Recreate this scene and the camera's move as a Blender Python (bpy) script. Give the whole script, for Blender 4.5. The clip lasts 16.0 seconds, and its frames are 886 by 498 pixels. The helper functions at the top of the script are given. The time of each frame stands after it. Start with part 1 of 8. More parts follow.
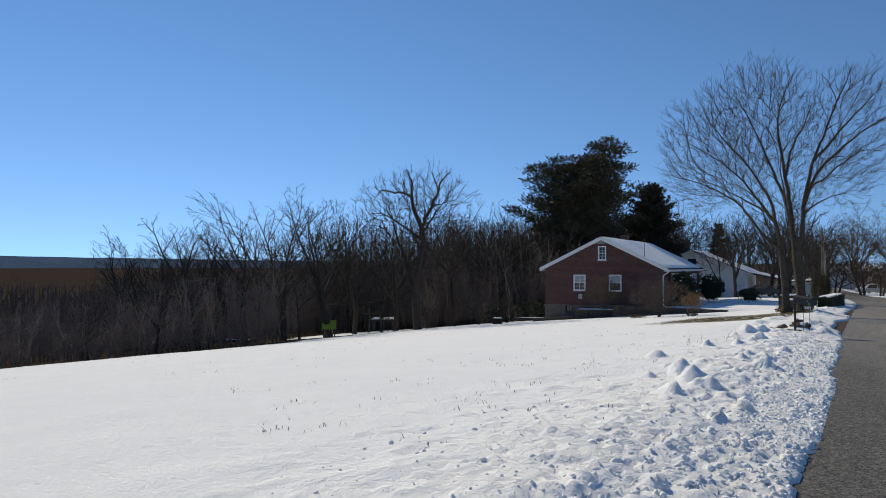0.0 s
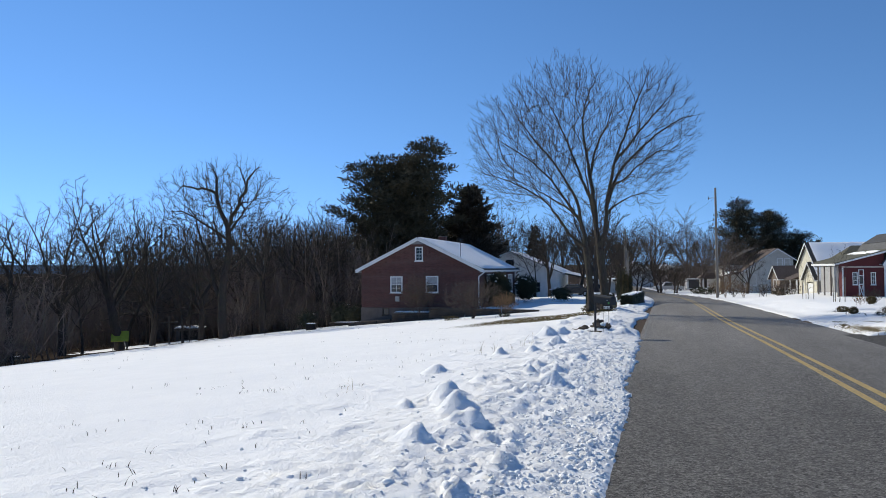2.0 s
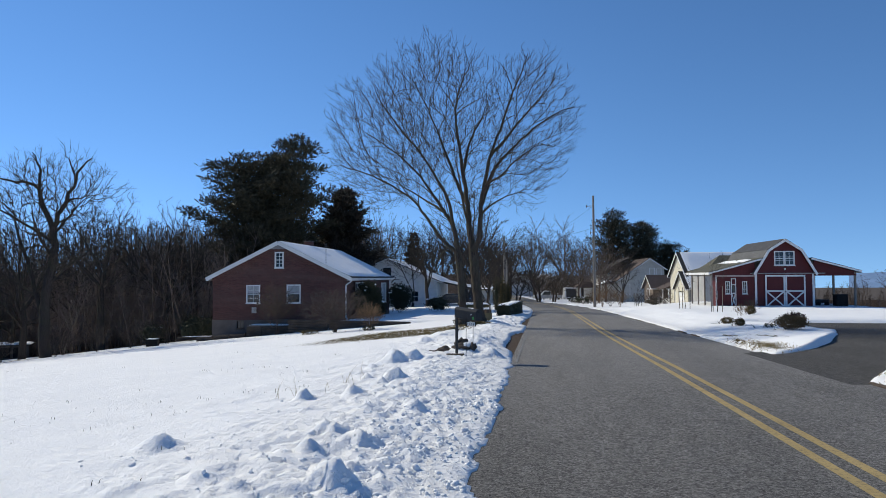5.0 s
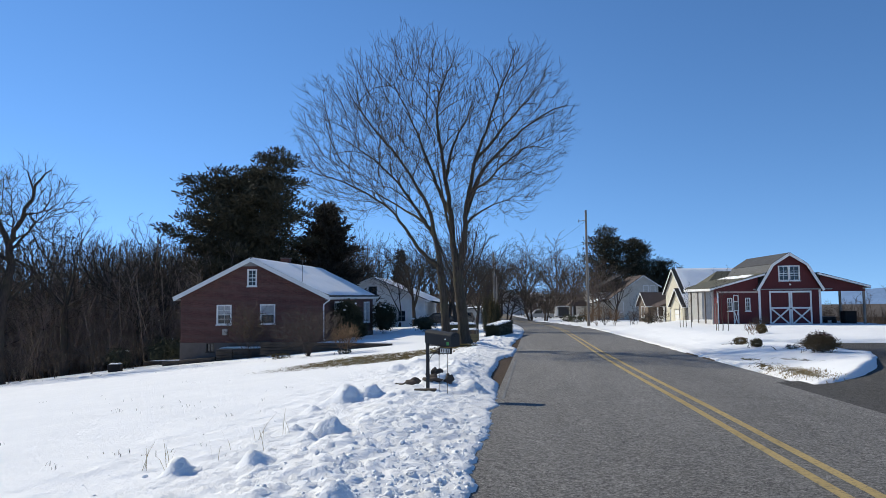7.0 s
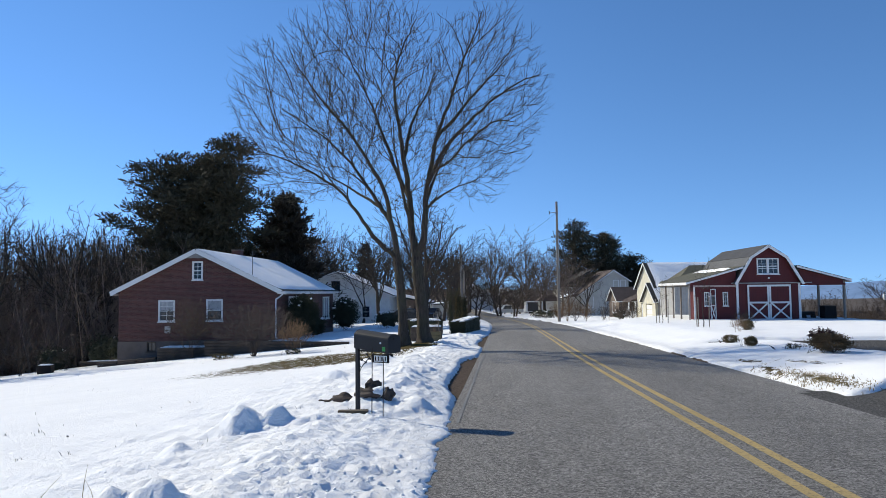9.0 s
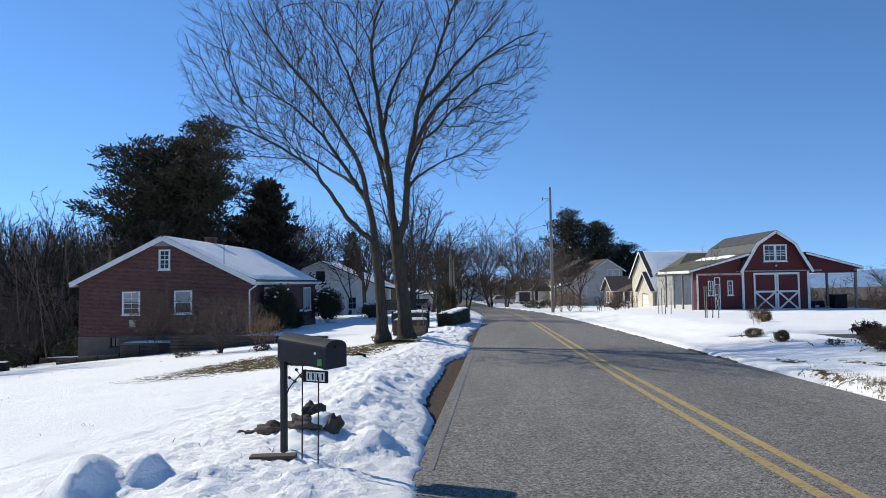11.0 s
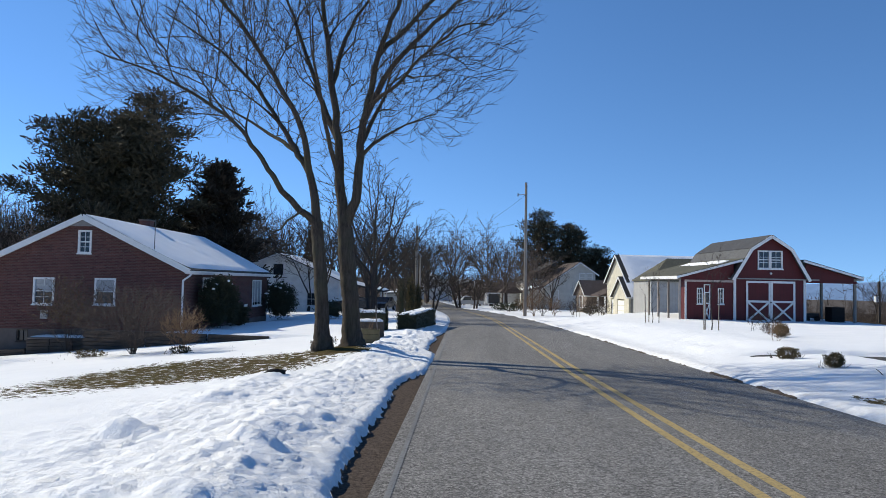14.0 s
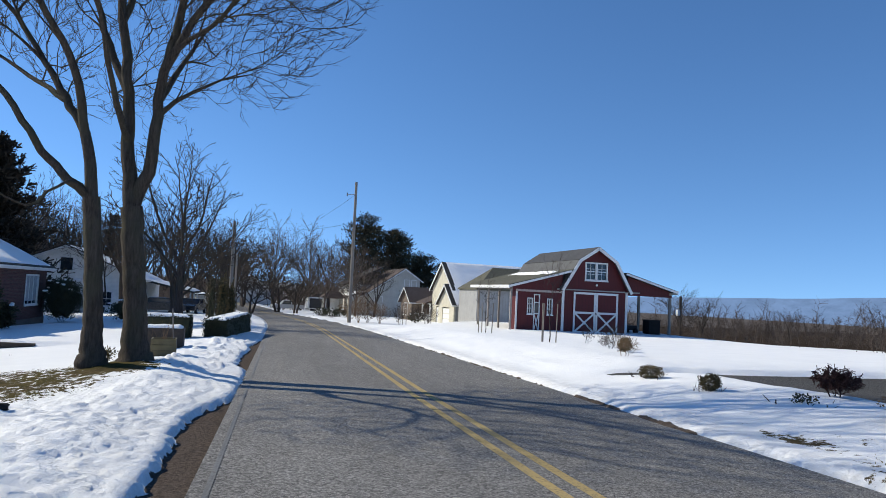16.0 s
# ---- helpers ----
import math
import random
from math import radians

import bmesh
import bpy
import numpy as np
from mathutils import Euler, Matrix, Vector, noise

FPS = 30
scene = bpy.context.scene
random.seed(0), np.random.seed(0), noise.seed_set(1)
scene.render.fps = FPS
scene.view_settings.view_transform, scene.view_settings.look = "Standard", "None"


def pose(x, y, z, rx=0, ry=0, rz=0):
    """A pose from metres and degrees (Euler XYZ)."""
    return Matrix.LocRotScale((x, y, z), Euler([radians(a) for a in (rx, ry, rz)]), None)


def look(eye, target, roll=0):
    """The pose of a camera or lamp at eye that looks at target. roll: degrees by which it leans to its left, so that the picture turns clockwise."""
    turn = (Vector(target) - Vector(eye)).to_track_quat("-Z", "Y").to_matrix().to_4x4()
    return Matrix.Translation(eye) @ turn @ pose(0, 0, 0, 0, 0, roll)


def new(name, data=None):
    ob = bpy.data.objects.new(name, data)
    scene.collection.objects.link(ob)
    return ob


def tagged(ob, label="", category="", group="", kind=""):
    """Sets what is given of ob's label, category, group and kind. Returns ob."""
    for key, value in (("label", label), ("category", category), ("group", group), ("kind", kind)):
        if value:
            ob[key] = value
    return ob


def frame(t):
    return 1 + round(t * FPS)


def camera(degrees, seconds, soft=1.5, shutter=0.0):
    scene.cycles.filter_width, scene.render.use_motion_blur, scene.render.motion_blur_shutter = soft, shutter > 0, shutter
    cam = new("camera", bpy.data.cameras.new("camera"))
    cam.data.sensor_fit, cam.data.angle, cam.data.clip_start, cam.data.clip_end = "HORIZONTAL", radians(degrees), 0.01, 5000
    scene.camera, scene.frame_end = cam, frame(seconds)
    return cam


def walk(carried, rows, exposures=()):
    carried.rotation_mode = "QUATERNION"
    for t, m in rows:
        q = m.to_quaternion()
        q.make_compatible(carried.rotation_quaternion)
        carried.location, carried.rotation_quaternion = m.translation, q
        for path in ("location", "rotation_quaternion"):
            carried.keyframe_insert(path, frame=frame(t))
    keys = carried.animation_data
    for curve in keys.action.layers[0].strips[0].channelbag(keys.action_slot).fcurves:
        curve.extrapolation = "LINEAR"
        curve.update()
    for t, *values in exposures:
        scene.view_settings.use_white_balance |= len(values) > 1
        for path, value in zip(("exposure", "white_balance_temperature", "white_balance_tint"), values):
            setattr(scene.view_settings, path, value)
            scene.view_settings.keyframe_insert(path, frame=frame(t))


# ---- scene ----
cam = camera(64.5, 16.0, soft=0.75)
METRES, EYE, TILT, LEAN, TURN = 24.5, 1.6, 1.4, -0.2, 31.0
ROWS = [
    (0.0, 0.0, 0.0, 0.0, -0.0, 0.0, 0.0),
    (0.5, 0.0175, 0.0268, -0.0013, -7.69, -1.33, 0.5),
    (1.0, 0.0341, 0.0531, -0.0028, -10.87, -1.02, 0.4),
    (1.5, 0.0492, 0.0805, -0.0044, -12.44, -0.32, 0.4),
    (2.0, 0.0647, 0.1063, -0.006, -13.7, 0.21, 0.22),
    (2.5, 0.0814, 0.1343, -0.0083, -17.47, 0.26, 0.03),
    (3.0, 0.0981, 0.161, -0.01, -21.31, 0.05, -0.4),
    (3.5, 0.1168, 0.1881, -0.0111, -23.23, -0.19, -0.17),
    (4.0, 0.1319, 0.2144, -0.0117, -23.35, 0.04, -0.42),
    (6.5, 0.2138, 0.3489, -0.0183, -22.58, 2.31, 0.4),
    (7.0, 0.229, 0.3757, -0.0197, -23.76, 2.51, 0.16),
    (7.5, 0.2462, 0.402, -0.0214, -24.46, 2.46, 0.21),
    (8.0, 0.2627, 0.4296, -0.0232, -25.24, 2.33, -0.1),
    (8.5, 0.2794, 0.4561, -0.0246, -25.53, 2.04, -0.29),
    (9.0, 0.2962, 0.4829, -0.0261, -26.22, 2.15, 0.16),
    (11.5, 0.3737, 0.6144, -0.0324, -27.08, 1.29, 0.48),
    (12.0, 0.3902, 0.6408, -0.0338, -27.14, 1.53, 0.74),
    (12.5, 0.4042, 0.6668, -0.0348, -27.5, 1.68, 0.45),
    (13.0, 0.4211, 0.6916, -0.0355, -28.37, 1.65, 0.21),
    (13.5, 0.4356, 0.7195, -0.0373, -28.89, 1.58, -0.36),
    (14.0, 0.4511, 0.7463, -0.0397, -29.46, 1.37, -1.65),
    (14.5, 0.4649, 0.7735, -0.0408, -30.05, 1.66, -3.12),
    (15.0, 0.48, 0.8004, -0.0426, -30.39, 1.82, -4.24),
    (15.5, 0.4958, 0.829, -0.0437, -32.73, 2.23, -4.85),
    (16.0, 0.514, 0.8556, -0.0454, -43.91, 2.5, -3.66),
]
walk(cam, [(t, pose(0, 0, EYE, TILT, LEAN, TURN) @ pose(METRES * x, METRES * y, METRES * z, 90 + pitch, roll, yaw)) for t, x, y, z, yaw, pitch, roll in ROWS],
     exposures=((0.0, -0.22, 7100, 10), (0.5, -0.16, 6900, 10), (1.0, -0.13, 6800, 10), (1.5, -0.10, 6700, 10), (2.0, 0.06, 6550, 10), (3.0, 0.03, 6500, 10), (4.0, -0.04, 6500, 10), (6.5, 0.05, 6500, 10), (8.0, 0.20, 6500, 10), (9.0, 0.22, 6500, 10), (16.0, 0.18, 6500, 10)))

# ---- world, sun ----
SUN_AZ = radians(63.0)     # to the left of straight ahead
SUN_EL = radians(33.4)
SUN_DIR = Vector((-math.sin(SUN_AZ) * math.cos(SUN_EL), math.cos(SUN_AZ) * math.cos(SUN_EL), math.sin(SUN_EL)))
world = bpy.data.worlds.new("winter_sky")
scene.world = world
world.use_nodes = True
wn, wl = world.node_tree.nodes, world.node_tree.links
sky = wn.new("ShaderNodeTexSky")
sky.sky_type = "NISHITA"
sky.sun_disc = False
sky.sun_elevation = SUN_EL
sky.sun_rotation = -SUN_AZ
at = wn.new("ShaderNodeTexCoord")
xyz = wn.new("ShaderNodeSeparateXYZ")
lift = wn.new("ShaderNodeMath")
lift.operation = "MULTIPLY_ADD"
lift.inputs[1].default_value, lift.inputs[2].default_value = 0.86, 0.11
join = wn.new("ShaderNodeCombineXYZ")
wl.new(at.outputs["Generated"], xyz.inputs[0])
wl.new(xyz.outputs["X"], join.inputs["X"])
wl.new(xyz.outputs["Y"], join.inputs["Y"])
wl.new(xyz.outputs["Z"], lift.inputs[0])
wl.new(lift.outputs[0], join.inputs["Z"])
wl.new(join.outputs[0], sky.inputs["Vector"])
sky.altitude = 1500.0
sky.air_density = 0.8
sky.dust_density = 0.0
sky.ozone_density = 3.0
wn["Background"].inputs["Strength"].default_value = 0.155
hsv = wn.new("ShaderNodeHueSaturation")
hsv.inputs["Hue"].default_value = 0.500
hsv.inputs["Saturation"].default_value = 1.15
wl.new(sky.outputs["Color"], hsv.inputs["Color"])
wl.new(hsv.outputs["Color"], wn["Background"].inputs["Color"])
sun_data = bpy.data.lights.new("sun", "SUN")
sun_data.energy = 4.1
sun_data.angle = radians(0.53)
sun_data.color = (1.0, 0.94, 0.785)
sun = new("sun", sun_data)
sun.matrix_world = look(SUN_DIR * 50, (0, 0, 0))
scene.view_settings.exposure = 0.0

# ---- materials ----
def lin(r, g, b):
    """Linear colour from 0-255 display values."""
    f = lambda v: v / 255 / 12.92 if v <= 10 else ((v / 255 + 0.055) / 1.055) ** 2.4
    return (f(r), f(g), f(b), 1.0)


def shade(c, k):
    return (min(1, c[0] * k), min(1, c[1] * k), min(1, c[2] * k), 1.0)


class Mat:
    """A node material with short ways to add noise, mixes and bump."""

    def __init__(self, name, rough=0.8, metal=0.0, spec=0.4):
        self.m = bpy.data.materials.new(name)
        self.m.use_nodes = True
        self.n, self.l = self.m.node_tree.nodes, self.m.node_tree.links
        self.b = self.n["Principled BSDF"]
        self.b.inputs["Roughness"].default_value = rough
        self.b.inputs["Metallic"].default_value = metal
        self.b.inputs["Specular IOR Level"].default_value = spec
        self.co = None

    def coord(self, scale=(1, 1, 1), rot=(0, 0, 0)):
        if self.co is None:
            self.co = self.n.new("ShaderNodeTexCoord")
        mp = self.n.new("ShaderNodeMapping")
        mp.inputs["Scale"].default_value = scale
        mp.inputs["Rotation"].default_value = rot
        self.l.new(self.co.outputs["Object"], mp.inputs["Vector"])
        return mp.outputs["Vector"]

    def noise(self, scale, detail=4.0, rough=0.55, stretch=(1, 1, 1), lo=0.3, hi=0.7):
        t = self.n.new("ShaderNodeTexNoise")
        t.inputs["Scale"].default_value, t.inputs["Detail"].default_value, t.inputs["Roughness"].default_value = scale, detail, rough
        self.l.new(self.coord(stretch), t.inputs["Vector"])
        r = self.n.new("ShaderNodeMapRange")
        r.inputs["From Min"].default_value, r.inputs["From Max"].default_value = lo, hi
        self.l.new(t.outputs["Fac"], r.inputs["Value"])
        return r.outputs["Result"]

    def mix(self, fac, a, b, kind="MIX"):
        x = self.n.new("ShaderNodeMix")
        x.data_type, x.blend_type = "RGBA", kind
        for sock, v in ((x.inputs[0], fac), (x.inputs[6], a), (x.inputs[7], b)):
            if isinstance(v, (tuple, float, int)):
                sock.default_value = v
            else:
                self.l.new(v, sock)
        return x.outputs[2]

    def maths(self, op, a, b=0.0):
        x = self.n.new("ShaderNodeMath")
        x.operation = op
        for sock, v in ((x.inputs[0], a), (x.inputs[1], b)):
            if isinstance(v, (float, int)):
                sock.default_value = v
            else:
                self.l.new(v, sock)
        return x.outputs[0]

    def attr(self, name):
        a = self.n.new("ShaderNodeAttribute")
        a.attribute_name = name
        return a.outputs["Fac"]

    def random(self):
        return self.n.new("ShaderNodeObjectInfo").outputs["Random"]

    def island(self):
        return self.n.new("ShaderNodeNewGeometry").outputs["Random Per Island"]

    def colour(self, c):
        if isinstance(c, tuple):
            self.b.inputs["Base Color"].default_value = c
        else:
            self.l.new(c, self.b.inputs["Base Color"])
        return self

    def rough(self, r):
        self.l.new(r, self.b.inputs["Roughness"])
        return self

    def bump(self, h, strength=0.4, dist=0.01):
        x = self.n.new("ShaderNodeBump")
        x.inputs["Strength"].default_value, x.inputs["Distance"].default_value = strength, dist
        self.l.new(h, x.inputs["Height"])
        self.l.new(x.outputs["Normal"], self.b.inputs["Normal"])
        return self


def plain(name, c, rough=0.7, vary=0.25, scale=3.0, bump=0.15, fine=60.0, metal=0.0, stretch=(1, 1, 1), spec=0.4):
    """Paint, wood, metal and the like: a base colour with slow and fine variation."""
    m = Mat(name, rough, metal, spec)
    a = m.mix(m.noise(scale, 5, 0.6, stretch), shade(c, 1 - vary), shade(c, 1 + vary * 0.6))
    f = m.noise(fine, 3, 0.6, stretch)
    a = m.mix(m.maths("MULTIPLY", f, 0.35), a, shade(c, 0.6))
    m.colour(a)
    if bump:
        m.bump(f, bump, 0.004)
    return m.m


def make_snow(name, ground=False):
    m = Mat(name, 0.95, 0.0, 0.0)
    c = m.mix(m.noise(0.9, 5, 0.6), (0.87, 0.872, 0.868, 1), (0.92, 0.918, 0.908, 1))
    fine = m.noise(20.0, 6, 0.75, lo=0.25, hi=0.75)
    grit = m.noise(90.0, 3, 0.6, lo=0.62, hi=0.75)
    c = m.mix(m.maths("MULTIPLY", grit, 0.10), c, (0.35, 0.33, 0.30, 1))
    if ground:
        # dirty snow along the road
        dirt = m.maths("MULTIPLY", m.attr("dirty"), m.noise(6.0, 6, 0.7, lo=0.35, hi=0.8))
        c = m.mix(m.maths("MULTIPLY", dirt, 0.5), c, (0.42, 0.40, 0.37, 1))
        # bare ground: dead grass and earth
        g = m.mix(m.noise(7.0, 6, 0.7), (0.055, 0.044, 0.022, 1), (0.14, 0.108, 0.06, 1))
        g = m.mix(m.noise(1.1, 3, 0.5, lo=0.45, hi=0.6), g, (0.085, 0.072, 0.030, 1))
        leaf = m.noise(38.0, 4, 0.6, lo=0.55, hi=0.65)
        g = m.mix(m.maths("MULTIPLY", leaf, 0.6), g, (0.17, 0.12, 0.065, 1))
        e = m.mix(m.noise(26.0, 6, 0.8), (0.036, 0.029, 0.025, 1), (0.16, 0.128, 0.106, 1))
        bare, earth = m.attr("bare"), m.attr("earth")
        k = m.maths("ADD", bare, m.maths("MULTIPLY", m.maths("SUBTRACT", m.noise(5.0, 7, 0.75, lo=0.2, hi=0.8), 0.5), 1.25))
        r = m.n.new("ShaderNodeMapRange")
        r.inputs["From Min"].default_value, r.inputs["From Max"].default_value = 0.47, 0.55
        m.l.new(k, r.inputs["Value"])
        ke = m.n.new("ShaderNodeMapRange")
        ke.inputs["From Min"].default_value, ke.inputs["From Max"].default_value = 0.45, 0.55
        m.l.new(m.maths("ADD", earth, m.maths("MULTIPLY", m.maths("SUBTRACT", m.noise(9.0, 5, 0.7), 0.5), 0.3)), ke.inputs["Value"])
        c = m.mix(r.outputs["Result"], c, g)
        c = m.mix(ke.outputs["Result"], c, e)
        # woodland floor
        w = m.attr("wood")
        wf = m.mix(m.noise(2.5, 6, 0.75), (0.026, 0.020, 0.016, 1), (0.068, 0.052, 0.041, 1))
        kw = m.n.new("ShaderNodeMapRange")
        kw.inputs["From Min"].default_value, kw.inputs["From Max"].default_value = 0.45, 0.55
        m.l.new(m.maths("ADD", w, m.maths("MULTIPLY", m.maths("SUBTRACT", m.noise(0.7, 6, 0.75), 0.5), 0.22)), kw.inputs["Value"])
        c = m.mix(kw.outputs["Result"], c, wf)
    m.colour(c)
    m.b.inputs["Subsurface Weight"].default_value = 0.0
    crust = m.maths("ADD", m.maths("MULTIPLY", m.noise(5.0, 5, 0.6), 0.8), m.maths("MULTIPLY", m.noise(2.1, 5, 0.65, (1.0, 1.6, 1), lo=0.54, hi=0.66), -1.3 if ground else 0.0))
    m.bump(m.maths("ADD", fine, crust), 0.45, 0.028)
    return m.m


def make_asphalt(name, base=0.045, worn=False):
    m = Mat(name, 0.92, 0.0, 0.08)
    k = lambda v: (base * v * 1.05, base * v, base * v * 0.96, 1)
    c = m.mix(m.noise(0.30, 5, 0.6, (1.0, 0.16, 1)), k(0.84), k(1.14))
    # wheel tracks and patches that lie along the road
    c = m.mix(m.maths("MULTIPLY", m.noise(1.1, 6, 0.7, (1.0, 0.12, 1), lo=0.45, hi=0.7), 0.6), c, k(0.72))
    c = m.mix(m.maths("MULTIPLY", m.noise(2.6, 6, 0.75, (1.0, 0.5, 1), lo=0.52, hi=0.8), 0.6), c, k(1.35))
    # single stones of the worn surface, two sizes
    for scale, dark, light in ((46.0, 0.58, 1.45), (100.0, 0.5, 1.55)):
        v = m.n.new("ShaderNodeTexVoronoi")
        v.inputs["Scale"].default_value = scale
        m.l.new(m.coord(), v.inputs["Vector"])
        sep = m.n.new("ShaderNodeSeparateColor")
        m.l.new(v.outputs["Color"], sep.inputs[0])
        g = m.mix(sep.outputs[0], (dark, dark, dark, 1), (light, light, light * 0.98, 1))
        c = m.mix(1.0, c, g, "MULTIPLY")
    c = m.mix(m.maths("MULTIPLY", m.noise(60.0, 3, 0.75, lo=0.60, hi=0.68), 0.5), c, k(2.2))
    if worn:
        # the older, paler surfacing begins some way along
        s = m.n.new("ShaderNodeSeparateXYZ")
        m.l.new(m.coord(), s.inputs[0])
        r = m.n.new("ShaderNodeMapRange")
        r.inputs["From Min"].default_value, r.inputs["From Max"].default_value = 12.0, 27.0
        r.inputs["To Min"].default_value, r.inputs["To Max"].default_value = 0.80, 1.25
        m.l.new(m.maths("ADD", s.outputs[1], m.maths("MULTIPLY", m.noise(0.4, 4, 0.6), 3.0)), r.inputs["Value"])
        tint = m.n.new("ShaderNodeCombineColor")
        for q in range(3):
            m.l.new(r.outputs["Result"], tint.inputs[q])
        c = m.mix(1.0, c, tint.outputs[0], "MULTIPLY")
    m.colour(c)
    m.bump(m.noise(45.0, 5, 0.8), 0.45, 0.012)
    return m.m


def make_brick(name):
    m = Mat(name, 0.9, 0.0, 0.2)
    t = m.n.new("ShaderNodeTexBrick")
    t.inputs["Scale"].default_value = 1.0
    t.inputs["Brick Width"].default_value, t.inputs["Row Height"].default_value, t.inputs["Mortar Size"].default_value = 0.21, 0.072, 0.007
    t.inputs["Color1"].default_value, t.inputs["Color2"].default_value, t.inputs["Mortar"].default_value = (0.066, 0.031, 0.028, 1), (0.140, 0.060, 0.052, 1), (0.15, 0.12, 0.105, 1)
    sx = m.n.new("ShaderNodeSeparateXYZ")
    cx = m.n.new("ShaderNodeCombineXYZ")
    m.l.new(m.coord(), sx.inputs[0])
    m.l.new(m.maths("ADD", sx.outputs[0], sx.outputs[1]), cx.inputs[0])
    m.l.new(sx.outputs[2], cx.inputs[1])
    m.l.new(cx.outputs[0], t.inputs["Vector"])
    c = m.mix(m.noise(0.8, 5, 0.7, (0.25, 0.25, 3.0), lo=0.4, hi=0.62), t.outputs["Color"], (0.072, 0.033, 0.029, 1), "MIX")
    c2 = m.mix(m.noise(2.5, 4, 0.6, (0.5, 0.5, 3.0)), t.outputs["Color"], (0.135, 0.066, 0.060, 1))
    c = m.mix(0.5, c, c2)
    m.colour(m.mix(0.35, c, t.outputs["Color"]))
    inv = m.maths("SUBTRACT", 1.0, t.outputs["Fac"])
    m.bump(inv, 0.5, 0.008)
    return m.m


def make_siding(name, c, pitch=0.11, axis=2):
    """Lapped boards: rows by height, or ribs by width."""
    m = Mat(name, 0.6, 0.0, 0.35)
    s = m.n.new("ShaderNodeSeparateXYZ")
    m.l.new(m.coord(), s.inputs[0])
    v = s.outputs[2] if axis == 2 else m.maths("ADD", s.outputs[0], s.outputs[1])
    saw = m.maths("FRACT", m.maths("DIVIDE", v, pitch))
    line = m.maths("GREATER_THAN", saw, 0.9)
    a = m.mix(m.noise(1.5, 5, 0.6), shade(c, 0.85), shade(c, 1.08))
    a = m.mix(m.maths("MULTIPLY", line, 0.45), a, shade(c, 0.5))
    m.colour(a)
    m.bump(saw, 0.35, 0.012)
    return m.m


def make_shingles(name, c):
    m = Mat(name, 0.9, 0.0, 0.2)
    a = m.mix(m.noise(9.0, 3, 0.5, (0.5, 0.5, 2.0)), shade(c, 0.7), shade(c, 1.25))
    a = m.mix(m.noise(0.7, 5, 0.6), a, shade(c, 0.8))
    m.colour(a)
    m.bump(m.noise(30.0, 4, 0.6), 0.4, 0.01)
    return m.m


def make_bark(name, c):
    m = Mat(name, 0.95, 0.0, 0.15)
    a = m.mix(m.noise(5.0, 6, 0.75, (4, 4, 0.6)), shade(c, 0.42), shade(c, 1.45))
    a = m.mix(m.noise(1.3, 4, 0.6, lo=0.45, hi=0.7), a, shade((c[0] * 0.9, c[1] * 1.05, c[2] * 0.85), 1.1))
    m.colour(a)
    m.bump(m.noise(14.0, 6, 0.75, (3, 3, 0.5)), 0.8, 0.03)
    return m.m


def make_leaf(name, a, b, rough=0.75):
    m = Mat(name, rough, 0.0, 0.25)
    m.colour(m.mix(m.noise(1.2, 4, 0.6), m.mix(m.island(), a, b), shade(b, 0.75)))
    return m.m


def make_glass(name, c=(0.02, 0.025, 0.03, 1)):
    m = Mat(name, 0.06, 0.0, 0.6)
    m.colour(m.mix(m.noise(2.0, 3, 0.5), c, shade(c, 1.8)))
    return m.m


SNOW_GROUND = make_snow("snow_ground", True)
SNOW = make_snow("snow")
ASPHALT = make_asphalt("asphalt", 0.152, True)
ASPHALT_DRIVE = make_asphalt("asphalt_drive", 0.075)
BRICK = make_brick("brick_wall")
CONCRETE = plain("concrete", (0.145, 0.122, 0.108, 1), 0.9, 0.3, 1.2, 0.3)
WHITE = plain("white_paint", (0.78, 0.78, 0.76, 1), 0.5, 0.08, 2.0, 0.05)
RED = make_siding("red_siding", (0.088, 0.011, 0.013, 1), 0.2, 0)
RED_PLAIN = make_siding("red_boards", (0.088, 0.011, 0.013, 1), 0.15, 2)
GRAY_SIDING = make_siding("gray_siding", (0.36, 0.355, 0.34, 1), 0.3, 0)
WHITE_SIDING = make_siding("white_siding", (0.84, 0.84, 0.81, 1), 0.12, 2)
STONE_GRAY_SIDING = make_siding("pale_gray_siding", (0.52, 0.50, 0.44, 1), 0.12, 2)
CREAM = make_siding("cream_siding", (0.60, 0.56, 0.44, 1), 0.12, 2)
SHINGLE_SLATE = make_shingles("slate_gray_shingles", (0.085, 0.085, 0.088, 1))
SHINGLE_GRAY = make_shingles("gray_shingles", (0.13, 0.13, 0.13, 1))
SHINGLE_OLIVE = make_shingles("olive_shingles", (0.12, 0.115, 0.085, 1))
SHINGLE_BROWN = make_shingles("brown_shingles", (0.115, 0.090, 0.080, 1))
SHINGLE_DARK = make_shingles("dark_shingles", (0.07, 0.065, 0.06, 1))
GLASS = make_glass("window_glass")
BARK = make_bark("bark_gray", (0.090, 0.072, 0.058, 1))
BARK_FAR = make_bark("bark_far", (0.165, 0.122, 0.104, 1))
BRUSH = make_bark("brush_bark", (0.22, 0.165, 0.145, 1))
BARK_DARK = make_bark("bark_dark", (0.075, 0.059, 0.051, 1))
TWIG = plain("twig", (0.055, 0.041, 0.034, 1), 0.9, 0.3, 2.0, 0.0)
TWIG_TAN = plain("twig_tan", (0.22, 0.135, 0.072, 1), 0.85, 0.3, 2.0, 0.0)
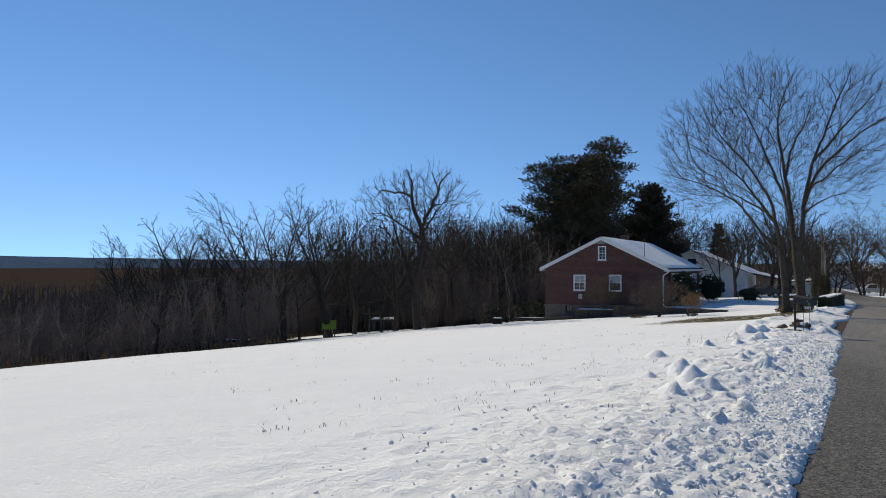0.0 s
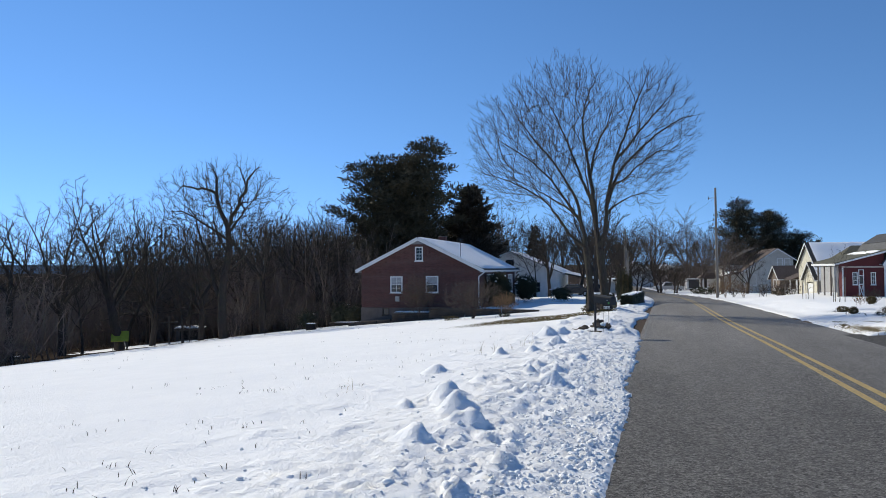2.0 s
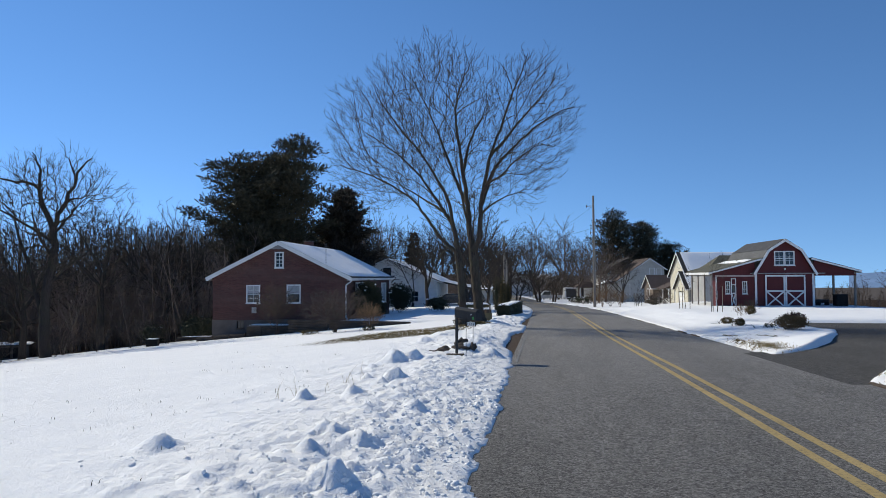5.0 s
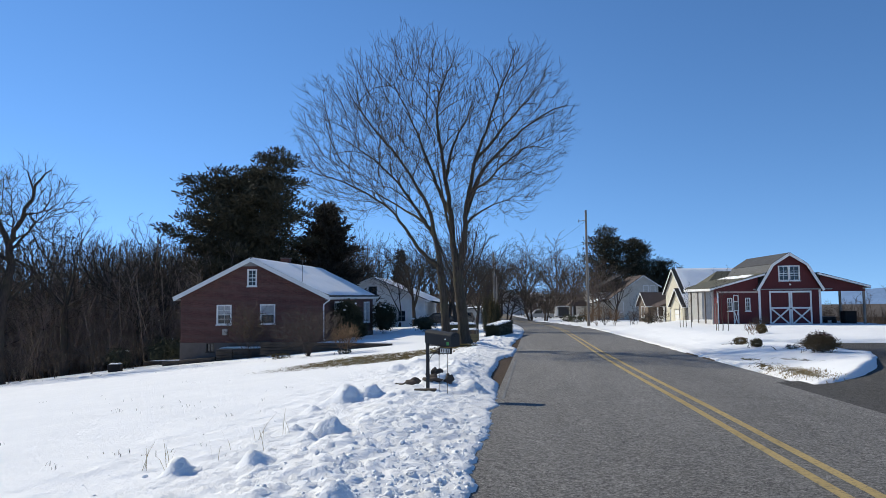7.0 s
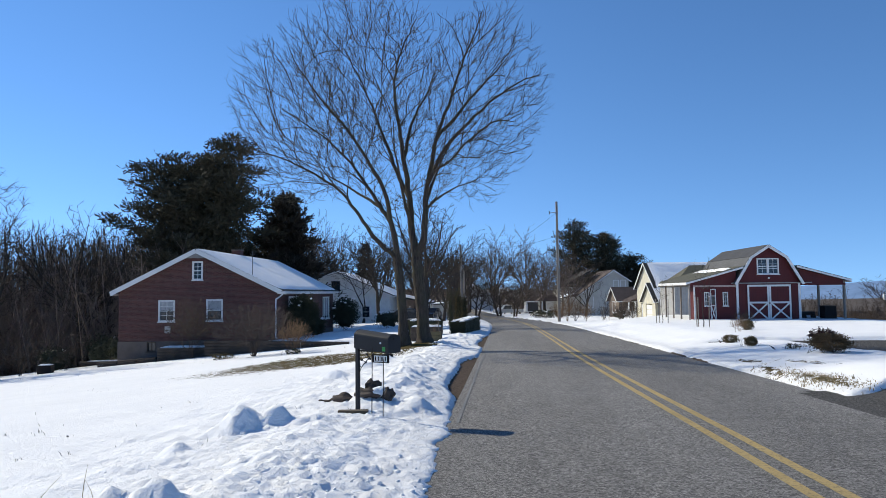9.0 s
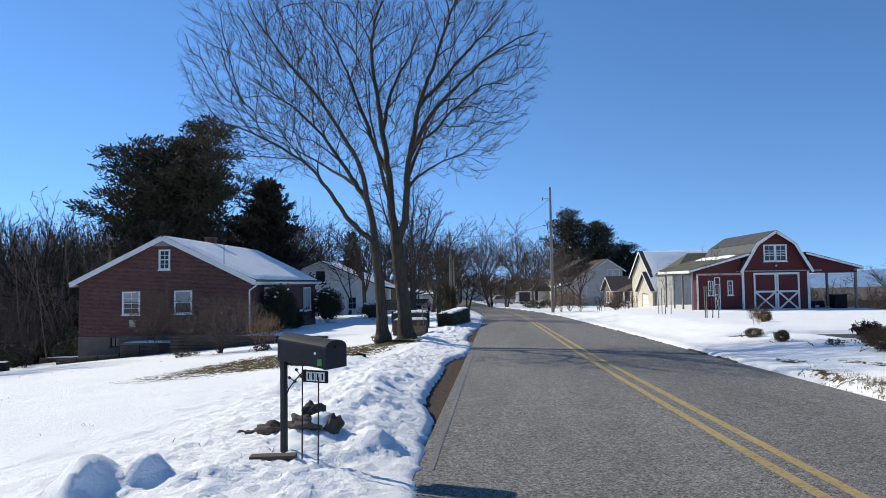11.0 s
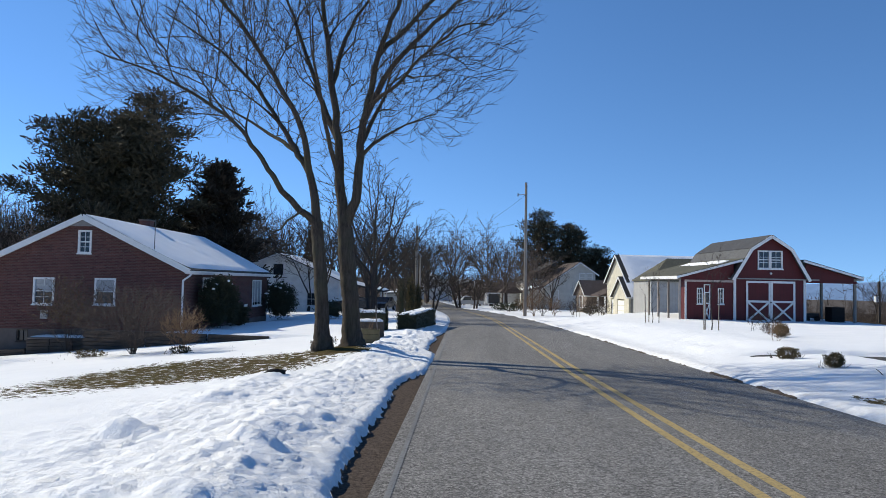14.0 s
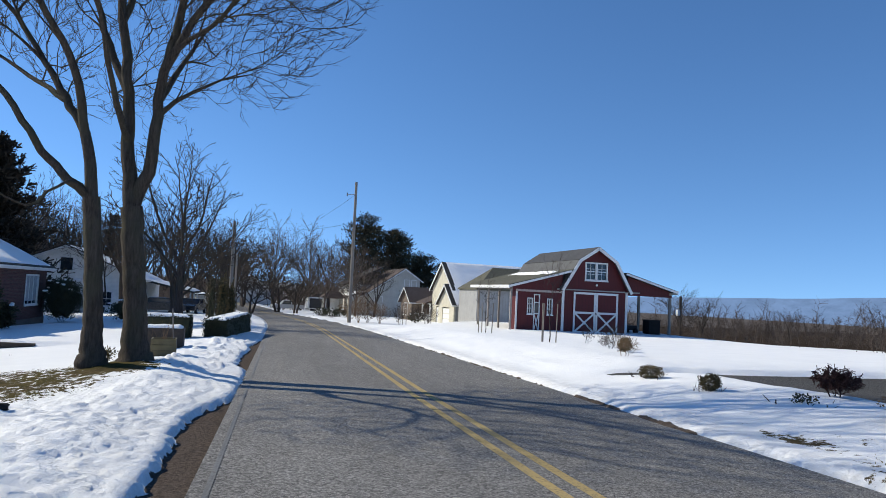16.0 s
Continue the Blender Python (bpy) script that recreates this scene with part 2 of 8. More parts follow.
TWIG_GRAY = plain("twig_gray", (0.088, 0.066, 0.054, 1), 0.9, 0.3, 2.0, 0.0)
NEEDLE = make_leaf("pine_needles", (0.034, 0.034, 0.020, 1), (0.105, 0.085, 0.050, 1))
NEEDLE_DARK = make_leaf("spruce_needles", (0.030, 0.025, 0.017, 1), (0.075, 0.055, 0.038, 1))
LEAF_DARK = make_leaf("dark_leaves", (0.028, 0.033, 0.020, 1), (0.064, 0.066, 0.038, 1), 0.85)
LEAF_OLIVE = make_leaf("olive_leaves", (0.07, 0.056, 0.024, 1), (0.14, 0.105, 0.045, 1))
GRASS_OLIVE = make_leaf("flat_grass", (0.06, 0.052, 0.022, 1), (0.10, 0.085, 0.035, 1))
LEAF_BROWN = make_leaf("brown_leaves", (0.075, 0.05, 0.026, 1), (0.15, 0.10, 0.05, 1))
LEAF_WINE = make_leaf("wine_leaves", (0.035, 0.014, 0.014, 1), (0.06, 0.026, 0.022, 1))
GRASS_DRY = make_leaf("dry_grass", (0.20, 0.15, 0.07, 1), (0.34, 0.26, 0.13, 1))
BLACK_METAL = plain("black_metal", (0.018, 0.018, 0.019, 1), 0.68, 0.3, 4.0, 0.08, 40.0, 0.0, spec=0.5)
BLACK_PLASTIC = plain("black_plastic", (0.014, 0.012, 0.011, 1), 0.9, 0.2)
GREEN_STICKER = plain("green_sticker", (0.05, 0.30, 0.07, 1), 0.5, 0.1)
POLE_WOOD = plain("pole_wood", (0.27, 0.235, 0.20, 1), 0.9, 0.3, 1.5, 0.3, 20.0, stretch=(6, 6, 0.4))
TIMBER = plain("weathered_timber", (0.075, 0.06, 0.048, 1), 0.9, 0.35, 2.0, 0.3, 20.0)
STONE = plain("stone", (0.078, 0.060, 0.048, 1), 0.9, 0.45, 6.0, 0.5, 25.0)
def make_road_paint(name, c):
    m = Mat(name, 0.8, 0.0, 0.25)
    worn = m.noise(24.0, 5, 0.8, lo=0.5, hi=0.66)
    a = m.mix(m.noise(0.8, 5, 0.6), shade(c, 0.82), shade(c, 1.1))
    m.colour(m.mix(m.maths("MULTIPLY", worn, 0.75), a, (0.10, 0.095, 0.085, 1)))
    m.bump(m.noise(30.0, 6, 0.85), 0.6, 0.02)
    return m.m


YELLOW_PAINT = make_road_paint("yellow_road_paint", (0.50, 0.365, 0.15, 1))
WHITE_WORN = make_road_paint("worn_edge_paint", (0.21, 0.21, 0.207, 1))
GALV = plain("galvanized", (0.45, 0.46, 0.47, 1), 0.45, 0.2, 4.0, 0.05, 40.0, 0.7)
CAR_DARK = plain("dark_car_paint", (0.012, 0.014, 0.018, 1), 0.25, 0.1, 2.0, 0.0, spec=0.6)
TYRE = plain("tyre", (0.015, 0.015, 0.015, 1), 0.9, 0.2)
CHIMNEY = plain("chimney_brick", (0.13, 0.06, 0.05, 1), 0.9, 0.3, 6.0, 0.4, 14.0)
STONE_FACE = plain("stone_facing", (0.22, 0.17, 0.13, 1), 0.9, 0.5, 5.0, 0.5, 8.0)
CURTAIN = plain("pale_curtain", (0.40, 0.41, 0.42, 1), 0.9, 0.2, 4.0, 0.0)

# ---- building helpers ----
def mesh_ob(name, bm, mat, smooth=False):
    me = bpy.data.meshes.new(name)
    bm.normal_update()
    bm.to_mesh(me)
    bm.free()
    for mm in (mat if isinstance(mat, (list, tuple)) else [mat]):
        me.materials.append(mm)
    if smooth:
        me.polygons.foreach_set("use_smooth", [True] * len(me.polygons))
    return new(name, me)


def part(name, bm, mat, parent, label="", smooth=False):
    ob = mesh_ob(name, bm, mat, smooth)
    ob.parent = parent
    if label:
        tagged(ob, label)
    return ob


def thing(name, m, label, category, group="", kind=""):
    ob = new(name)
    ob.empty_display_size = 0.2
    ob.matrix_world = m
    return tagged(ob, label, category, group, kind)


def box(bm, x0, x1, y0, y1, z0, z1, bevel=0.0):
    r = bmesh.ops.create_cube(bm, size=1.0, matrix=Matrix.LocRotScale(((x0 + x1) / 2, (y0 + y1) / 2, (z0 + z1) / 2), None, (abs(x1 - x0), abs(y1 - y0), abs(z1 - z0))))
    if bevel:
        vs = set(r["verts"])
        es = [e for e in bm.edges if e.verts[0] in vs and e.verts[1] in vs]
        bmesh.ops.bevel(bm, geom=es, offset=bevel, segments=2, affect="EDGES", profile=0.6)
    return bm


def boxes(*bs, bevel=0.0):
    bm = bmesh.new()
    for b in bs:
        box(bm, *b, bevel=bevel)
    return bm


def prism(bm, pts, y0, y1):
    """A solid from an outline in x and z, drawn from y0 to y1."""
    a = [bm.verts.new((x, y0, z)) for x, z in pts]
    b = [bm.verts.new((x, y1, z)) for x, z in pts]
    bm.faces.new(a)
    bm.faces.new(b[::-1])
    n = len(pts)
    for i in range(n):
        bm.faces.new((a[i], b[i], b[(i + 1) % n], a[(i + 1) % n]))
    bmesh.ops.recalc_face_normals(bm, faces=bm.faces[:])
    return bm


def beam(bm, p, q, w, h=None, up=(0, 0, 1)):
    """A straight bar of w by h from p to q."""
    p, q = Vector(p), Vector(q)
    h = h or w
    d = (q - p).normalized()
    s = d.cross(Vector(up))
    s = s.normalized() if s.length > 1e-4 else Vector((1, 0, 0))
    u = s.cross(d)
    vs = []
    for c in (p, q):
        for a, b in ((-1, -1), (1, -1), (1, 1), (-1, 1)):
            vs.append(bm.verts.new(c + s * (a * w / 2) + u * (b * h / 2)))
    for f in ((0, 1, 2, 3), (7, 6, 5, 4), (0, 4, 5, 1), (1, 5, 6, 2), (2, 6, 7, 3), (3, 7, 4, 0)):
        bm.faces.new([vs[i] for i in f])
    bmesh.ops.recalc_face_normals(bm, faces=bm.faces[:])
    return bm


def cyl(bm, p, q, r0, r1=None, n=10):
    p, q = Vector(p), Vector(q)
    d = q - p
    m = Matrix.Translation((p + q) / 2) @ d.to_track_quat("Z", "Y").to_matrix().to_4x4()
    bmesh.ops.create_cone(bm, cap_ends=True, segments=n, radius1=r0, radius2=r0 if r1 is None else r1, depth=d.length, matrix=m)
    return bm


def wall(bm, x0, x1, z0, z1, y0, y1, holes=()):
    """A wall in x and z, in one piece, with rectangular holes (xa, xb, za, zb) through it."""
    xs = sorted({x0, x1, *[h[0] for h in holes], *[h[1] for h in holes]})
    zs = sorted({z0, z1, *[h[2] for h in holes], *[h[3] for h in holes]})
    vs = {}

    def vert(i, j, y):
        if (i, j, y) not in vs:
            vs[i, j, y] = bm.verts.new((xs[i], y, zs[j]))
        return vs[i, j, y]

    def solid(i, j):
        if not (0 <= i < len(xs) - 1 and 0 <= j < len(zs) - 1):
            return False
        cx, cz = (xs[i] + xs[i + 1]) / 2, (zs[j] + zs[j + 1]) / 2
        return not any(h[0] < cx < h[1] and h[2] < cz < h[3] for h in holes)

    for i in range(len(xs) - 1):
        for j in range(len(zs) - 1):
            if not solid(i, j):
                continue
            for y in (y0, y1):
                bm.faces.new([vert(a, b, y) for a, b in ((i, j), (i + 1, j), (i + 1, j + 1), (i, j + 1))])
            for di, dj, e in ((-1, 0, ((i, j), (i, j + 1))), (1, 0, ((i + 1, j), (i + 1, j + 1))), (0, -1, ((i, j), (i + 1, j))), (0, 1, ((i, j + 1), (i + 1, j + 1)))):
                if not solid(i + di, j + dj):
                    bm.faces.new([vert(*e[0], y0), vert(*e[1], y0), vert(*e[1], y1), vert(*e[0], y1)])
    bmesh.ops.recalc_face_normals(bm, faces=bm.faces[:])
    return bm


def cut_above(bm, p, q):
    """Cuts away all that lies above the line through p and q, both (x, z)."""
    n = Vector((-(q[1] - p[1]), 0, q[0] - p[0])).normalized()
    bmesh.ops.bisect_plane(bm, geom=bm.verts[:] + bm.edges[:] + bm.faces[:], plane_co=(p[0], 0, p[1]), plane_no=n, clear_outer=True)
    return bm


def add_window(parent, m, w, h, cols=2, rows=2, sash=True, trim=0.09, name="window", backing=None, trim_mat=None):
    """A window of w by h, outer size, in the wall plane of m (looking along -y): frame, sash bars, panes."""
    trim_mat = trim_mat or WHITE
    win = new(name)
    win.parent = parent
    win.matrix_basis = m
    t = trim
    bm = boxes((-w / 2, w / 2, -0.035, 0.10, h - t, h), (-w / 2, w / 2, -0.05, 0.10, 0, t * 0.9), (-w / 2, -w / 2 + t, -0.035, 0.10, t * 0.9, h - t), (w / 2 - t, w / 2, -0.035, 0.10, t * 0.9, h - t))
    part("window_frame", bm, trim_mat, win)
    part("window_sill", boxes((-w / 2 - 0.04, w / 2 + 0.04, -0.09, -0.02, -0.05, 0.0)), trim_mat, win)
    iw, ih = w - 2 * t, h - 1.9 * t
    if sash:
        part("sash_bar", boxes((-iw / 2, iw / 2, 0.0, 0.05, t * 0.9 + ih / 2 - 0.025, t * 0.9 + ih / 2 + 0.025)), trim_mat, win)
    for c in range(1, cols):
        x = -iw / 2 + iw * c / cols
        part("muntin", boxes((x - 0.011, x + 0.011, 0.015, 0.045, t * 0.9, h - t)), trim_mat, win)
    for r in range(1, rows):
        if sash and r * 2 == rows:
            continue
        z = t * 0.9 + ih * r / rows
        part("muntin", boxes((-iw / 2, iw / 2, 0.017, 0.043, z - 0.011, z + 0.011)), trim_mat, win)
    part("pane", boxes((-iw / 2, iw / 2, 0.05, 0.06, t * 0.9, h - t)), GLASS, win)
    if backing:
        part("curtain", boxes((-iw / 2, iw / 2, 0.046, 0.049, h - t - ih * backing, h - t)), CURTAIN, win)
    return win


# ---- the lie of the land ----
def hash2(i, j, s):
    v = np.sin(i * 127.1 + j * 311.7 + s * 74.7) * 43758.5453
    return v - np.floor(v)


def vnoise(x, y, s=0):
    i, j = np.floor(x), np.floor(y)
    f, g = x - i, y - j
    f, g = f * f * (3 - 2 * f), g * g * (3 - 2 * g)
    a, b, c, d = hash2(i, j, s), hash2(i + 1, j, s), hash2(i, j + 1, s), hash2(i + 1, j + 1, s)
    return (a * (1 - f) + b * f) * (1 - g) + (c * (1 - f) + d * f) * g


def fbm(x, y, o=4, s=0):
    v, a = 0.0, 0.5
    for k in range(o):
        v = v + a * vnoise(x * 2 ** k, y * 2 ** k, s + k * 7)
        a *= 0.5
    return v / (1 - 0.5 ** o)


def step(a, b, v):
    t = np.clip((v - a) / (b - a), 0, 1)
    return t * t * (3 - 2 * t)


def road_x(y):
    """The middle of the road."""
    t = np.maximum(0.0, np.asarray(y, float) - 62.0)
    return 2.42 - 0.0011 * np.minimum(t, 80) ** 2 - 0.176 * np.maximum(0.0, t - 80)


def road_z(y):
    y = np.asarray(y, float)
    return 0.14 - 0.0235 * np.clip(y, -60, 128) + 0.006 * np.maximum(0, y - 128)


HALF = 3.04


def base_z(x, y):
    """The ground without the ploughed banks."""
    x, y = np.asarray(x, float), np.asarray(y, float)
    xr = x - road_x(y) + 2.42
    z = road_z(y)
    d = np.maximum(0.0, -xr - 2.0)
    drop = np.where(d < 40, 0.08 * d + 0.0005 * d * d, 4.0 + 0.09 * (np.minimum(d, 130) - 40))
    # the lawn beside the brick house and further on lies less steep
    level = step(50.9, 51.3, y) * (1 - step(-13.2, -12.6, -x - 26.0)) * step(-15.9, -15.6, x)
    lawn = 0.26 + 0.01 * d
    drop = drop * (1 - level) + np.minimum(drop, lawn) * level
    drop = drop * (1 - 0.75 * step(72, 85, y) * step(-40, -25, x))
    z = z - np.where(xr < 2.42, drop, 0)
    # the lot on the other side lies higher, then falls to the valley
    e = np.maximum(0.0, xr - 5.6)
    rise = (0.36 - 0.17 * step(27, 31, y) * (1 - step(38.4, 40.5, y))) * step(0.0, 3.2, e) * (1 - 0.5 * step(17, 24, 40 - y)) - 0.75 * step(66, 92, y) * step(0, 3, e)
    z = z + np.where(xr > 2.42, rise, 0)
    # the lot keeps its level towards the barn
    lot = -0.86 + 0.0 * x
    k = step(8.0, 14.0, x) * step(42, 56, y) * (1 - step(70, 84, y))
    z = z * (1 - k) + lot * k
    # crest beyond the barn
    c = (x - 24.5) * 0.80 + (y - 57.0) * 0.60 + 1.0
    c = np.where(x > 8, c, -99.0)
    side = step(22.0, 30.0, x)
    z = z - side * np.minimum(0.10 * np.maximum(0, c) + 0.0007 * np.maximum(0, c) ** 2, 70.0)
    return z


def drive_mask(x, y):
    """Where the asphalt of the looped driveway lies (1) or not (0)."""
    x, y = np.asarray(x, float), np.asarray(y, float)
    w = 0.25 * (fbm(x * 1.3, y * 1.3, 3, 5) - 0.5)
    # near edge from the mouth out to the right, far edge at the barn lot
    south = 20.4 + 1.62 * (x - 5.5) - 0.105 * np.maximum(0, x - 5.5) ** 1.9
    south = np.where(x > 12, 28.3 + 0.12 * (x - 12), south)
    inner = 25.6 + 0.45 * (x - 5.5) + 0.29 * np.maximum(0, x - 5.5) ** 2
    inner = np.where(x > 9.6, 60.0, inner)
    a = step(-0.12, 0.12, y - south + w) * step(-0.12, 0.12, np.where(x < 9.6, inner, 39.2) - y + w) * step(5.2, 5.4, x)
    b = step(38.80, 38.92, y + w * 0.5 + 0.03 * (x - 5)) * step(-0.1, 0.1, 39.2 - y + w) * step(7.0, 7.5, x + w * 2)
    return np.maximum(a, b) * (1 - step(44, 46, x))


def drive_z(x, y):
    return base_z(x, y) * 0 + road_z(y) + 0.02 + 0.23 * np.where(y > 36, step(5.4, 8.0, x), step(5.4, 9.5, x)) - 0.004 * np.maximum(0, x - 20)


rng = np.random.RandomState(4)
LUMPS = []
for _ in range(64):
    ly = rng.uniform(2.5, 29.5)
    lx = -1.1 - abs(rng.normal(0, 1.25))
    if lx < -4.6:
        continue
    big = rng.rand() ** 3.5
    if ly > 18.5 and rng.rand() < 0.93:
        continue
    LUMPS.append((lx, ly, 0.03 + 0.08 * big, 0.06 + 0.13 * big, rng.uniform(0, 6.28), rng.uniform(0.6, 1.0)))
for _ in range(60):
    LUMPS.append((rng.uniform(-2.4, -0.9), rng.uniform(38, 52), 0.03 + 0.06 * rng.rand(), 0.10 + 0.14 * rng.rand(), rng.uniform(0, 6.28), 0.8))
# the large blocks left by the plough: place, height, breadth
BLOCKS = [(-2.4, 10.9, 0.20, 0.32), (-2.05, 10.1, 0.20, 0.30), (-1.75, 9.45, 0.16, 0.26), (-2.75, 10.5, 0.12, 0.16), (-3.5, 13.9, 0.16, 0.30), (-2.2, 18.5, 0.21, 0.25), (-3.1, 16.8, 0.17, 0.18),
          (-2.4, 12.6, 0.10, 0.14), (-1.6, 14.0, 0.14, 0.19), (-1.4, 12.6, 0.16, 0.27), (-0.9, 12.3, 0.10, 0.15), (-1.45, 16.0, 0.12, 0.19), (-2.0, 8.7, 0.15, 0.21), (-2.95, 22.0, 0.27, 0.42),
          (-2.55, 22.15, 0.21, 0.26), (-3.1, 20.7, 0.12, 0.2), (-2.75, 18.9, 0.09, 0.16), (-3.4, 28.6, 0.20, 0.38), (-1.75, 27.5, 0.15, 0.26), (-2.4, 26.0, 0.08, 0.40), (-1.05, 23.6, 0.14, 0.34)]
LUMPS += [(x, y, h * 0.8, r, x * 5 + y, 0.8) for x, y, h, r in BLOCKS]


def edge_x(y):
    """Where the snow of the near bank ends towards the road."""
    y = np.asarray(y, float)
    base = np.interp(y, [0, 10, 14.5, 17, 20, 23, 30, 40, 54, 70], [-0.36, -0.38, -0.47, -0.47, -0.56, -0.62, -0.60, -0.66, -0.72, -0.70])
    e = base + 0.07 * np.sin(y * 1.15 + 0.6) * np.cos(y * 0.47) + 0.16 * (fbm(y * 1.9, y * 0 + 3.3, 4, 11) - 0.5) + 0.12 * (fbm(y * 9, y * 0 + 1.3, 3, 12) - 0.5)
    pulled = 0.42 * step(25.2, 27.6, y) * (1 - step(33.5, 36.5, y)) + 0.25 * step(40, 42, y) * (1 - step(49, 52, y))
    return e - pulled + 0.14 * np.exp(-((y - 22.3) / 0.5) ** 2)


def ground_z(x, y):
    x, y = np.asarray(x, float), np.asarray(y, float)
    z = base_z(x, y)
    rz = road_z(y)
    near = (y > -10) & (y < 140)
    # near bank
    e = edge_x(y) + (road_x(y) - 2.42)
    s = e - x
    bank = step(0, 0.12, s) * 0.035 + 0.115 * step(0.0, 1.5, s) - 0.02 * step(2.0, 3.8, s)
    bank = bank * (1 - 0.45 * step(27.5, 30.5, y) * step(1.2, 2.2, s) * (1 - step(38, 40, y)))
    tree = 0.17 * np.exp(-(((x + 3.0) / 1.3) ** 2 + ((y - 38.9) / 1.6) ** 2))
    churn = step(0.05, 0.35, s) * (1 - step(1.0, 2.6, s)) * (1 - 0.5 * step(18, 22, y))
    ridged = lambda f_, sd: 1 - np.abs(2 * fbm(x * f_ + 0.4 * fbm(x * 3, y * 3, 2, sd + 3), y * f_ * 0.8, 3, sd) - 1)
    crumbs = churn * (0.06 * (fbm(x * 4.5, y * 4.5, 3, 21) - 0.5) + 0.06 * (ridged(7.5, 31) - 0.7) + 0.08 * (fbm(x * 14, y * 14, 2, 33) - 0.5))
    crumbs = crumbs + 0.10 * np.maximum(0, fbm(x * 2.4, y * 2.4, 4, 35) - 0.55) * step(0.5, 1.5, s) * (1 - step(3.0, 5.0, s)) * 1.2
    soft = 0.065 * (fbm(x * 1.1, y * 1.1, 4, 41) - 0.5) * step(0.2, 1.0, s) * (1 - 0.75 * step(3, 7, s)) + 0.05 * (fbm(x * 0.35, y * 0.35, 3, 43) - 0.5)
    dents = (0.08 * (fbm(x * 2.6, y * 2.6, 4, 45) - 0.5) + 0.06 * (fbm(x * 6.5, y * 6.5, 3, 47) - 0.5)) * step(17, 21, y) * (1 - step(36, 42, y)) * step(0.15, 0.6, s) * (1 - step(2.5, 4.5, s))
    grain = 0.032 * (hash2(np.round(x * 23), np.round(y * 16), 3) - 0.5) * step(0.05, 0.25, s) * (1 - step(2.0, 3.6, s)) * (1 - step(34, 42, y))
    tree = tree + 0.13 * np.exp(-((x + 3.3) / 0.55) ** 2) * step(28.5, 30.5, y) * (1 - step(33.4, 35.0, y)) * (0.5 + fbm(x * 1.8, y * 1.8, 3, 37))
    tree = tree + 0.17 * np.exp(-((s - 0.85) / 0.55) ** 2) * step(22.8, 24.4, y) * (1 - step(28.5, 31, y)) * (0.2 + 1.4 * fbm(x * 1.4, y * 1.4, 3, 39))
    left = bank + tree + crumbs + soft + dents + grain
    lz = np.zeros_like(x)
    if x.size > 1:
        close = [L_ for L_ in LUMPS if abs(L_[0] - x[0]) < 1 and abs(L_[1] - y[0]) < 1] if x.size < 4 else LUMPS
        for lx, ly, h, r, a, q in close:
            m = (np.abs(x - lx) < r * 1.7) & (np.abs(y - ly) < r * 1.7)
            if not m.any():
                continue
            dx, dy = x[m] - lx, y[m] - ly
            u, v = dx * math.cos(a) + dy * math.sin(a), -dx * math.sin(a) + dy * math.cos(a)
            w = 1 + 0.9 * (fbm(x[m] * 4 / (r + 0.2) + lx * 9, y[m] * 4 / (r + 0.2), 3, 51) - 0.5)
            t = np.clip(1 - np.sqrt(u * u + (v / q) ** 2) / r * w, 0, 1)
            lz[m] = np.maximum(lz[m], h * np.minimum(1.0, 1.35 * t) * (0.35 + 0.35 * t + 0.95 * fbm(x[m] * 5, y[m] * 5, 4, 53)))
    left = left + lz * step(0.05, 0.25, s)
    zl = np.where(s > 0, np.maximum(z + left, np.where(s < 1.0, rz + bank * 0.8, -99)), rz - 0.06 + 0.0 * s)
    # far bank
    ef = 5.40 + (road_x(y) - 2.42) + 0.26 * (fbm(y * 1.3, y * 0 + 7.7, 4, 61) - 0.5) + 0.16 * (fbm(y * 6, y * 0 + 2.7, 3, 63) - 0.5) + 0.35 * step(20, 24, y) * (1 - step(27.5, 30, y)) * 0 + 0.25 * step(24.5, 27, y) * (1 - step(29, 33, y))
    sf = x - ef
    mound = step(0, 0.25, sf) * 0.08 + 0.03 * step(0.2, 1.4, sf)
    island = 0.04 * np.exp(-(((x - 7.4) / 1.3) ** 2 + ((y - 33.0) / 3.8) ** 2))
    ripple = 0.06 * (fbm(x * 1.6, y * 0.9, 4, 71) - 0.5) * step(0.1, 0.6, sf) + 0.05 * (fbm(x * 0.5, y * 0.5, 3, 73) - 0.5)
    pile = 0.35 * np.exp(-(((x - 18.5) / 1.6) ** 2 + ((y - 40.3) / 0.7) ** 2)) * (0.5 + fbm(x * 2, y * 2, 3, 75))
    zf = np.where(sf > 0, np.maximum(z, rz) + mound + island + ripple + pile, rz - 0.06)
    out = np.where(x < road_x(y), zl, zf)
    dm = drive_mask(x, y)
    out = out * (1 - dm) + (drive_z(x, y) - 0.06) * dm
    far = ~near
    out = np.where(far, np.where(np.abs(x - road_x(y)) < HALF + 0.2, rz - 0.06, z), out)
    return out


def spread(a, b, n, p=2.2):
    t = np.linspace(0, 1, n) ** p
    return a + (b - a) * t


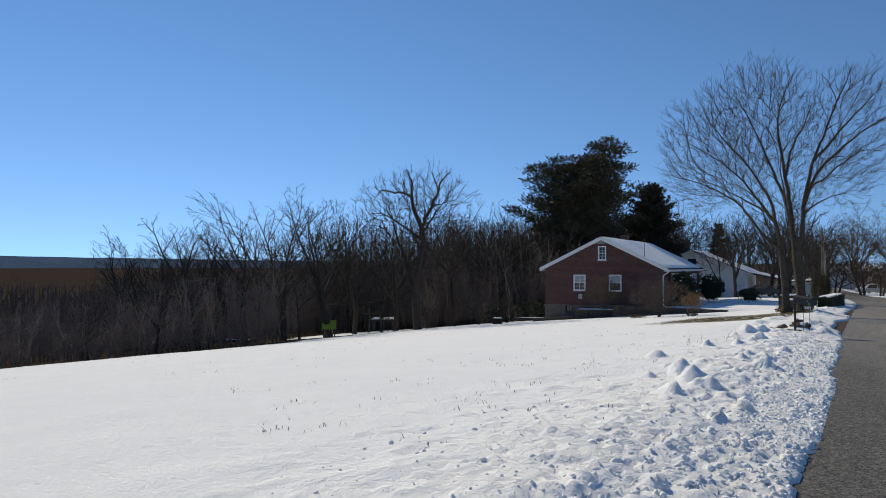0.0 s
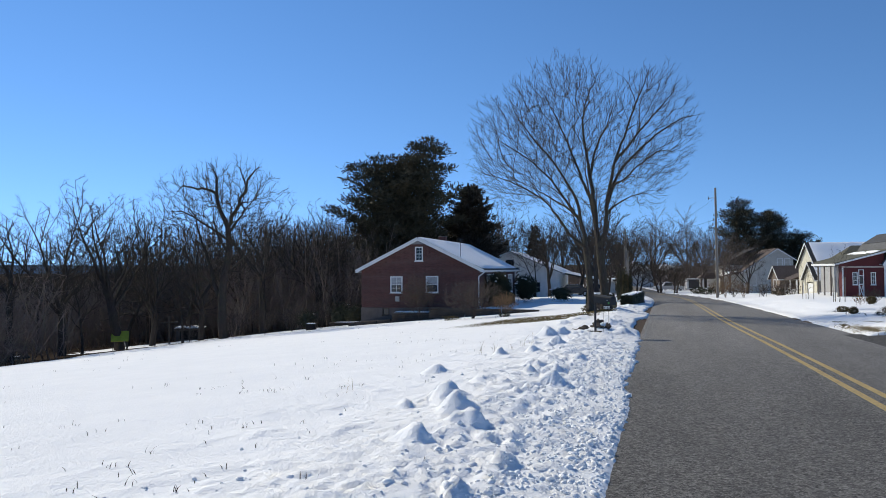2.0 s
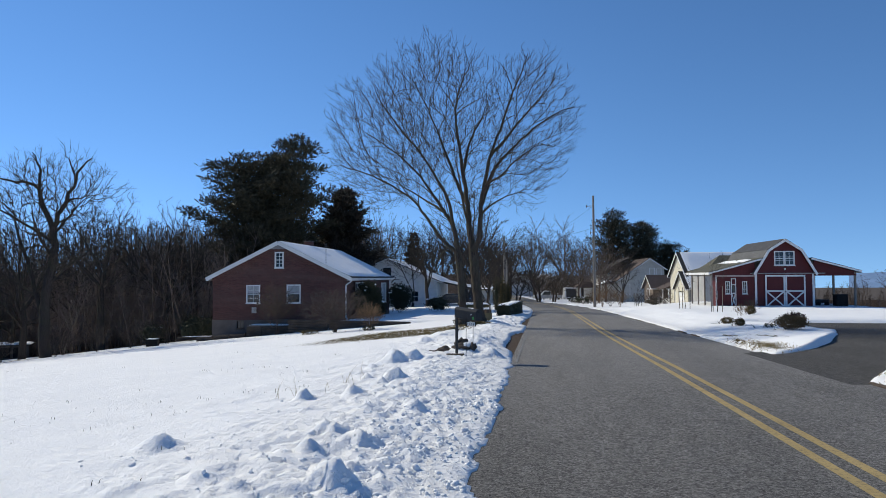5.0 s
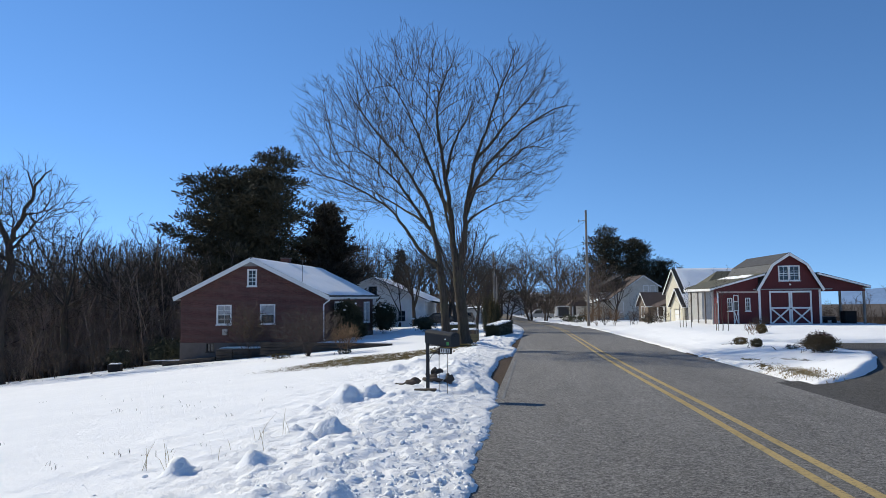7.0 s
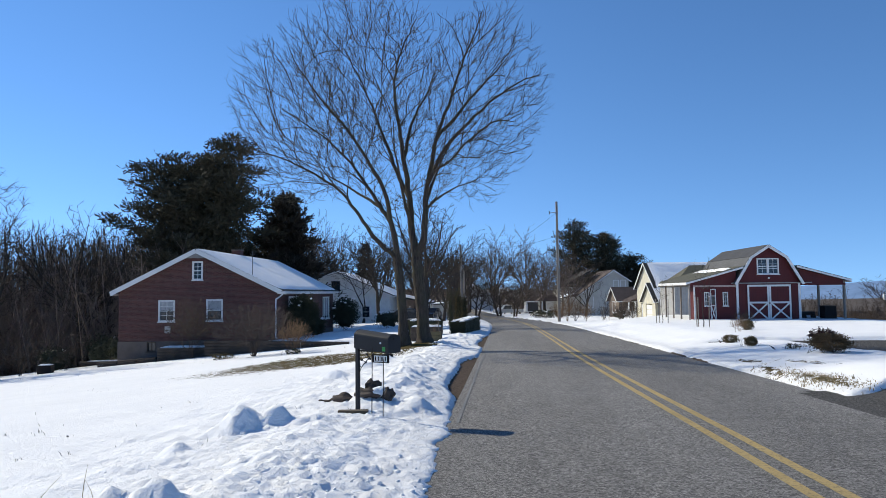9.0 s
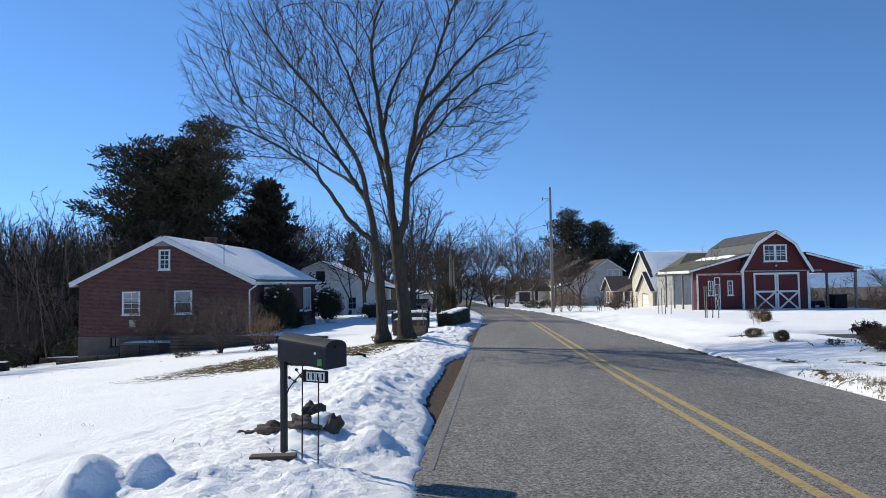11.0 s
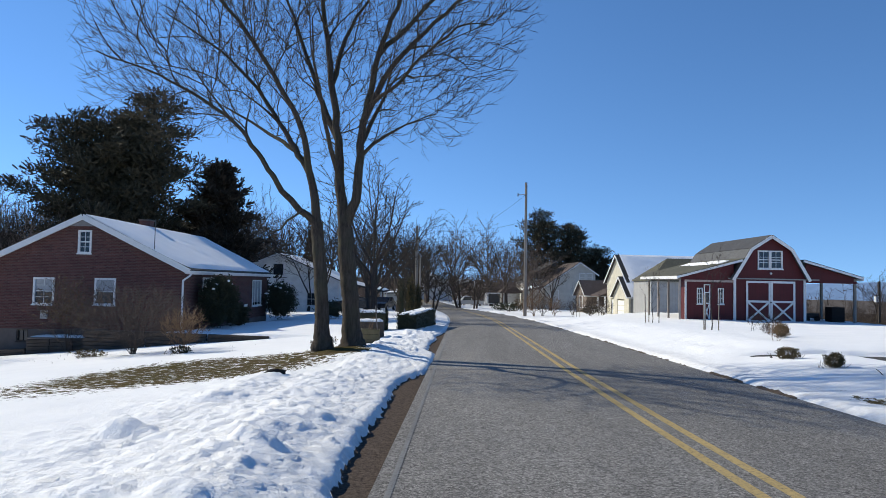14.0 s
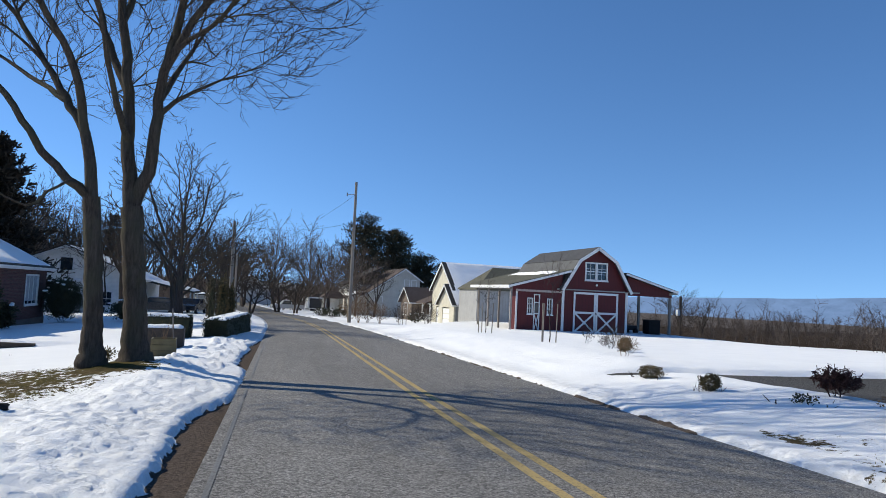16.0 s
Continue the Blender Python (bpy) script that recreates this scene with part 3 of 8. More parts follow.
gx = np.unique(np.concatenate([-spread(110, 3200, 22)[::-1], np.arange(-110, -44, 2.5), np.arange(-44, -8, 0.8), np.arange(-8, -4.6, 0.14), np.arange(-4.6, -0.36, 0.042), np.arange(-0.3, 5.2, 0.5),
                               np.arange(5.2, 10.6, 0.10), np.arange(10.6, 30, 0.45), np.arange(30, 60, 2.0), spread(60, 3200, 24)]).round(4))
gy = np.unique(np.concatenate([-spread(12, 500, 10)[::-1], np.arange(-12, 2.6, 0.5), np.arange(2.6, 34.0, 0.062), np.arange(34.0, 54, 0.15), np.arange(54, 80, 0.5), np.arange(80, 150, 2.0), spread(150, 3200, 26)]).round(4))
GX, GY = np.meshgrid(gx, gy)
GZ = ground_z(GX.ravel(), GY.ravel()).reshape(GX.shape)
nx, ny = len(gx), len(gy)


def gz(x, y):
    """Ground height at one place, from the sheet itself."""
    i = min(max(int(np.searchsorted(gx, x)) - 1, 0), nx - 2)
    j = min(max(int(np.searchsorted(gy, y)) - 1, 0), ny - 2)
    u, v = (x - gx[i]) / (gx[i + 1] - gx[i]), (y - gy[j]) / (gy[j + 1] - gy[j])
    return float((GZ[j, i] * (1 - u) + GZ[j, i + 1] * u) * (1 - v) + (GZ[j + 1, i] * (1 - u) + GZ[j + 1, i + 1] * u) * v)


me = bpy.data.meshes.new("ground")
me.vertices.add(nx * ny)
me.vertices.foreach_set("co", np.stack([GX, GY, GZ], -1).astype(np.float32).ravel())
idx = np.arange(nx * ny).reshape(ny, nx)
quads = np.stack([idx[:-1, :-1], idx[:-1, 1:], idx[1:, 1:], idx[1:, :-1]], -1).reshape(-1, 4)
me.loops.add(quads.size)
me.loops.foreach_set("vertex_index", quads.astype(np.int32).ravel())
me.polygons.add(len(quads))
me.polygons.foreach_set("loop_start", np.arange(0, quads.size, 4, dtype=np.int32))
me.polygons.foreach_set("use_smooth", np.ones(len(quads), dtype=bool))
me.update()
fx, fy = GX.ravel(), GY.ravel()
ex = edge_x(fy) + (road_x(fy) - 2.42)
patch = 0.66 * step(0.0, 0.6, 1.15 - np.sqrt(((fx + 6.0) / 4.0) ** 2 + ((fy - 36.9) / 3.7) ** 2)) * step(0.8, 1.3, ex - fx)
patch = np.maximum(patch, 0.50 * step(0.0, 0.8, 1.15 - np.sqrt(((fx + 7.6) / 3.6) ** 2 + ((fy - 35.2) / 2.9) ** 2)))
patch = np.maximum(patch, 0.95 * np.exp(-(((fx + 3.0) / 1.0) ** 2 + ((fy - 38.5) / 1.1) ** 2)))
patch = np.maximum(patch, 0.7 * np.exp(-(((fx + 10.8) / 0.7) ** 2 + ((fy - 44.6) / 0.6) ** 2)))
patch = np.maximum(patch, 0.62 * np.exp(-(((fx - 6.05) / 0.35) ** 2 + ((fy - 27.6) / 1.6) ** 2)))
patch = np.maximum(patch, 0.62 * np.exp(-(((fx - 6.1) / 0.3) ** 2 + ((fy - 19.0) / 2.4) ** 2)))
patch = np.maximum(patch, 0.55 * np.exp(-(((fx - 7.0 + 0.2 * (fy - 30)) / 0.3) ** 2 + ((fy - 30.5) / 1.5) ** 2)))
patch = np.maximum(patch, 0.66 * np.exp(-(((fx - 6.15) / 0.30) ** 2 + ((fy - 31.9) / 1.0) ** 2)))
patch = np.maximum(patch, 0.60 * np.exp(-(((fx - 5.85) / 0.25) ** 2 + ((fy - 29.6) / 1.3) ** 2)))
patch = np.maximum(patch, 0.6 * np.exp(-(((fx + 40.5) / 4.5) ** 2 + ((fy - 55) / 1.2) ** 2)))
earth = step(-0.02, 0.06, fx - ex) * (1 - step(1.0, 1.4, fx - ex)) * step(23.0, 24.0, fy) * (1 - step(52, 54, fy))
earth = np.maximum(earth, step(-0.06, 0.06, 5.44 + (road_x(fy) - 2.42) - fx) * step(5.0, 5.2, fx - road_x(fy) + 2.42) * step(14, 18, fy))
woods = step(-1.5, 1.5, -fx - 36.5 + 3.0 * (fbm(fy * 0.15, fy * 0, 3, 91) - 0.5) - 0.08 * np.maximum(0, fy - 52)) * step(-30, -10, fy)
woods = np.maximum(woods, step(60, 66, fy + 0.0 * fx) * step(24, 27, -fx))
woods = np.maximum(woods, step(9.0, 14.0, (fx - 24.5) * 0.80 + (fy - 57.0) * 0.60) * step(24, 30, fx))
woods = np.where(((fx + 42.5) / 5.5) ** 2 + ((fy - 56.0) / 8.0) ** 2 < 1 + 0.8 * (fbm(fx * 0.5, fy * 0.5, 3, 93) - 0.5), 0.0, woods)
far_patch = (fbm(fx * 0.004, fy * 0.006, 4, 95) > 0.60) & (fx > 150)
woods = np.where(far_patch, 0.0, woods)
dirty = 1 - step(0.1, 1.0, np.abs(np.where(fx < 2, ex - fx, fx - 5.45)))
for nm, arr in (("bare", patch), ("earth", earth), ("wood", woods), ("dirty", dirty)):
    at = me.attributes.new(nm, "FLOAT", "POINT")
    at.data.foreach_set("value", np.asarray(arr, np.float32))
me.materials.append(SNOW_GROUND)
ground = tagged(new("ground", me), "snow-covered ground with ploughed banks and bare grass patches", "ground", kind="structure")


# ---- road and driveway ----
def strip(name, xs, ys, zf, mat, lift=0.0, wander=lambda y: 0.0):
    """A sheet over a grid of offsets xs from the road's middle, along ys."""
    v, f = [], []
    for y in ys:
        c = float(road_x(y))
        for o in xs:
            o += wander(y)
            v.append((c + o, y, zf(o, y) + lift))
    n = len(xs)
    for j in range(len(ys) - 1):
        for i in range(n - 1):
            f.append((j * n + i, j * n + i + 1, (j + 1) * n + i + 1, (j + 1) * n + i))
    m = bpy.data.meshes.new(name)
    m.from_pydata(v, [], f)
    m.materials.append(mat)
    m.polygons.foreach_set("use_smooth", [True] * len(m.polygons))
    return new(name, m)


crown = lambda o, y: float(road_z(y)) + 0.045 * (1 - (o / HALF) ** 2) - 0.01
road_ys = list(np.concatenate([np.arange(-60, 140, 0.5), np.arange(140, 330, 4)]))
road = tagged(strip("road", [-HALF, -HALF + 0.08, -1.6, -0.4, 0, 0.4, 1.6, HALF - 0.08, HALF], road_ys, crown, ASPHALT), "worn grey asphalt country road with a double yellow line", "road", kind="structure")


def line_middle(y):
    """How far the painted lines wander from the road's middle."""
    return float(np.interp(y, [17, 22, 26, 30, 36, 48, 60], [0.16, 0.13, 0.07, 0.02, -0.02, 0.03, 0.05]))


for side in (-0.135, 0.135):
    ln = strip("yellow_line", [side - 0.055, side + 0.055], road_ys, crown, YELLOW_PAINT, 0.004, line_middle)
    ln.parent = road
ln = strip("edge_line", [-HALF + 0.12, -HALF + 0.17], list(np.arange(23, 60, 0.5)), crown, WHITE_WORN, 0.004)
ln.parent = road
dxs, dys = np.arange(5.0, 46, 0.25), np.arange(19.0, 40.6, 0.25)
DX, DY = np.meshgrid(dxs, dys)
DZ = drive_z(DX, DY)
DZ = np.where(DX < 5.6, np.minimum(DZ, road_z(DY) + 0.0), DZ)
v = np.stack([DX, DY, DZ], -1).reshape(-1, 3)
n = len(dxs)
dmk = drive_mask(DX, DY)
near_mask = np.zeros_like(dmk)
for sx in (-2, -1, 0, 1, 2):
    for sy in (-2, -1, 0, 1, 2):
        near_mask = np.maximum(near_mask, np.roll(np.roll(dmk, sx, 1), sy, 0))
f = [(j * n + i, j * n + i + 1, (j + 1) * n + i + 1, (j + 1) * n + i) for j in range(len(dys) - 1) for i in range(n - 1) if near_mask[j, i] > 0.3 and not (dys[j] > 36.5 and dxs[i] < 6.6)]
me = bpy.data.meshes.new("driveway")
me.from_pydata([tuple(p) for p in v], [], f)
me.materials.append(ASPHALT_DRIVE)
me.polygons.foreach_set("use_smooth", [True] * len(me.polygons))
driveway = tagged(new("driveway", me), "dark asphalt looped driveway cleared of snow", "driveway", kind="structure")


# ---- crumbs of snow thrown up by the plough ----
def crumbs_of_snow():
    r = np.random.RandomState(8)
    phi = (1 + 5 ** 0.5) / 2
    ico = np.array([(-1, phi, 0), (1, phi, 0), (-1, -phi, 0), (1, -phi, 0), (0, -1, phi), (0, 1, phi), (0, -1, -phi), (0, 1, -phi), (phi, 0, -1), (phi, 0, 1), (-phi, 0, -1), (-phi, 0, 1)]) / 1.9
    tri = np.array([(0, 11, 5), (0, 5, 1), (0, 1, 7), (0, 7, 10), (0, 10, 11), (1, 5, 9), (5, 11, 4), (11, 10, 2), (10, 7, 6), (7, 1, 8), (3, 9, 4), (3, 4, 2), (3, 2, 6), (3, 6, 8), (3, 8, 9), (4, 9, 5), (2, 4, 11), (6, 2, 10), (8, 6, 7), (9, 8, 1)])
    V, F = [], []
    for i in range(8000):
        y = 2.4 + 30 * r.rand() ** 1.7
        s = 0.03 + abs(r.normal(0, 0.65)) if r.rand() < 0.9 else r.uniform(0.2, 3.5)
        if r.rand() < 0.5 * vnoise(np.array(s * 1.6), np.array(y * 0.9), 3):
            continue
        x = float(edge_x(y)) - s
        if y > 17 and r.rand() < 0.2 + 0.2 * (y - 17):
            continue
        size = min(0.036, 0.0095 * math.exp(abs(r.normal(0, 0.62)))) * (1.0 if s < 1.8 else 0.8)
        k = ico * (0.65 + 0.7 * r.rand(12, 1)) * (size * r.uniform(0.7, 1.3, 3)) * [1, 1, 0.75]
        a = r.uniform(0, 6.28)
        k = k @ np.array([(math.cos(a), -math.sin(a), 0), (math.sin(a), math.cos(a), 0), (0, 0, 1)])
        V.append(k + [x, y, gz(x, y) + size * 0.12])
        F.append(tri + 12 * (len(V) - 1))
    V, F = np.concatenate(V), np.concatenate(F)
    m = bpy.data.meshes.new("snow_crumbs")
    m.from_pydata(V.tolist(), [], F.tolist())
    m.materials.append(SNOW)
    m.polygons.foreach_set("use_smooth", [True] * len(m.polygons))
    return tagged(new("snow_crumbs", m), "small crisp lumps of ploughed snow along the verge", "snow", kind="stuff")


crumbs_of_snow()


# ---- brick house ----
def roof_slab(p, q, y0, y1, t):
    """A sloping slab between two (x, z) points, t thick, drawn from y0 to y1."""
    bm = bmesh.new()
    d = Vector((q[0] - p[0], 0, q[1] - p[1])).normalized()
    n = Vector((-d.z, 0, d.x))
    if n.z < 0:
        n = -n
    pts = [(p[0], p[1]), (q[0], q[1]), (q[0] + n.x * t, q[1] + n.z * t), (p[0] + n.x * t, p[1] + n.z * t)]
    return prism(bm, pts, y0, y1)


def snow_sheet(p, q, y0, y1, t, nu=24, nv=40, seed=0, holes=0.0, mat_lift=0.0):
    """Snow lying on a slope between two (x, z) points: uneven top, ragged edges; holes: the share that has melted."""
    bm = bmesh.new()
    d = Vector((q[0] - p[0], 0, q[1] - p[1]))
    n = Vector((-d.z, 0, d.x)).normalized()
    if n.z < 0:
        n = -n
    grid = []
    for i in range(nu + 1):
        row = []
        for j in range(nv + 1):
            u, v = i / nu, j / nv
            y = y0 + (y1 - y0) * v
            e = min(u, 1 - u, v, 1 - v)
            w = float(fbm(np.array([u * 5.0 + seed]), np.array([y * 0.8]), 3, seed)[0])
            h = t * (0.55 + 0.9 * w) * min(1.0, e * 16 + 0.08)
            c = Vector((p[0], y, p[1])) + d * u + n * (h + mat_lift)
            row.append(bm.verts.new(c))
        grid.append(row)
    for i in range(nu):
        for j in range(nv):
            if holes:
                w = float(fbm(np.array([i / nu * 3.0 + seed * 3]), np.array([j / nv * 5.0]), 3, seed + 3)[0])
                if w < holes:
                    continue
            bm.faces.new((grid[i][j], grid[i + 1][j], grid[i + 1][j + 1], grid[i][j + 1]))
    bmesh.ops.delete(bm, geom=[q_ for q_ in bm.verts if not q_.link_faces], context="VERTS")
    r = bmesh.ops.extrude_face_region(bm, geom=bm.faces[:])
    bmesh.ops.translate(bm, verts=[g for g in r["geom"] if isinstance(g, bmesh.types.BMVert)], vec=-n * (t * 0.5 + mat_lift * 0.5))
    bmesh.ops.recalc_face_normals(bm, faces=bm.faces[:])
    return bm


H0 = pose(-13.10, 54.45, -1.35, 0, 0, 2.4)
house = thing("brick_house", H0, "single-storey red brick house with a snow-covered gable roof", "house")
HW, HD, EAVE, PEAK = 9.52, 16.6, 2.87, 5.20
MIDX = -HW / 2
holes = [(-7.12, -6.12, 1.03, 2.31), (-4.24, -3.24, 1.05, 2.33), (-5.10, -4.46, 3.48, 4.59), (-7.79, -7.25, -0.72, -0.16)]
bm = wall(bmesh.new(), -HW, 0, -0.12, PEAK, 0, 0.25, holes[:3])
cut_above(bm, (-HW, EAVE), (MIDX, PEAK))
cut_above(bm, (MIDX, PEAK), (0, EAVE))
part("front_wall", bm, BRICK, house)
bm = wall(bmesh.new(), -HW, 0, -0.12, PEAK, HD - 0.25, HD)
cut_above(bm, (-HW, EAVE), (MIDX, PEAK))
cut_above(bm, (MIDX, PEAK), (0, EAVE))
part("back_wall", bm, BRICK, house)
part("side_wall", boxes((-HW, -HW + 0.25, 0.25, HD - 0.25, -0.12, EAVE)), BRICK, house)
# road side with a window, a recessed entry and a picture window
side_holes = [(2.6, 5.4, 1.45, 2.45), (7.4, 8.4, 0.05, 2.1), (12.6, 15.0, 0.62, 2.35)]
bm = wall(bmesh.new(), 0.25, HD - 0.25, -0.12, EAVE, -0.25, 0.0, side_holes)
bmesh.ops.rotate(bm, verts=bm.verts[:], cent=(0, 0, 0), matrix=Matrix.Rotation(radians(90), 3, "Z"))
bmesh.ops.translate(bm, verts=bm.verts[:], vec=(-0.25, 0, 0))
part("road_wall", bm, BRICK, house)
part("entry_door", boxes((-0.20, -0.14, 7.4, 8.4, 0.05, 2.1), bevel=0.01), WHITE, house)
bm = wall(bmesh.new(), -HW - 0.03, 0.03, -2.2, -0.125, -0.03, 0.25, [(-7.79, -7.25, -0.72, -0.16)])
part("foundation", bm, CONCRETE, house, "stained concrete foundation")
part("foundation", boxes((-HW - 0.03, -HW + 0.25, 0.25, HD, -2.2, -0.125)), CONCRETE, house)
part("foundation", boxes((-0.25, 0.03, 0.25, HD, -1.0, -0.125)), CONCRETE, house)
ax = Matrix.Translation
add_window(house, ax((-6.62, 0.0, 1.03)), 1.0, 1.28, 2, 4, backing=0.45)
add_window(house, ax((-3.74, 0.0, 1.05)), 1.0, 1.28, 1, 2, backing=0.5)
add_window(house, ax((-4.78, 0.0, 3.48)), 0.64, 1.11, 2, 4)
add_window(house, ax((-7.52, 0.03, -0.72)), 0.54, 0.56, 2, 1, sash=False, trim=0.05, trim_mat=STONE)
turn90 = pose(0, 0, 0, 0, 0, 90)
add_window(house, ax((0.0, 4.0, 1.45)) @ turn90, 2.8, 1.0, 4, 1)
pw = add_window(house, ax((0.0, 13.8, 0.62)) @ turn90, 2.4, 1.73, 3, 1, sash=False, backing=0.9)
# roof
OV, RK = 0.34, 0.38
sl = (PEAK - EAVE) / (HW / 2)
eL, eR, pk = (-HW - OV, EAVE - OV * sl), (OV, EAVE - OV * sl), (MIDX, PEAK)
part("roof_slope", roof_slab(eL, pk, -RK, HD + RK, 0.12), SHINGLE_DARK, house)
roof_r = part("roof_slope", roof_slab(pk, eR, -RK, HD + RK, 0.12), SHINGLE_DARK, house)
lift = 0.13
nrm = Vector((sl, 0, 1)).normalized()
part("snow_cover", snow_sheet((pk[0] + 0.1, pk[1] + lift), (eR[0] - 0.05, eR[1] + lift), -RK + 0.12, HD + RK - 0.1, 0.10, 26, 60, 3), SNOW, house, "settled white roof snow")
part("snow_cover", snow_sheet((eL[0] + 0.1, eL[1] + lift), (pk[0] - 0.1, pk[1] + lift), -RK + 0.2, HD + RK - 0.1, 0.07, 16, 40, 5, 0.42), SNOW, house)
for p_, q_ in ((eL, pk), (pk, eR)):
    bm = bmesh.new()
    beam(bm, (p_[0], -RK - 0.015, p_[1] + 0.0), (q_[0], -RK - 0.015, q_[1] + 0.0), 0.035, 0.26)
    part("rake_board", bm, WHITE, house, "white rake board")
part("soffit", roof_slab((eL[0], eL[1] - 0.04), (pk[0], pk[1] - 0.04), -RK, 0.0, 0.03), WHITE, house)
part("soffit", roof_slab((pk[0], pk[1] - 0.04), (eR[0], eR[1] - 0.04), -RK, 0.0, 0.03), WHITE, house)
part("fascia", boxes((eR[0] - 0.02, eR[0] + 0.02, -RK, HD + RK, eR[1] - 0.12, eR[1] + 0.10)), WHITE, house)
part("fascia", boxes((eL[0] - 0.02, eL[0] + 0.02, -RK, HD + RK, eL[1] - 0.12, eL[1] + 0.10)), WHITE, house)
part("soffit", boxes((0, OV, 0, HD, eR[1] - 0.10, eR[1] - 0.07)), WHITE, house)
part("frieze", boxes((0.0, 0.03, 0.25, HD - 0.25, EAVE - 0.26, EAVE - 0.02)), WHITE, house)
part("gutter", boxes((eR[0] + 0.02, eR[0] + 0.13, -RK, HD + RK, eR[1] - 0.06, eR[1] + 0.05), bevel=0.02), WHITE, house)
part("gable_vent", prism(bmesh.new(), [(MIDX - 0.75, PEAK - 0.42), (MIDX + 0.75, PEAK - 0.42), (MIDX, PEAK - 0.06)], -0.03, 0.02), plain("vent_gray", (0.26, 0.27, 0.29, 1), 0.7), house, "gray louvred gable vent")
bm = bmesh.new()
for p_, q_ in (((eR[0] + 0.07, -0.30, eR[1] - 0.05), (eR[0] + 0.02, -0.28, eR[1] - 0.16)), ((eR[0] + 0.02, -0.28, eR[1] - 0.16), (-0.06, -0.06, eR[1] - 0.42)), ((-0.06, -0.06, eR[1] - 0.42), (-0.06, -0.06, 0.1)), ((-0.06, -0.06, 0.1), (0.1, -0.3, 0.0))):
    beam(bm, p_, q_, 0.075, 0.06, (0, 1, 0))
part("downspout", bm, WHITE, house, "white metal downspout")
part("meter_box", boxes((-6.69, -6.37, -0.12, 0.0, 0.36, 0.76), bevel=0.02), plain("box_gray", (0.45, 0.43, 0.40, 1), 0.6), house)
# chimney and aerial on the roof
chim = part("chimney", boxes((MIDX - 0.25, MIDX + 0.35, 6.6, 7.2, 4.4, 5.62), bevel=0.01), CHIMNEY, house)
part("chimney_cap", boxes((MIDX - 0.29, MIDX + 0.39, 6.56, 7.24, 5.62, 5.69)), CONCRETE, chim)
bm = bmesh.new()
cyl(bm, (-1.45, -0.1, 3.45), (-1.45, -0.1, 5.15), 0.018, n=6)
for z, w in ((5.10, 0.22), (4.95, 0.16)):
    beam(bm, (-1.45 - w, -0.1, z), (-1.45 + w, -0.1, z), 0.012)
beam(bm, (-1.45, -0.35, 5.05), (-1.45, 0.15, 5.05), 0.012)
part("aerial", bm, plain("aerial_metal", (0.10, 0.10, 0.10, 1), 0.6), house, "thin roof aerial mast")
# step by the wall
part("cellar_step", boxes((-4.9, -3.5, -0.9, -0.05, -1.0, -0.05), (-4.6, -3.8, -1.2, -0.9, -1.2, -0.35), bevel=0.015), CONCRETE, house)

# timber edging in front of the house: logs laid in courses
def timber_wall(x0, y0, x1, y1, zt0, zt1, courses, label, snow=True):
    w = thing("retaining_wall", pose((x0 + x1) / 2, (y0 + y1) / 2, 0), label, "retaining wall")
    c = Vector(((x0 + x1) / 2, (y0 + y1) / 2, 0))
    r = random.Random(int(abs(x0) * 10))
    for k in range(courses):
        t0, t1 = k * 0.02, 1.0
        a = Vector((x0, y0, zt0 - 0.16 * k)) - c
        b = Vector((x1, y1, zt1 - 0.16 * k)) - c
        n_ = 3
        for i in range(n_):
            p_, q_ = a.lerp(b, i / n_ + 0.004), a.lerp(b, (i + 1) / n_ - 0.004)
            bm = bmesh.new()
            beam(bm, p_ + Vector((0, r.uniform(-0.02, 0.02), 0)), q_ + Vector((0, r.uniform(-0.02, 0.02), 0)), 0.17, 0.15)
            bmesh.ops.bevel(bm, geom=bm.edges[:], offset=0.015, segments=1, affect="EDGES")
            part("timber", bm, TIMBER, w)
    return w


timber_wall(-16.0, 51.0, -8.0, 50.95, -1.30, -1.40, 5, "weathered dark timber retaining wall edging the lawn")
timber_wall(-19.6, 52.9, -16.1, 52.4, -1.95, -1.75, 5, "low timber planter wall against the brick house")
timber_wall(-23.4, 53.3, -19.7, 53.0, -2.72, -2.35, 3, "low dark timber edging at the house corner")
slab = thing("terrace_slab", pose(-17.8, 53.2, -1.78), "snow-dusted stone slab on the planter wall", "slab")
part("slab", boxes((-1.7, 1.6, -0.5, 0.6, -0.04, 0.04), bevel=0.015), CONCRETE, slab)
part("snow_cover", snow_sheet((-1.6, 0.05), (1.5, 0.05), -0.42, 0.5, 0.06, 14, 8, 9), SNOW, slab)

# ---- red barn ----
BROT = 1.6
B0 = pose(15.70, 62.25, -0.87, 0, 0, BROT)
barn = thing("red_barn", B0, "red gambrel barn with white trim and open lean-to roofs", "barn")
BW, BE, BBZ, BP, BD = 4.14, 2.56, 4.20, 4.95, 8.3
gl, gr = (0.92, BBZ), (BW - 0.92, BBZ)
MID = BW / 2
DL, DR, DT = 0.68, 3.52, 2.40
bm = wall(bmesh.new(), 0, BW, 0, BP, 0, 0.14, [(DL + 0.1, DR - 0.1, 0.0, DT - 0.08), (1.37, 2.82, 3.10, 4.16)])
for p_, q_ in (((0, BE), gl), (gl, (MID, BP)), ((MID, BP), gr), (gr, (BW, BE))):
    cut_above(bm, p_, q_)
part("front_wall", bm, RED, barn)
part("side_wall", boxes((0, 0.14, 0.14, BD, 0, BE), (BW - 0.14, BW, 0.14, BD, 0, BE)), RED, barn)
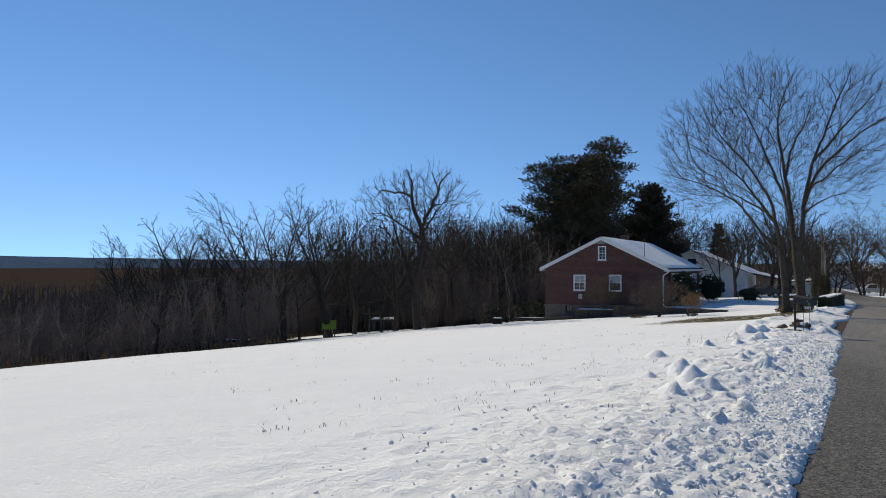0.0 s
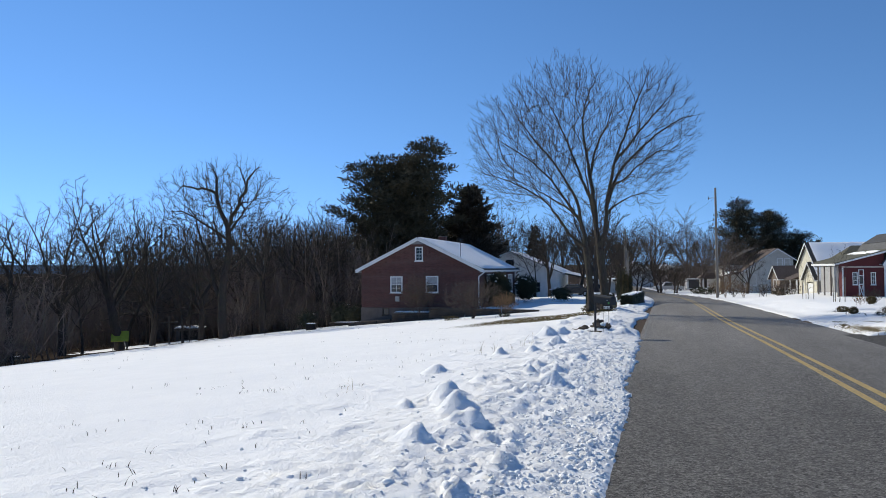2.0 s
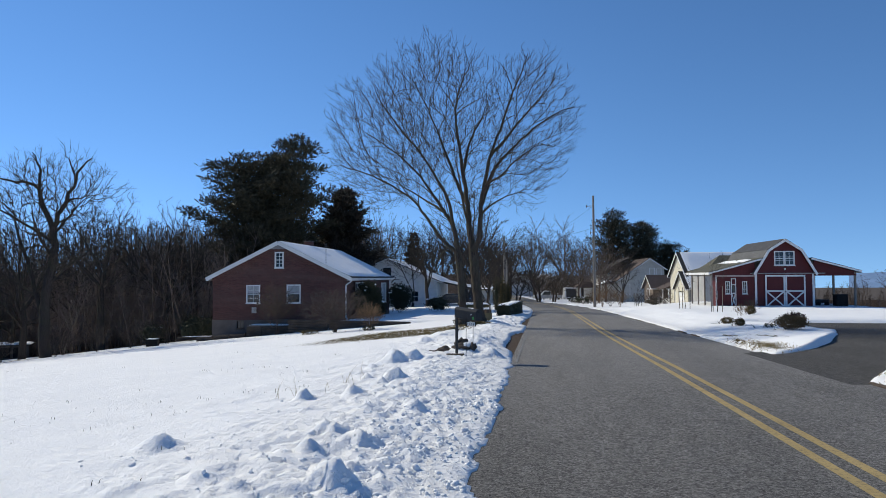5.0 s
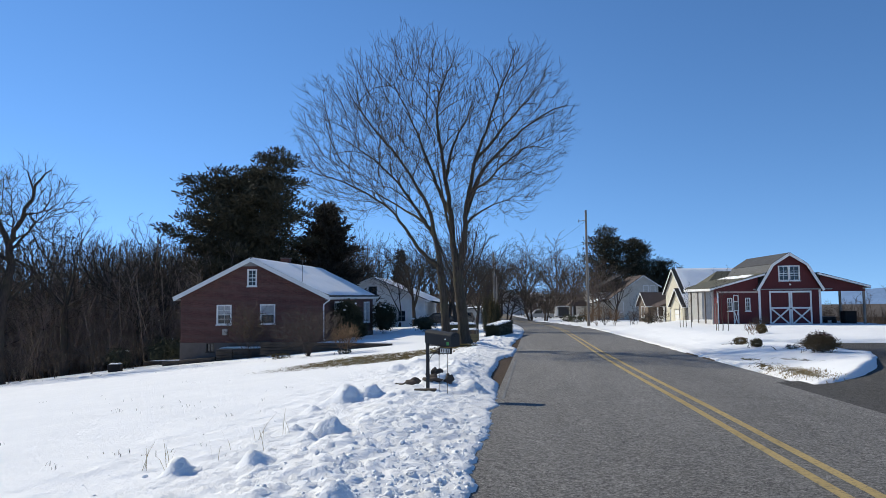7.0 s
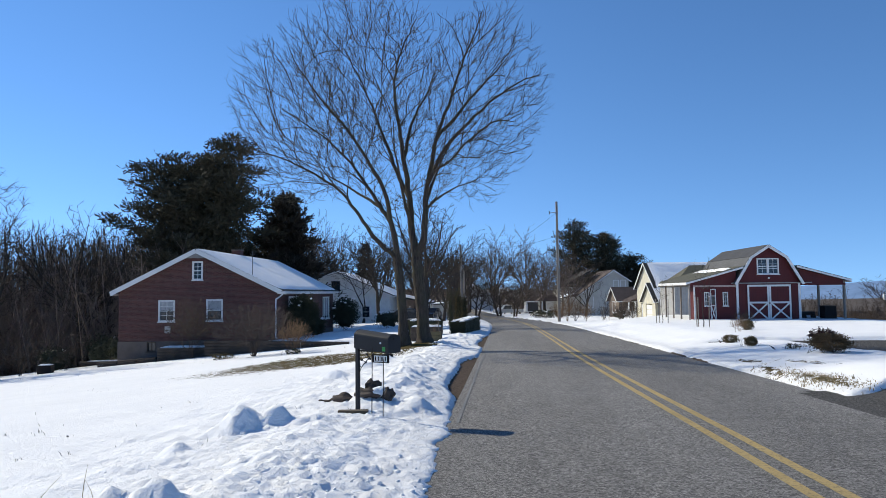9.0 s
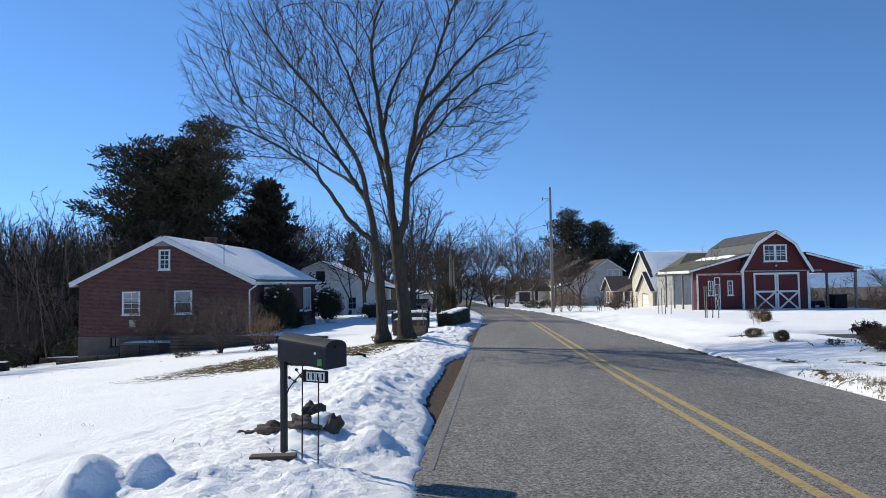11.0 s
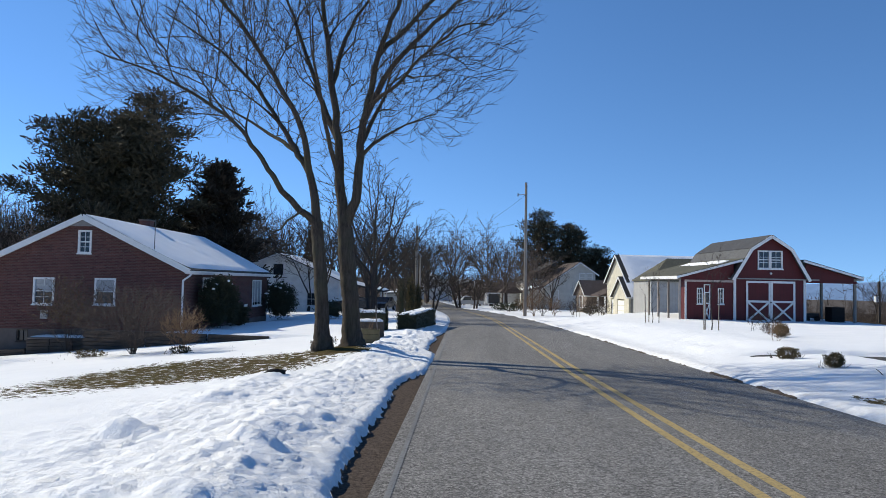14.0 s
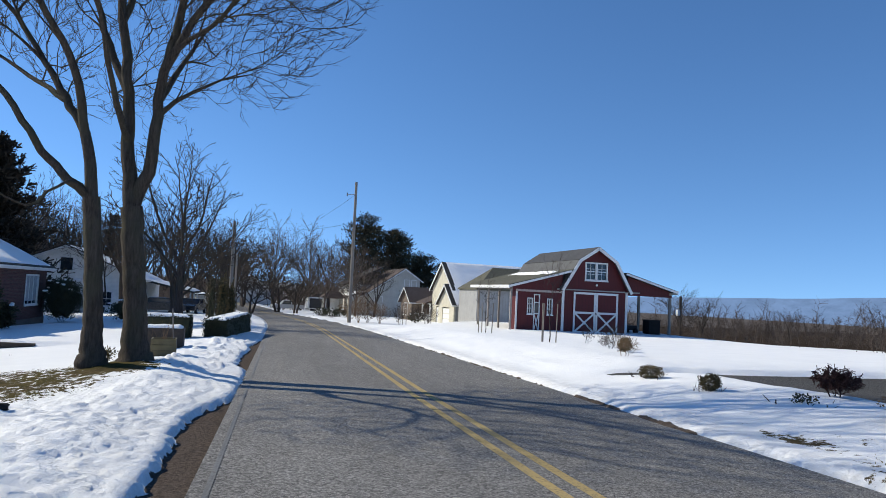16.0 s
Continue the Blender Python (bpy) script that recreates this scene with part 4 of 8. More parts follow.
bm = wall(bmesh.new(), 0, BW, 0, BP, BD - 0.14, BD)
for p_, q_ in (((0, BE), gl), (gl, (MID, BP)), ((MID, BP), gr), (gr, (BW, BE))):
    cut_above(bm, p_, q_)
part("back_wall", bm, GRAY_SIDING, barn)
# gambrel roof
fo = -0.32
out0 = (-0.15, BE - 0.14)
out1 = (BW + 0.11, BE - 0.14)
for p_, q_, mt in ((out0, gl, SHINGLE_GRAY), (gl, (MID, BP + 0.02), SHINGLE_SLATE), ((MID, BP + 0.02), gr, SHINGLE_SLATE), (gr, out1, SHINGLE_GRAY)):
    part("roof_slope", roof_slab(p_, q_, fo, BD + 0.2, 0.10), mt, barn)
for p_, q_ in ((out0, gl), (gl, (MID, BP)), ((MID, BP), gr), (gr, out1)):
    bm = bmesh.new()
    beam(bm, (p_[0], fo - 0.02, p_[1]), (q_[0], fo - 0.02, q_[1]), 0.035, 0.17)
    part("rake_board", bm, WHITE, barn, "white rake board")
part("corner_board", boxes((-0.02, 0.13, -0.03, 0.02, 0, BE - 0.02)), WHITE, barn)
part("corner_board", boxes((BW - 0.13, BW + 0.02, -0.03, 0.02, 0, BE - 0.02)), WHITE, barn)
part("door_rail", boxes((-0.35, BW + 0.75, -0.10, -0.03, BE - 0.08, BE - 0.01)), plain("rail_gray", (0.30, 0.29, 0.28, 1), 0.5), barn, "long gray sliding-door rail")
# two sliding leaves with cross bracing
for side, (a, b) in enumerate(((DL, (DL + DR) / 2), ((DL + DR) / 2, DR))):
    leaf = part("sliding_door", boxes((a + 0.01, b - 0.01, -0.055, -0.015, 0.03, DT)), RED, barn)
    t = 0.12
    part("frame_board", boxes((a + 0.01, a + t, -0.08, -0.055, 0.03, DT), (b - t, b - 0.01, -0.08, -0.055, 0.03, DT), (a + t, b - t, -0.08, -0.055, DT - t, DT), (a + t, b - t, -0.08, -0.055, 0.03, 0.03 + t), (a + t, b - t, -0.08, -0.055, 1.16, 1.16 + t)), WHITE, leaf)
    bm = bmesh.new()
    if side == 0:
        beam(bm, (a + t, -0.072, 0.12), (b - t, -0.072, 1.18), 0.03, 0.10, (0, 0, 1))
        beam(bm, (a + t, -0.069, 1.18), (b - t, -0.069, 0.12), 0.03, 0.10, (0, 0, 1))
    else:
        beam(bm, (a + t, -0.072, 1.18), (b - t, -0.072, 0.12), 0.03, 0.10, (0, 0, 1))
        beam(bm, (a + t, -0.069, 0.12), (b - t, -0.069, 1.18), 0.03, 0.10, (0, 0, 1))
    part("cross_brace", bm, WHITE, leaf)
    part("handle", boxes(((b if side == 0 else a) - 0.045, (b if side == 0 else a) + 0.045, -0.11, -0.08, 1.14, 1.22)), BLACK_METAL, leaf)
for k in (-0.355, 0.355):
    add_window(barn, ax((2.095 + k, 0.0, 3.10)), 0.725, 1.06, 2, 3, sash=True, trim=0.075)
part("yard_light", bmesh.ops.create_uvsphere(bm2 := bmesh.new(), u_segments=10, v_segments=6, radius=0.07, matrix=ax((2.1, -0.1, 2.84))) and bm2, WHITE, barn)
# left wing: red front with a door and two narrow windows, grey side
WX = -2.78
wing_holes = [(-2.08, -1.80, 1.02, 1.90), (-1.70, -1.36, 0.10, 2.14), (-0.89, -0.57, 1.02, 1.90)]
bm = wall(bmesh.new(), WX, -0.02, 0, 3.35, 0.04, 0.18, wing_holes)
cut_above(bm, (WX, 2.36), (0.6, 3.42))
part("wing_front", bm, RED, barn)
part("wing_side", boxes((WX - 0.01, WX + 0.13, 0.04, 1.05, 0, 2.40)), RED, barn)
part("wing_back", boxes((WX + 0.13, 0.0, 0.95, 1.05, 0, 2.50)), RED, barn)
part("wing_beam", boxes((WX - 0.05, -0.02, -0.02, 0.04, 2.28, 2.40)), plain("pale_beam", (0.45, 0.36, 0.32, 1), 0.7), barn, "pale weathered beam")
part("corner_board", boxes((WX - 0.03, WX + 0.07, 0.0, 0.038, 0, 2.28)), WHITE, barn)
for x in (-1.94, -0.73):
    add_window(barn, ax((x, 0.04, 1.02)), 0.34, 0.92, 2, 3, sash=False, trim=0.05)
dr = part("side_door", boxes((-1.66, -1.40, 0.06, 0.10, 0.10, 2.10)), RED_PLAIN, barn)
part("door_trim", boxes((-1.71, -1.66, 0.0, 0.08, 0.08, 2.15), (-1.40, -1.35, 0.0, 0.08, 0.08, 2.15), (-1.66, -1.40, 0.0, 0.08, 2.10, 2.15), (-1.66, -1.40, 0.02, 0.06, 1.02, 1.09), (-1.66, -1.40, 0.02, 0.06, 1.66, 1.71)), WHITE, dr)
part("door_glass", boxes((-1.64, -1.42, 0.045, 0.058, 1.12, 1.64)), GLASS, dr)
bm = bmesh.new()
beam(bm, (-1.65, 0.035, 0.14), (-1.41, 0.035, 1.0), 0.025, 0.05)
beam(bm, (-1.65, 0.040, 1.0), (-1.41, 0.040, 0.14), 0.025, 0.05)
part("door_brace", bm, WHITE, dr)
# lean-to roofs
LEN_L, LEN_R = 12.6, 7.6
lt0, lt1 = (-3.36, 2.53), (0.62, 3.62)
part("lean_to_roof", roof_slab(lt0, lt1, -0.35, LEN_L * 0.55, 0.10), SHINGLE_OLIVE, barn, "olive-gray shingled lean-to roof")
lt2 = (WX - 0.12, lt0[1] + (WX - 0.12 - lt0[0]) * (lt1[1] - lt0[1]) / (lt1[0] - lt0[0]))
part("lean_to_roof", roof_slab(lt2, lt1, LEN_L * 0.55 + 0.004, 8.5, 0.10), SHINGLE_OLIVE, barn)
bm = bmesh.new()
beam(bm, (lt0[0], -0.37, lt0[1] + 0.0), (lt1[0] - 0.25, -0.37, lt1[1] - 0.06), 0.035, 0.12)
part("rake_board", bm, WHITE, barn)
bm = wall(bmesh.new(), -3.1, 0.0, 2.3, 3.5, 0.0, 0.06)
cut_above(bm, (lt0[0], lt0[1] - 0.06), (lt1[0], lt1[1] - 0.06))
part("gable_panel", bm, RED, barn)
part("fascia", boxes((lt0[0] - 0.03, lt0[0] + 0.02, -0.37, LEN_L * 0.56, lt0[1] - 0.10, lt0[1] + 0.07)), WHITE, barn)
part("header", boxes((-3.16, -3.04, -0.05, LEN_L * 0.56, 2.38, 2.50)), POLE_WOOD, barn)
for k in range(4):
    y = 0.0 + k * 2.0
    part("porch_post", boxes((-3.15, -3.05, y - 0.05, y + 0.05, 0, 2.40)), POLE_WOOD if k % 2 else plain("post_pale", (0.34, 0.30, 0.27, 1), 0.8), barn)
part("snow_cover", snow_sheet((lt0[0] + 2.55, lt0[1] + 0.78), (lt1[0] - 0.75, lt1[1] - 0.06), 0.4, 7.2, 0.05, 10, 30, 13, 0.33), SNOW, barn, "thin melting roof snow")
rt0, rt1 = (BW - 0.24, 3.58), (BW + 3.12, 2.64)
part("lean_to_roof", roof_slab(rt0, rt1, -0.35, LEN_R, 0.09), SHINGLE_OLIVE, barn)
bm = bmesh.new()
beam(bm, (rt0[0] - 0.05, -0.37, rt0[1]), (rt1[0], -0.37, rt1[1]), 0.035, 0.12)
part("rake_board", bm, WHITE, barn)
bm = wall(bmesh.new(), BW, BW + 2.9, 2.42, 3.7, 0.0, 0.06)
cut_above(bm, (rt0[0], rt0[1] - 0.06), (rt1[0], rt1[1] - 0.06))
part("gable_panel", bm, RED, barn)
part("fascia", boxes((rt1[0] - 0.02, rt1[0] + 0.03, -0.37, LEN_R, rt1[1] - 0.12, rt1[1] + 0.11)), WHITE, barn)
for x, y in ((BW + 0.30, 7.2), (BW + 1.7, 7.2), (BW + 2.84, 0.03), (BW + 2.84, 3.6), (BW + 2.84, 7.2)):
    part("porch_post", boxes((x - 0.065, x + 0.065, y - 0.065, y + 0.065, -0.3, 2.62)), POLE_WOOD, barn)
part("header", boxes((BW, BW + 2.92, -0.04, 0.0, 2.34, 2.46)), RED_PLAIN, barn)
part("header", boxes((BW + 2.78, BW + 2.90, 0.0, LEN_R, 2.46, 2.60)), POLE_WOOD, barn)
part("floor_slab", boxes((-3.2, BW + 3.0, -0.1, LEN_R, -0.25, 0.0)), CONCRETE, barn)
# things under the lean-to
crate = thing("storage_crate", B0 @ pose(BW + 2.12, 0.8, 0.0, 0, 0, 4) @ Matrix.Scale(0.72, 4), "black storage crate under the barn lean-to", "crate")
part("crate_body", boxes((-0.55, 0.55, -0.45, 0.45, 0.16, 1.28), bevel=0.03), BLACK_PLASTIC, crate)
part("crate_lid", boxes((-0.58, 0.58, -0.48, 0.48, 1.28, 1.34), bevel=0.015), BLACK_PLASTIC, crate)
part("pallet", boxes((-0.6, 0.6, -0.5, 0.5, 0.0, 0.15)), TIMBER, crate)
cart = thing("garden_cart", B0 @ pose(BW + 0.95, 1.8, 0.0, 0, 0, 20), "dark low garden cart parked under the lean-to", "cart")
part("tray", boxes((-0.6, 0.6, -0.4, 0.4, 0.28, 0.55), bevel=0.03), BLACK_METAL, cart)
for sx in (-0.4, 0.4):
    for sy in (-0.43, 0.43):
        bm = bmesh.new()
        cyl(bm, (sx, sy - 0.04, 0.2), (sx, sy + 0.04, 0.2), 0.2, n=14)
        part("wheel", bm, TYRE, cart)


# ---- cream house: its gables face the road ----
Y0 = pose(16.98, 94.3, -2.63, 0, 0, -84.0)
cream = thing("cream_house", Y0, "cream-coloured house with stone-faced porch and snowy steep gables", "house")


def gable_block(parent, x0, x1, y0, y1, e, p, mat, side_mat, roof_mat, ov=0.3, holes=(), snow=0):
    """Walls and a gable roof; the gable stands at y0 and its ridge runs along y."""
    mx = (x0 + x1) / 2
    bm = wall(bmesh.new(), x0, x1, 0, p, y0, y0 + 0.2, holes)
    cut_above(bm, (x0, e), (mx, p))
    cut_above(bm, (mx, p), (x1, e))
    part("gable_wall", bm, mat, parent)
    bm = wall(bmesh.new(), x0, x1, 0, p, y1 - 0.2, y1)
    cut_above(bm, (x0, e), (mx, p))
    cut_above(bm, (mx, p), (x1, e))
    part("gable_wall", bm, side_mat, parent)
    part("side_wall", boxes((x0, x0 + 0.2, y0 + 0.2, y1 - 0.2, 0, e)), side_mat, parent)
    part("side_wall", boxes((x1 - 0.2, x1, y0 + 0.2, y1 - 0.2, 0, e)), side_mat, parent)
    s = (p - e) / (mx - x0)
    a, b, c = (x0 - ov, e - ov * s), (mx, p), (x1 + ov, e - ov * s)
    for k, (p_, q_) in enumerate(((a, b), (b, c))):
        part("roof_slope", roof_slab(p_, q_, y0 - ov, y1 + ov, 0.14), roof_mat, parent)
        bm = bmesh.new()
        beam(bm, (p_[0], y0 - ov - 0.02, p_[1]), (q_[0], y0 - ov - 0.02, q_[1]), 0.04, 0.15)
        part("rake_board", bm, WHITE, parent)
        if snow & (1 << k):
            n_ = Vector((-(q_[1] - p_[1]), 0, q_[0] - p_[0])).normalized() * 0.15
            part("snow_cover", snow_sheet((p_[0] + n_.x, p_[1] + n_.z), (q_[0] + n_.x, q_[1] + n_.z), y0 + 0.15, y1, 0.09, 12, 20, int(abs(x0) * 3) % 17 + k), SNOW, parent)
    part("gutter", boxes((a[0] - 0.08, a[0], y0 - ov, y1 + ov, a[1] - 0.02, a[1] + 0.10)), WHITE, parent)
    part("gutter", boxes((c[0], c[0] + 0.08, y0 - ov, y1 + ov, c[1] - 0.02, c[1] + 0.10)), WHITE, parent)


# local -x runs along the front away from the near corner, local -y faces the road
gable_block(cream, -4.0, 0.9, 0.0, 10.5, 2.7, 4.6, CREAM, GRAY_SIDING, SHINGLE_DARK, 0.3, [(-2.7, -0.5, 0, 2.3)], 2)
gable_block(cream, -8.1, -0.9, 0.6, 13.0, 4.2, 7.0, CREAM, GRAY_SIDING, SHINGLE_DARK, 0.3, [(-6.6, -4.4, 0, 2.3)], 2)
gable_block(cream, -16.8, -8.15, 3.0, 12.0, 2.7, 4.7, STONE_FACE, GRAY_SIDING, SHINGLE_BROWN, 0.4, [], 0)
gable_block(cream, -16.9, -12.2, -0.6, 4.0, 2.6, 4.2, STONE_FACE, STONE_FACE, SHINGLE_BROWN, 0.35, [], 0)
for k, fy_ in ((-2.7, 0.0), (-6.6, 0.6)):
    d_ = part("garage_door", boxes((k, k + 2.2, fy_ + 0.07, fy_ + 0.12, 0.02, 2.2)), plain("garage_cream", (0.70, 0.66, 0.54, 1), 0.6), cream)
    for i in range(4):
        part("door_panel", boxes((k + 0.06, k + 2.14, fy_ + 0.05, fy_ + 0.07, 0.06 + i * 0.54, 0.52 + i * 0.54), bevel=0.008), WHITE, d_)
bm = bmesh.new()
v_ = [bm.verts.new(c) for c in ((-8.15, -0.2, 2.55), (-12.15, -0.2, 2.55), (-12.15, 3.2, 4.0), (-8.15, 3.2, 4.0), (-8.15, -0.2, 2.42), (-12.15, -0.2, 2.42), (-12.15, 3.2, 3.8), (-8.15, 3.2, 3.8))]
for f_ in ((0, 1, 2, 3), (7, 6, 5, 4), (0, 4, 5, 1), (1, 5, 6, 2), (2, 6, 7, 3), (3, 7, 4, 0)):
    bm.faces.new([v_[i] for i in f_])
bmesh.ops.recalc_face_normals(bm, faces=bm.faces[:])
part("porch_roof", bm, SHINGLE_BROWN, cream, "brown shingled porch roof")
for x in (-6.8, -9.6, -12.4):
    part("porch_post", boxes((x - 0.08, x + 0.08, -0.1, 0.06, 0.3, 2.45)), WHITE, cream)
part("porch_floor", boxes((-12.6, -6.5, -0.2, 3.0, 0, 0.3)), CONCRETE, cream)
part("porch_back", boxes((-12.6, -6.5, 3.0, 3.2, 0.3, 3.8)), STONE_FACE, cream)
rail = part("porch_rail", boxes((-12.4, -6.8, -0.05, 0.0, 1.2, 1.27)), WHITE, cream)
part("porch_rail", boxes((-12.4, -6.8, -0.05, 0.0, 0.42, 0.48)), WHITE, cream)
for i in range(24):
    x = -12.35 + i * 0.235
    part("baluster", boxes((x - 0.02, x + 0.02, -0.045, -0.005, 0.48, 1.2)), WHITE, rail)
add_window(cream, ax((-14.6, -0.6, 0.9)), 1.6, 1.5, 2, 2)
add_window(cream, ax((0.0, 2.6, 1.0)) @ pose(0, 0, 0, 0, 0, 90), 0.9, 1.2, 2, 2)
part("side_door", boxes((0.0, 0.05, 1.0, 1.9, 0.05, 2.05)), WHITE, cream)

# gray side wing under an olive hipped roof, towards the barn
wing_walls = boxes((17.35, 25.6, 86.0, 86.2, -2.9, 1.56), (17.35, 17.55, 86.2, 92.6, -2.9, 1.56), (25.4, 25.6, 86.2, 92.6, -2.9, 1.56))
wing_walls.transform(Y0.inverted())
part("wing_wall", wing_walls, GRAY_SIDING, cream, "light gray metal siding")
bm = bmesh.new()
lo_ = [bm.verts.new(c) for c in ((17.22, 85.7, 1.56), (25.9, 85.7, 1.56), (25.9, 92.8, 1.56), (17.22, 92.8, 1.56))]
up_ = [bm.verts.new((v.co.x, v.co.y, 1.70)) for v in lo_]
r0_, r1_ = bm.verts.new((19.7, 89.2, 3.78)), bm.verts.new((23.4, 89.2, 3.78))
for f_ in (lo_[::-1], (up_[0], up_[1], r1_, r0_), (up_[1], up_[2], r1_), (up_[2], up_[3], r0_, r1_), (up_[3], up_[0], r0_)):
    bm.faces.new(f_)
for i in range(4):
    bm.faces.new((lo_[i], lo_[(i + 1) % 4], up_[(i + 1) % 4], up_[i]))
bm.transform(Y0.inverted())
part("wing_roof", bm, SHINGLE_OLIVE, cream, "olive-gray hipped roof")

# ---- pale gray house beyond ----
G0 = pose(12.9, 129.0, -2.75, 0, 0, 3.0)
grayh = thing("gray_house", G0, "pale gray clapboard house with a long brown-shingled roof slope", "house")
outl = [(0.0, 0.0), (0.0, 3.55), (5.2, 7.2), (7.6, 5.6), (7.6, 0.0)]
part("gable_wall", prism(bmesh.new(), outl, 0, 0.25), STONE_GRAY_SIDING, grayh)
part("side_wall", boxes((0, 0.25, 0.25, 12, 0, 3.55)), STONE_GRAY_SIDING, grayh)
part("side_wall", boxes((7.35, 7.6, 0.25, 12, 0, 5.6)), STONE_GRAY_SIDING, grayh)
for p_, q_, mt in (((-0.75, 3.02), (5.2, 7.2), SHINGLE_BROWN), ((5.2, 7.2), (8.05, 5.3), SHINGLE_BROWN)):
    part("roof_slope", roof_slab(p_, q_, -0.4, 12.3, 0.16), mt, grayh)
    bm = bmesh.new()
    beam(bm, (p_[0], -0.42, p_[1]), (q_[0], -0.42, q_[1]), 0.05, 0.17)
    part("rake_board", bm, WHITE, grayh)
part("roof_slope", roof_slab((-3.2, 4.3), (2.9, 7.4), 5.0, 16, 0.2), SHINGLE_DARK, grayh)
part("back_wing", boxes((-2.6, 4.0, 6.0, 15, 0, 4.6)), STONE_GRAY_SIDING, grayh)
part("porch_block", boxes((-2.9, -0.1, 1.0, 6.0, 0, 2.9)), STONE_GRAY_SIDING, grayh)
part("porch_roof", roof_slab((-3.3, 2.6), (0.0, 3.5), 0.6, 6.4, 0.12), SHINGLE_BROWN, grayh)
part("snow_cover", snow_sheet((-3.1, 2.9), (-0.9, 3.5), 0.7, 6.0, 0.14, 10, 14, 21), SNOW, grayh)
add_window(grayh, ax((1.35, 0.0, 1.25)), 1.25, 1.75, 2, 2)
add_window(grayh, ax((5.6, 0.0, 4.3)), 0.9, 1.35, 2, 2)
add_window(grayh, ax((6.7, 0.0, 4.3)), 0.9, 1.35, 2, 2)
part("chimney", boxes((2.2, 2.9, 7.0, 7.7, 6.8, 7.75)), CONCRETE, grayh)

# ---- white house behind the brick one ----
W0 = pose(-12.9, 95.0, -2.55, 0, 0, 2.0)
whiteh = thing("white_house", W0, "white clapboard house with a snowy gable roof", "house")
gable_block(whiteh, -12.8, 0.0, 0.0, 14.0, 3.55, 6.25, WHITE_SIDING, WHITE_SIDING, SHINGLE_DARK, 0.5, [(-6.95, -5.75, 4.0, 5.3), (-3.3, -2.3, 0.9, 2.3)], 2)
add_window(whiteh, ax((-6.35, 0.0, 4.0)), 1.2, 1.3, 1, 1, sash=False)
add_window(whiteh, ax((-2.8, 0.0, 0.9)), 1.0, 1.4, 2, 2)
part("carport_roof", roof_slab((0.2, 3.3), (4.6, 2.4), 3.0, 12.0, 0.16), SHINGLE_DARK, whiteh)
part("snow_cover", snow_sheet((0.3, 3.52), (4.5, 2.62), 3.1, 11.9, 0.10, 10, 14, 25), SNOW, whiteh)
for y in (3.3, 7.5, 11.7):
    part("carport_post", boxes((4.2, 4.34, y - 0.07, y + 0.07, -0.4, 2.45)), WHITE, whiteh)


# ---- trees and shrubs ----
class Wood:
    """Gathers tapered tubes into one mesh."""

    def __init__(self):
        self.v, self.f, self.m = [], [], []

    def tube(self, pts, rads, n, mat=0):
        b0 = len(self.v)
        up = Vector((0.13, 0.21, 1)).normalized()
        for i, p in enumerate(pts):
            d = (pts[min(i + 1, len(pts) - 1)] - pts[max(i - 1, 0)])
            d = d.normalized() if d.length > 1e-6 else up
            s = d.cross(Vector((0.91, -0.37, 0.11)))
            if s.length < 0.05:
                s = d.cross(Vector((0, 1, 0)))
            s.normalize()
            u = d.cross(s)
            for k in range(n):
                a = 2 * math.pi * k / n
                self.v.append(p + s * (math.cos(a) * rads[i]) + u * (math.sin(a) * rads[i]))
        for i in range(len(pts) - 1):
            for k in range(n):
                a, b = b0 + i * n + k, b0 + i * n + (k + 1) % n
                self.f.append((a, b, b + n, a + n))
                self.m.append(mat)

    def sliver(self, p, q, r, side, mat=0):
        """A thin twig: one tapering blade from p to q."""
        b0 = len(self.v)
        self.v += [p - side * r, p + side * r, q + side * (r * 0.45), q - side * (r * 0.45)]
        self.f.append((b0, b0 + 1, b0 + 2, b0 + 3))
        self.m.append(mat)

    def mesh(self, name, mats, smooth=True):
        me_ = bpy.data.meshes.new(name)
        me_.from_pydata([tuple(p) for p in self.v], [], self.f)
        for mt in mats:
            me_.materials.append(mt)
        if len(mats) > 1:
            me_.polygons.foreach_set("material_index", self.m)
        me_.polygons.foreach_set("use_smooth", [smooth] * len(me_.polygons))
        return me_


def wiggle(rnd, p, d, length, n, bend=0.12, lift=0.0):
    """Points of a branch that wanders from p along d."""
    pts = [p.copy()]
    d = d.normalized()
    for i in range(n):
        d = (d + Vector((rnd.gauss(0, bend), rnd.gauss(0, bend), rnd.gauss(0, bend) + lift))).normalized()
        pts.append(pts[-1] + d * (length / n))
    return pts, d


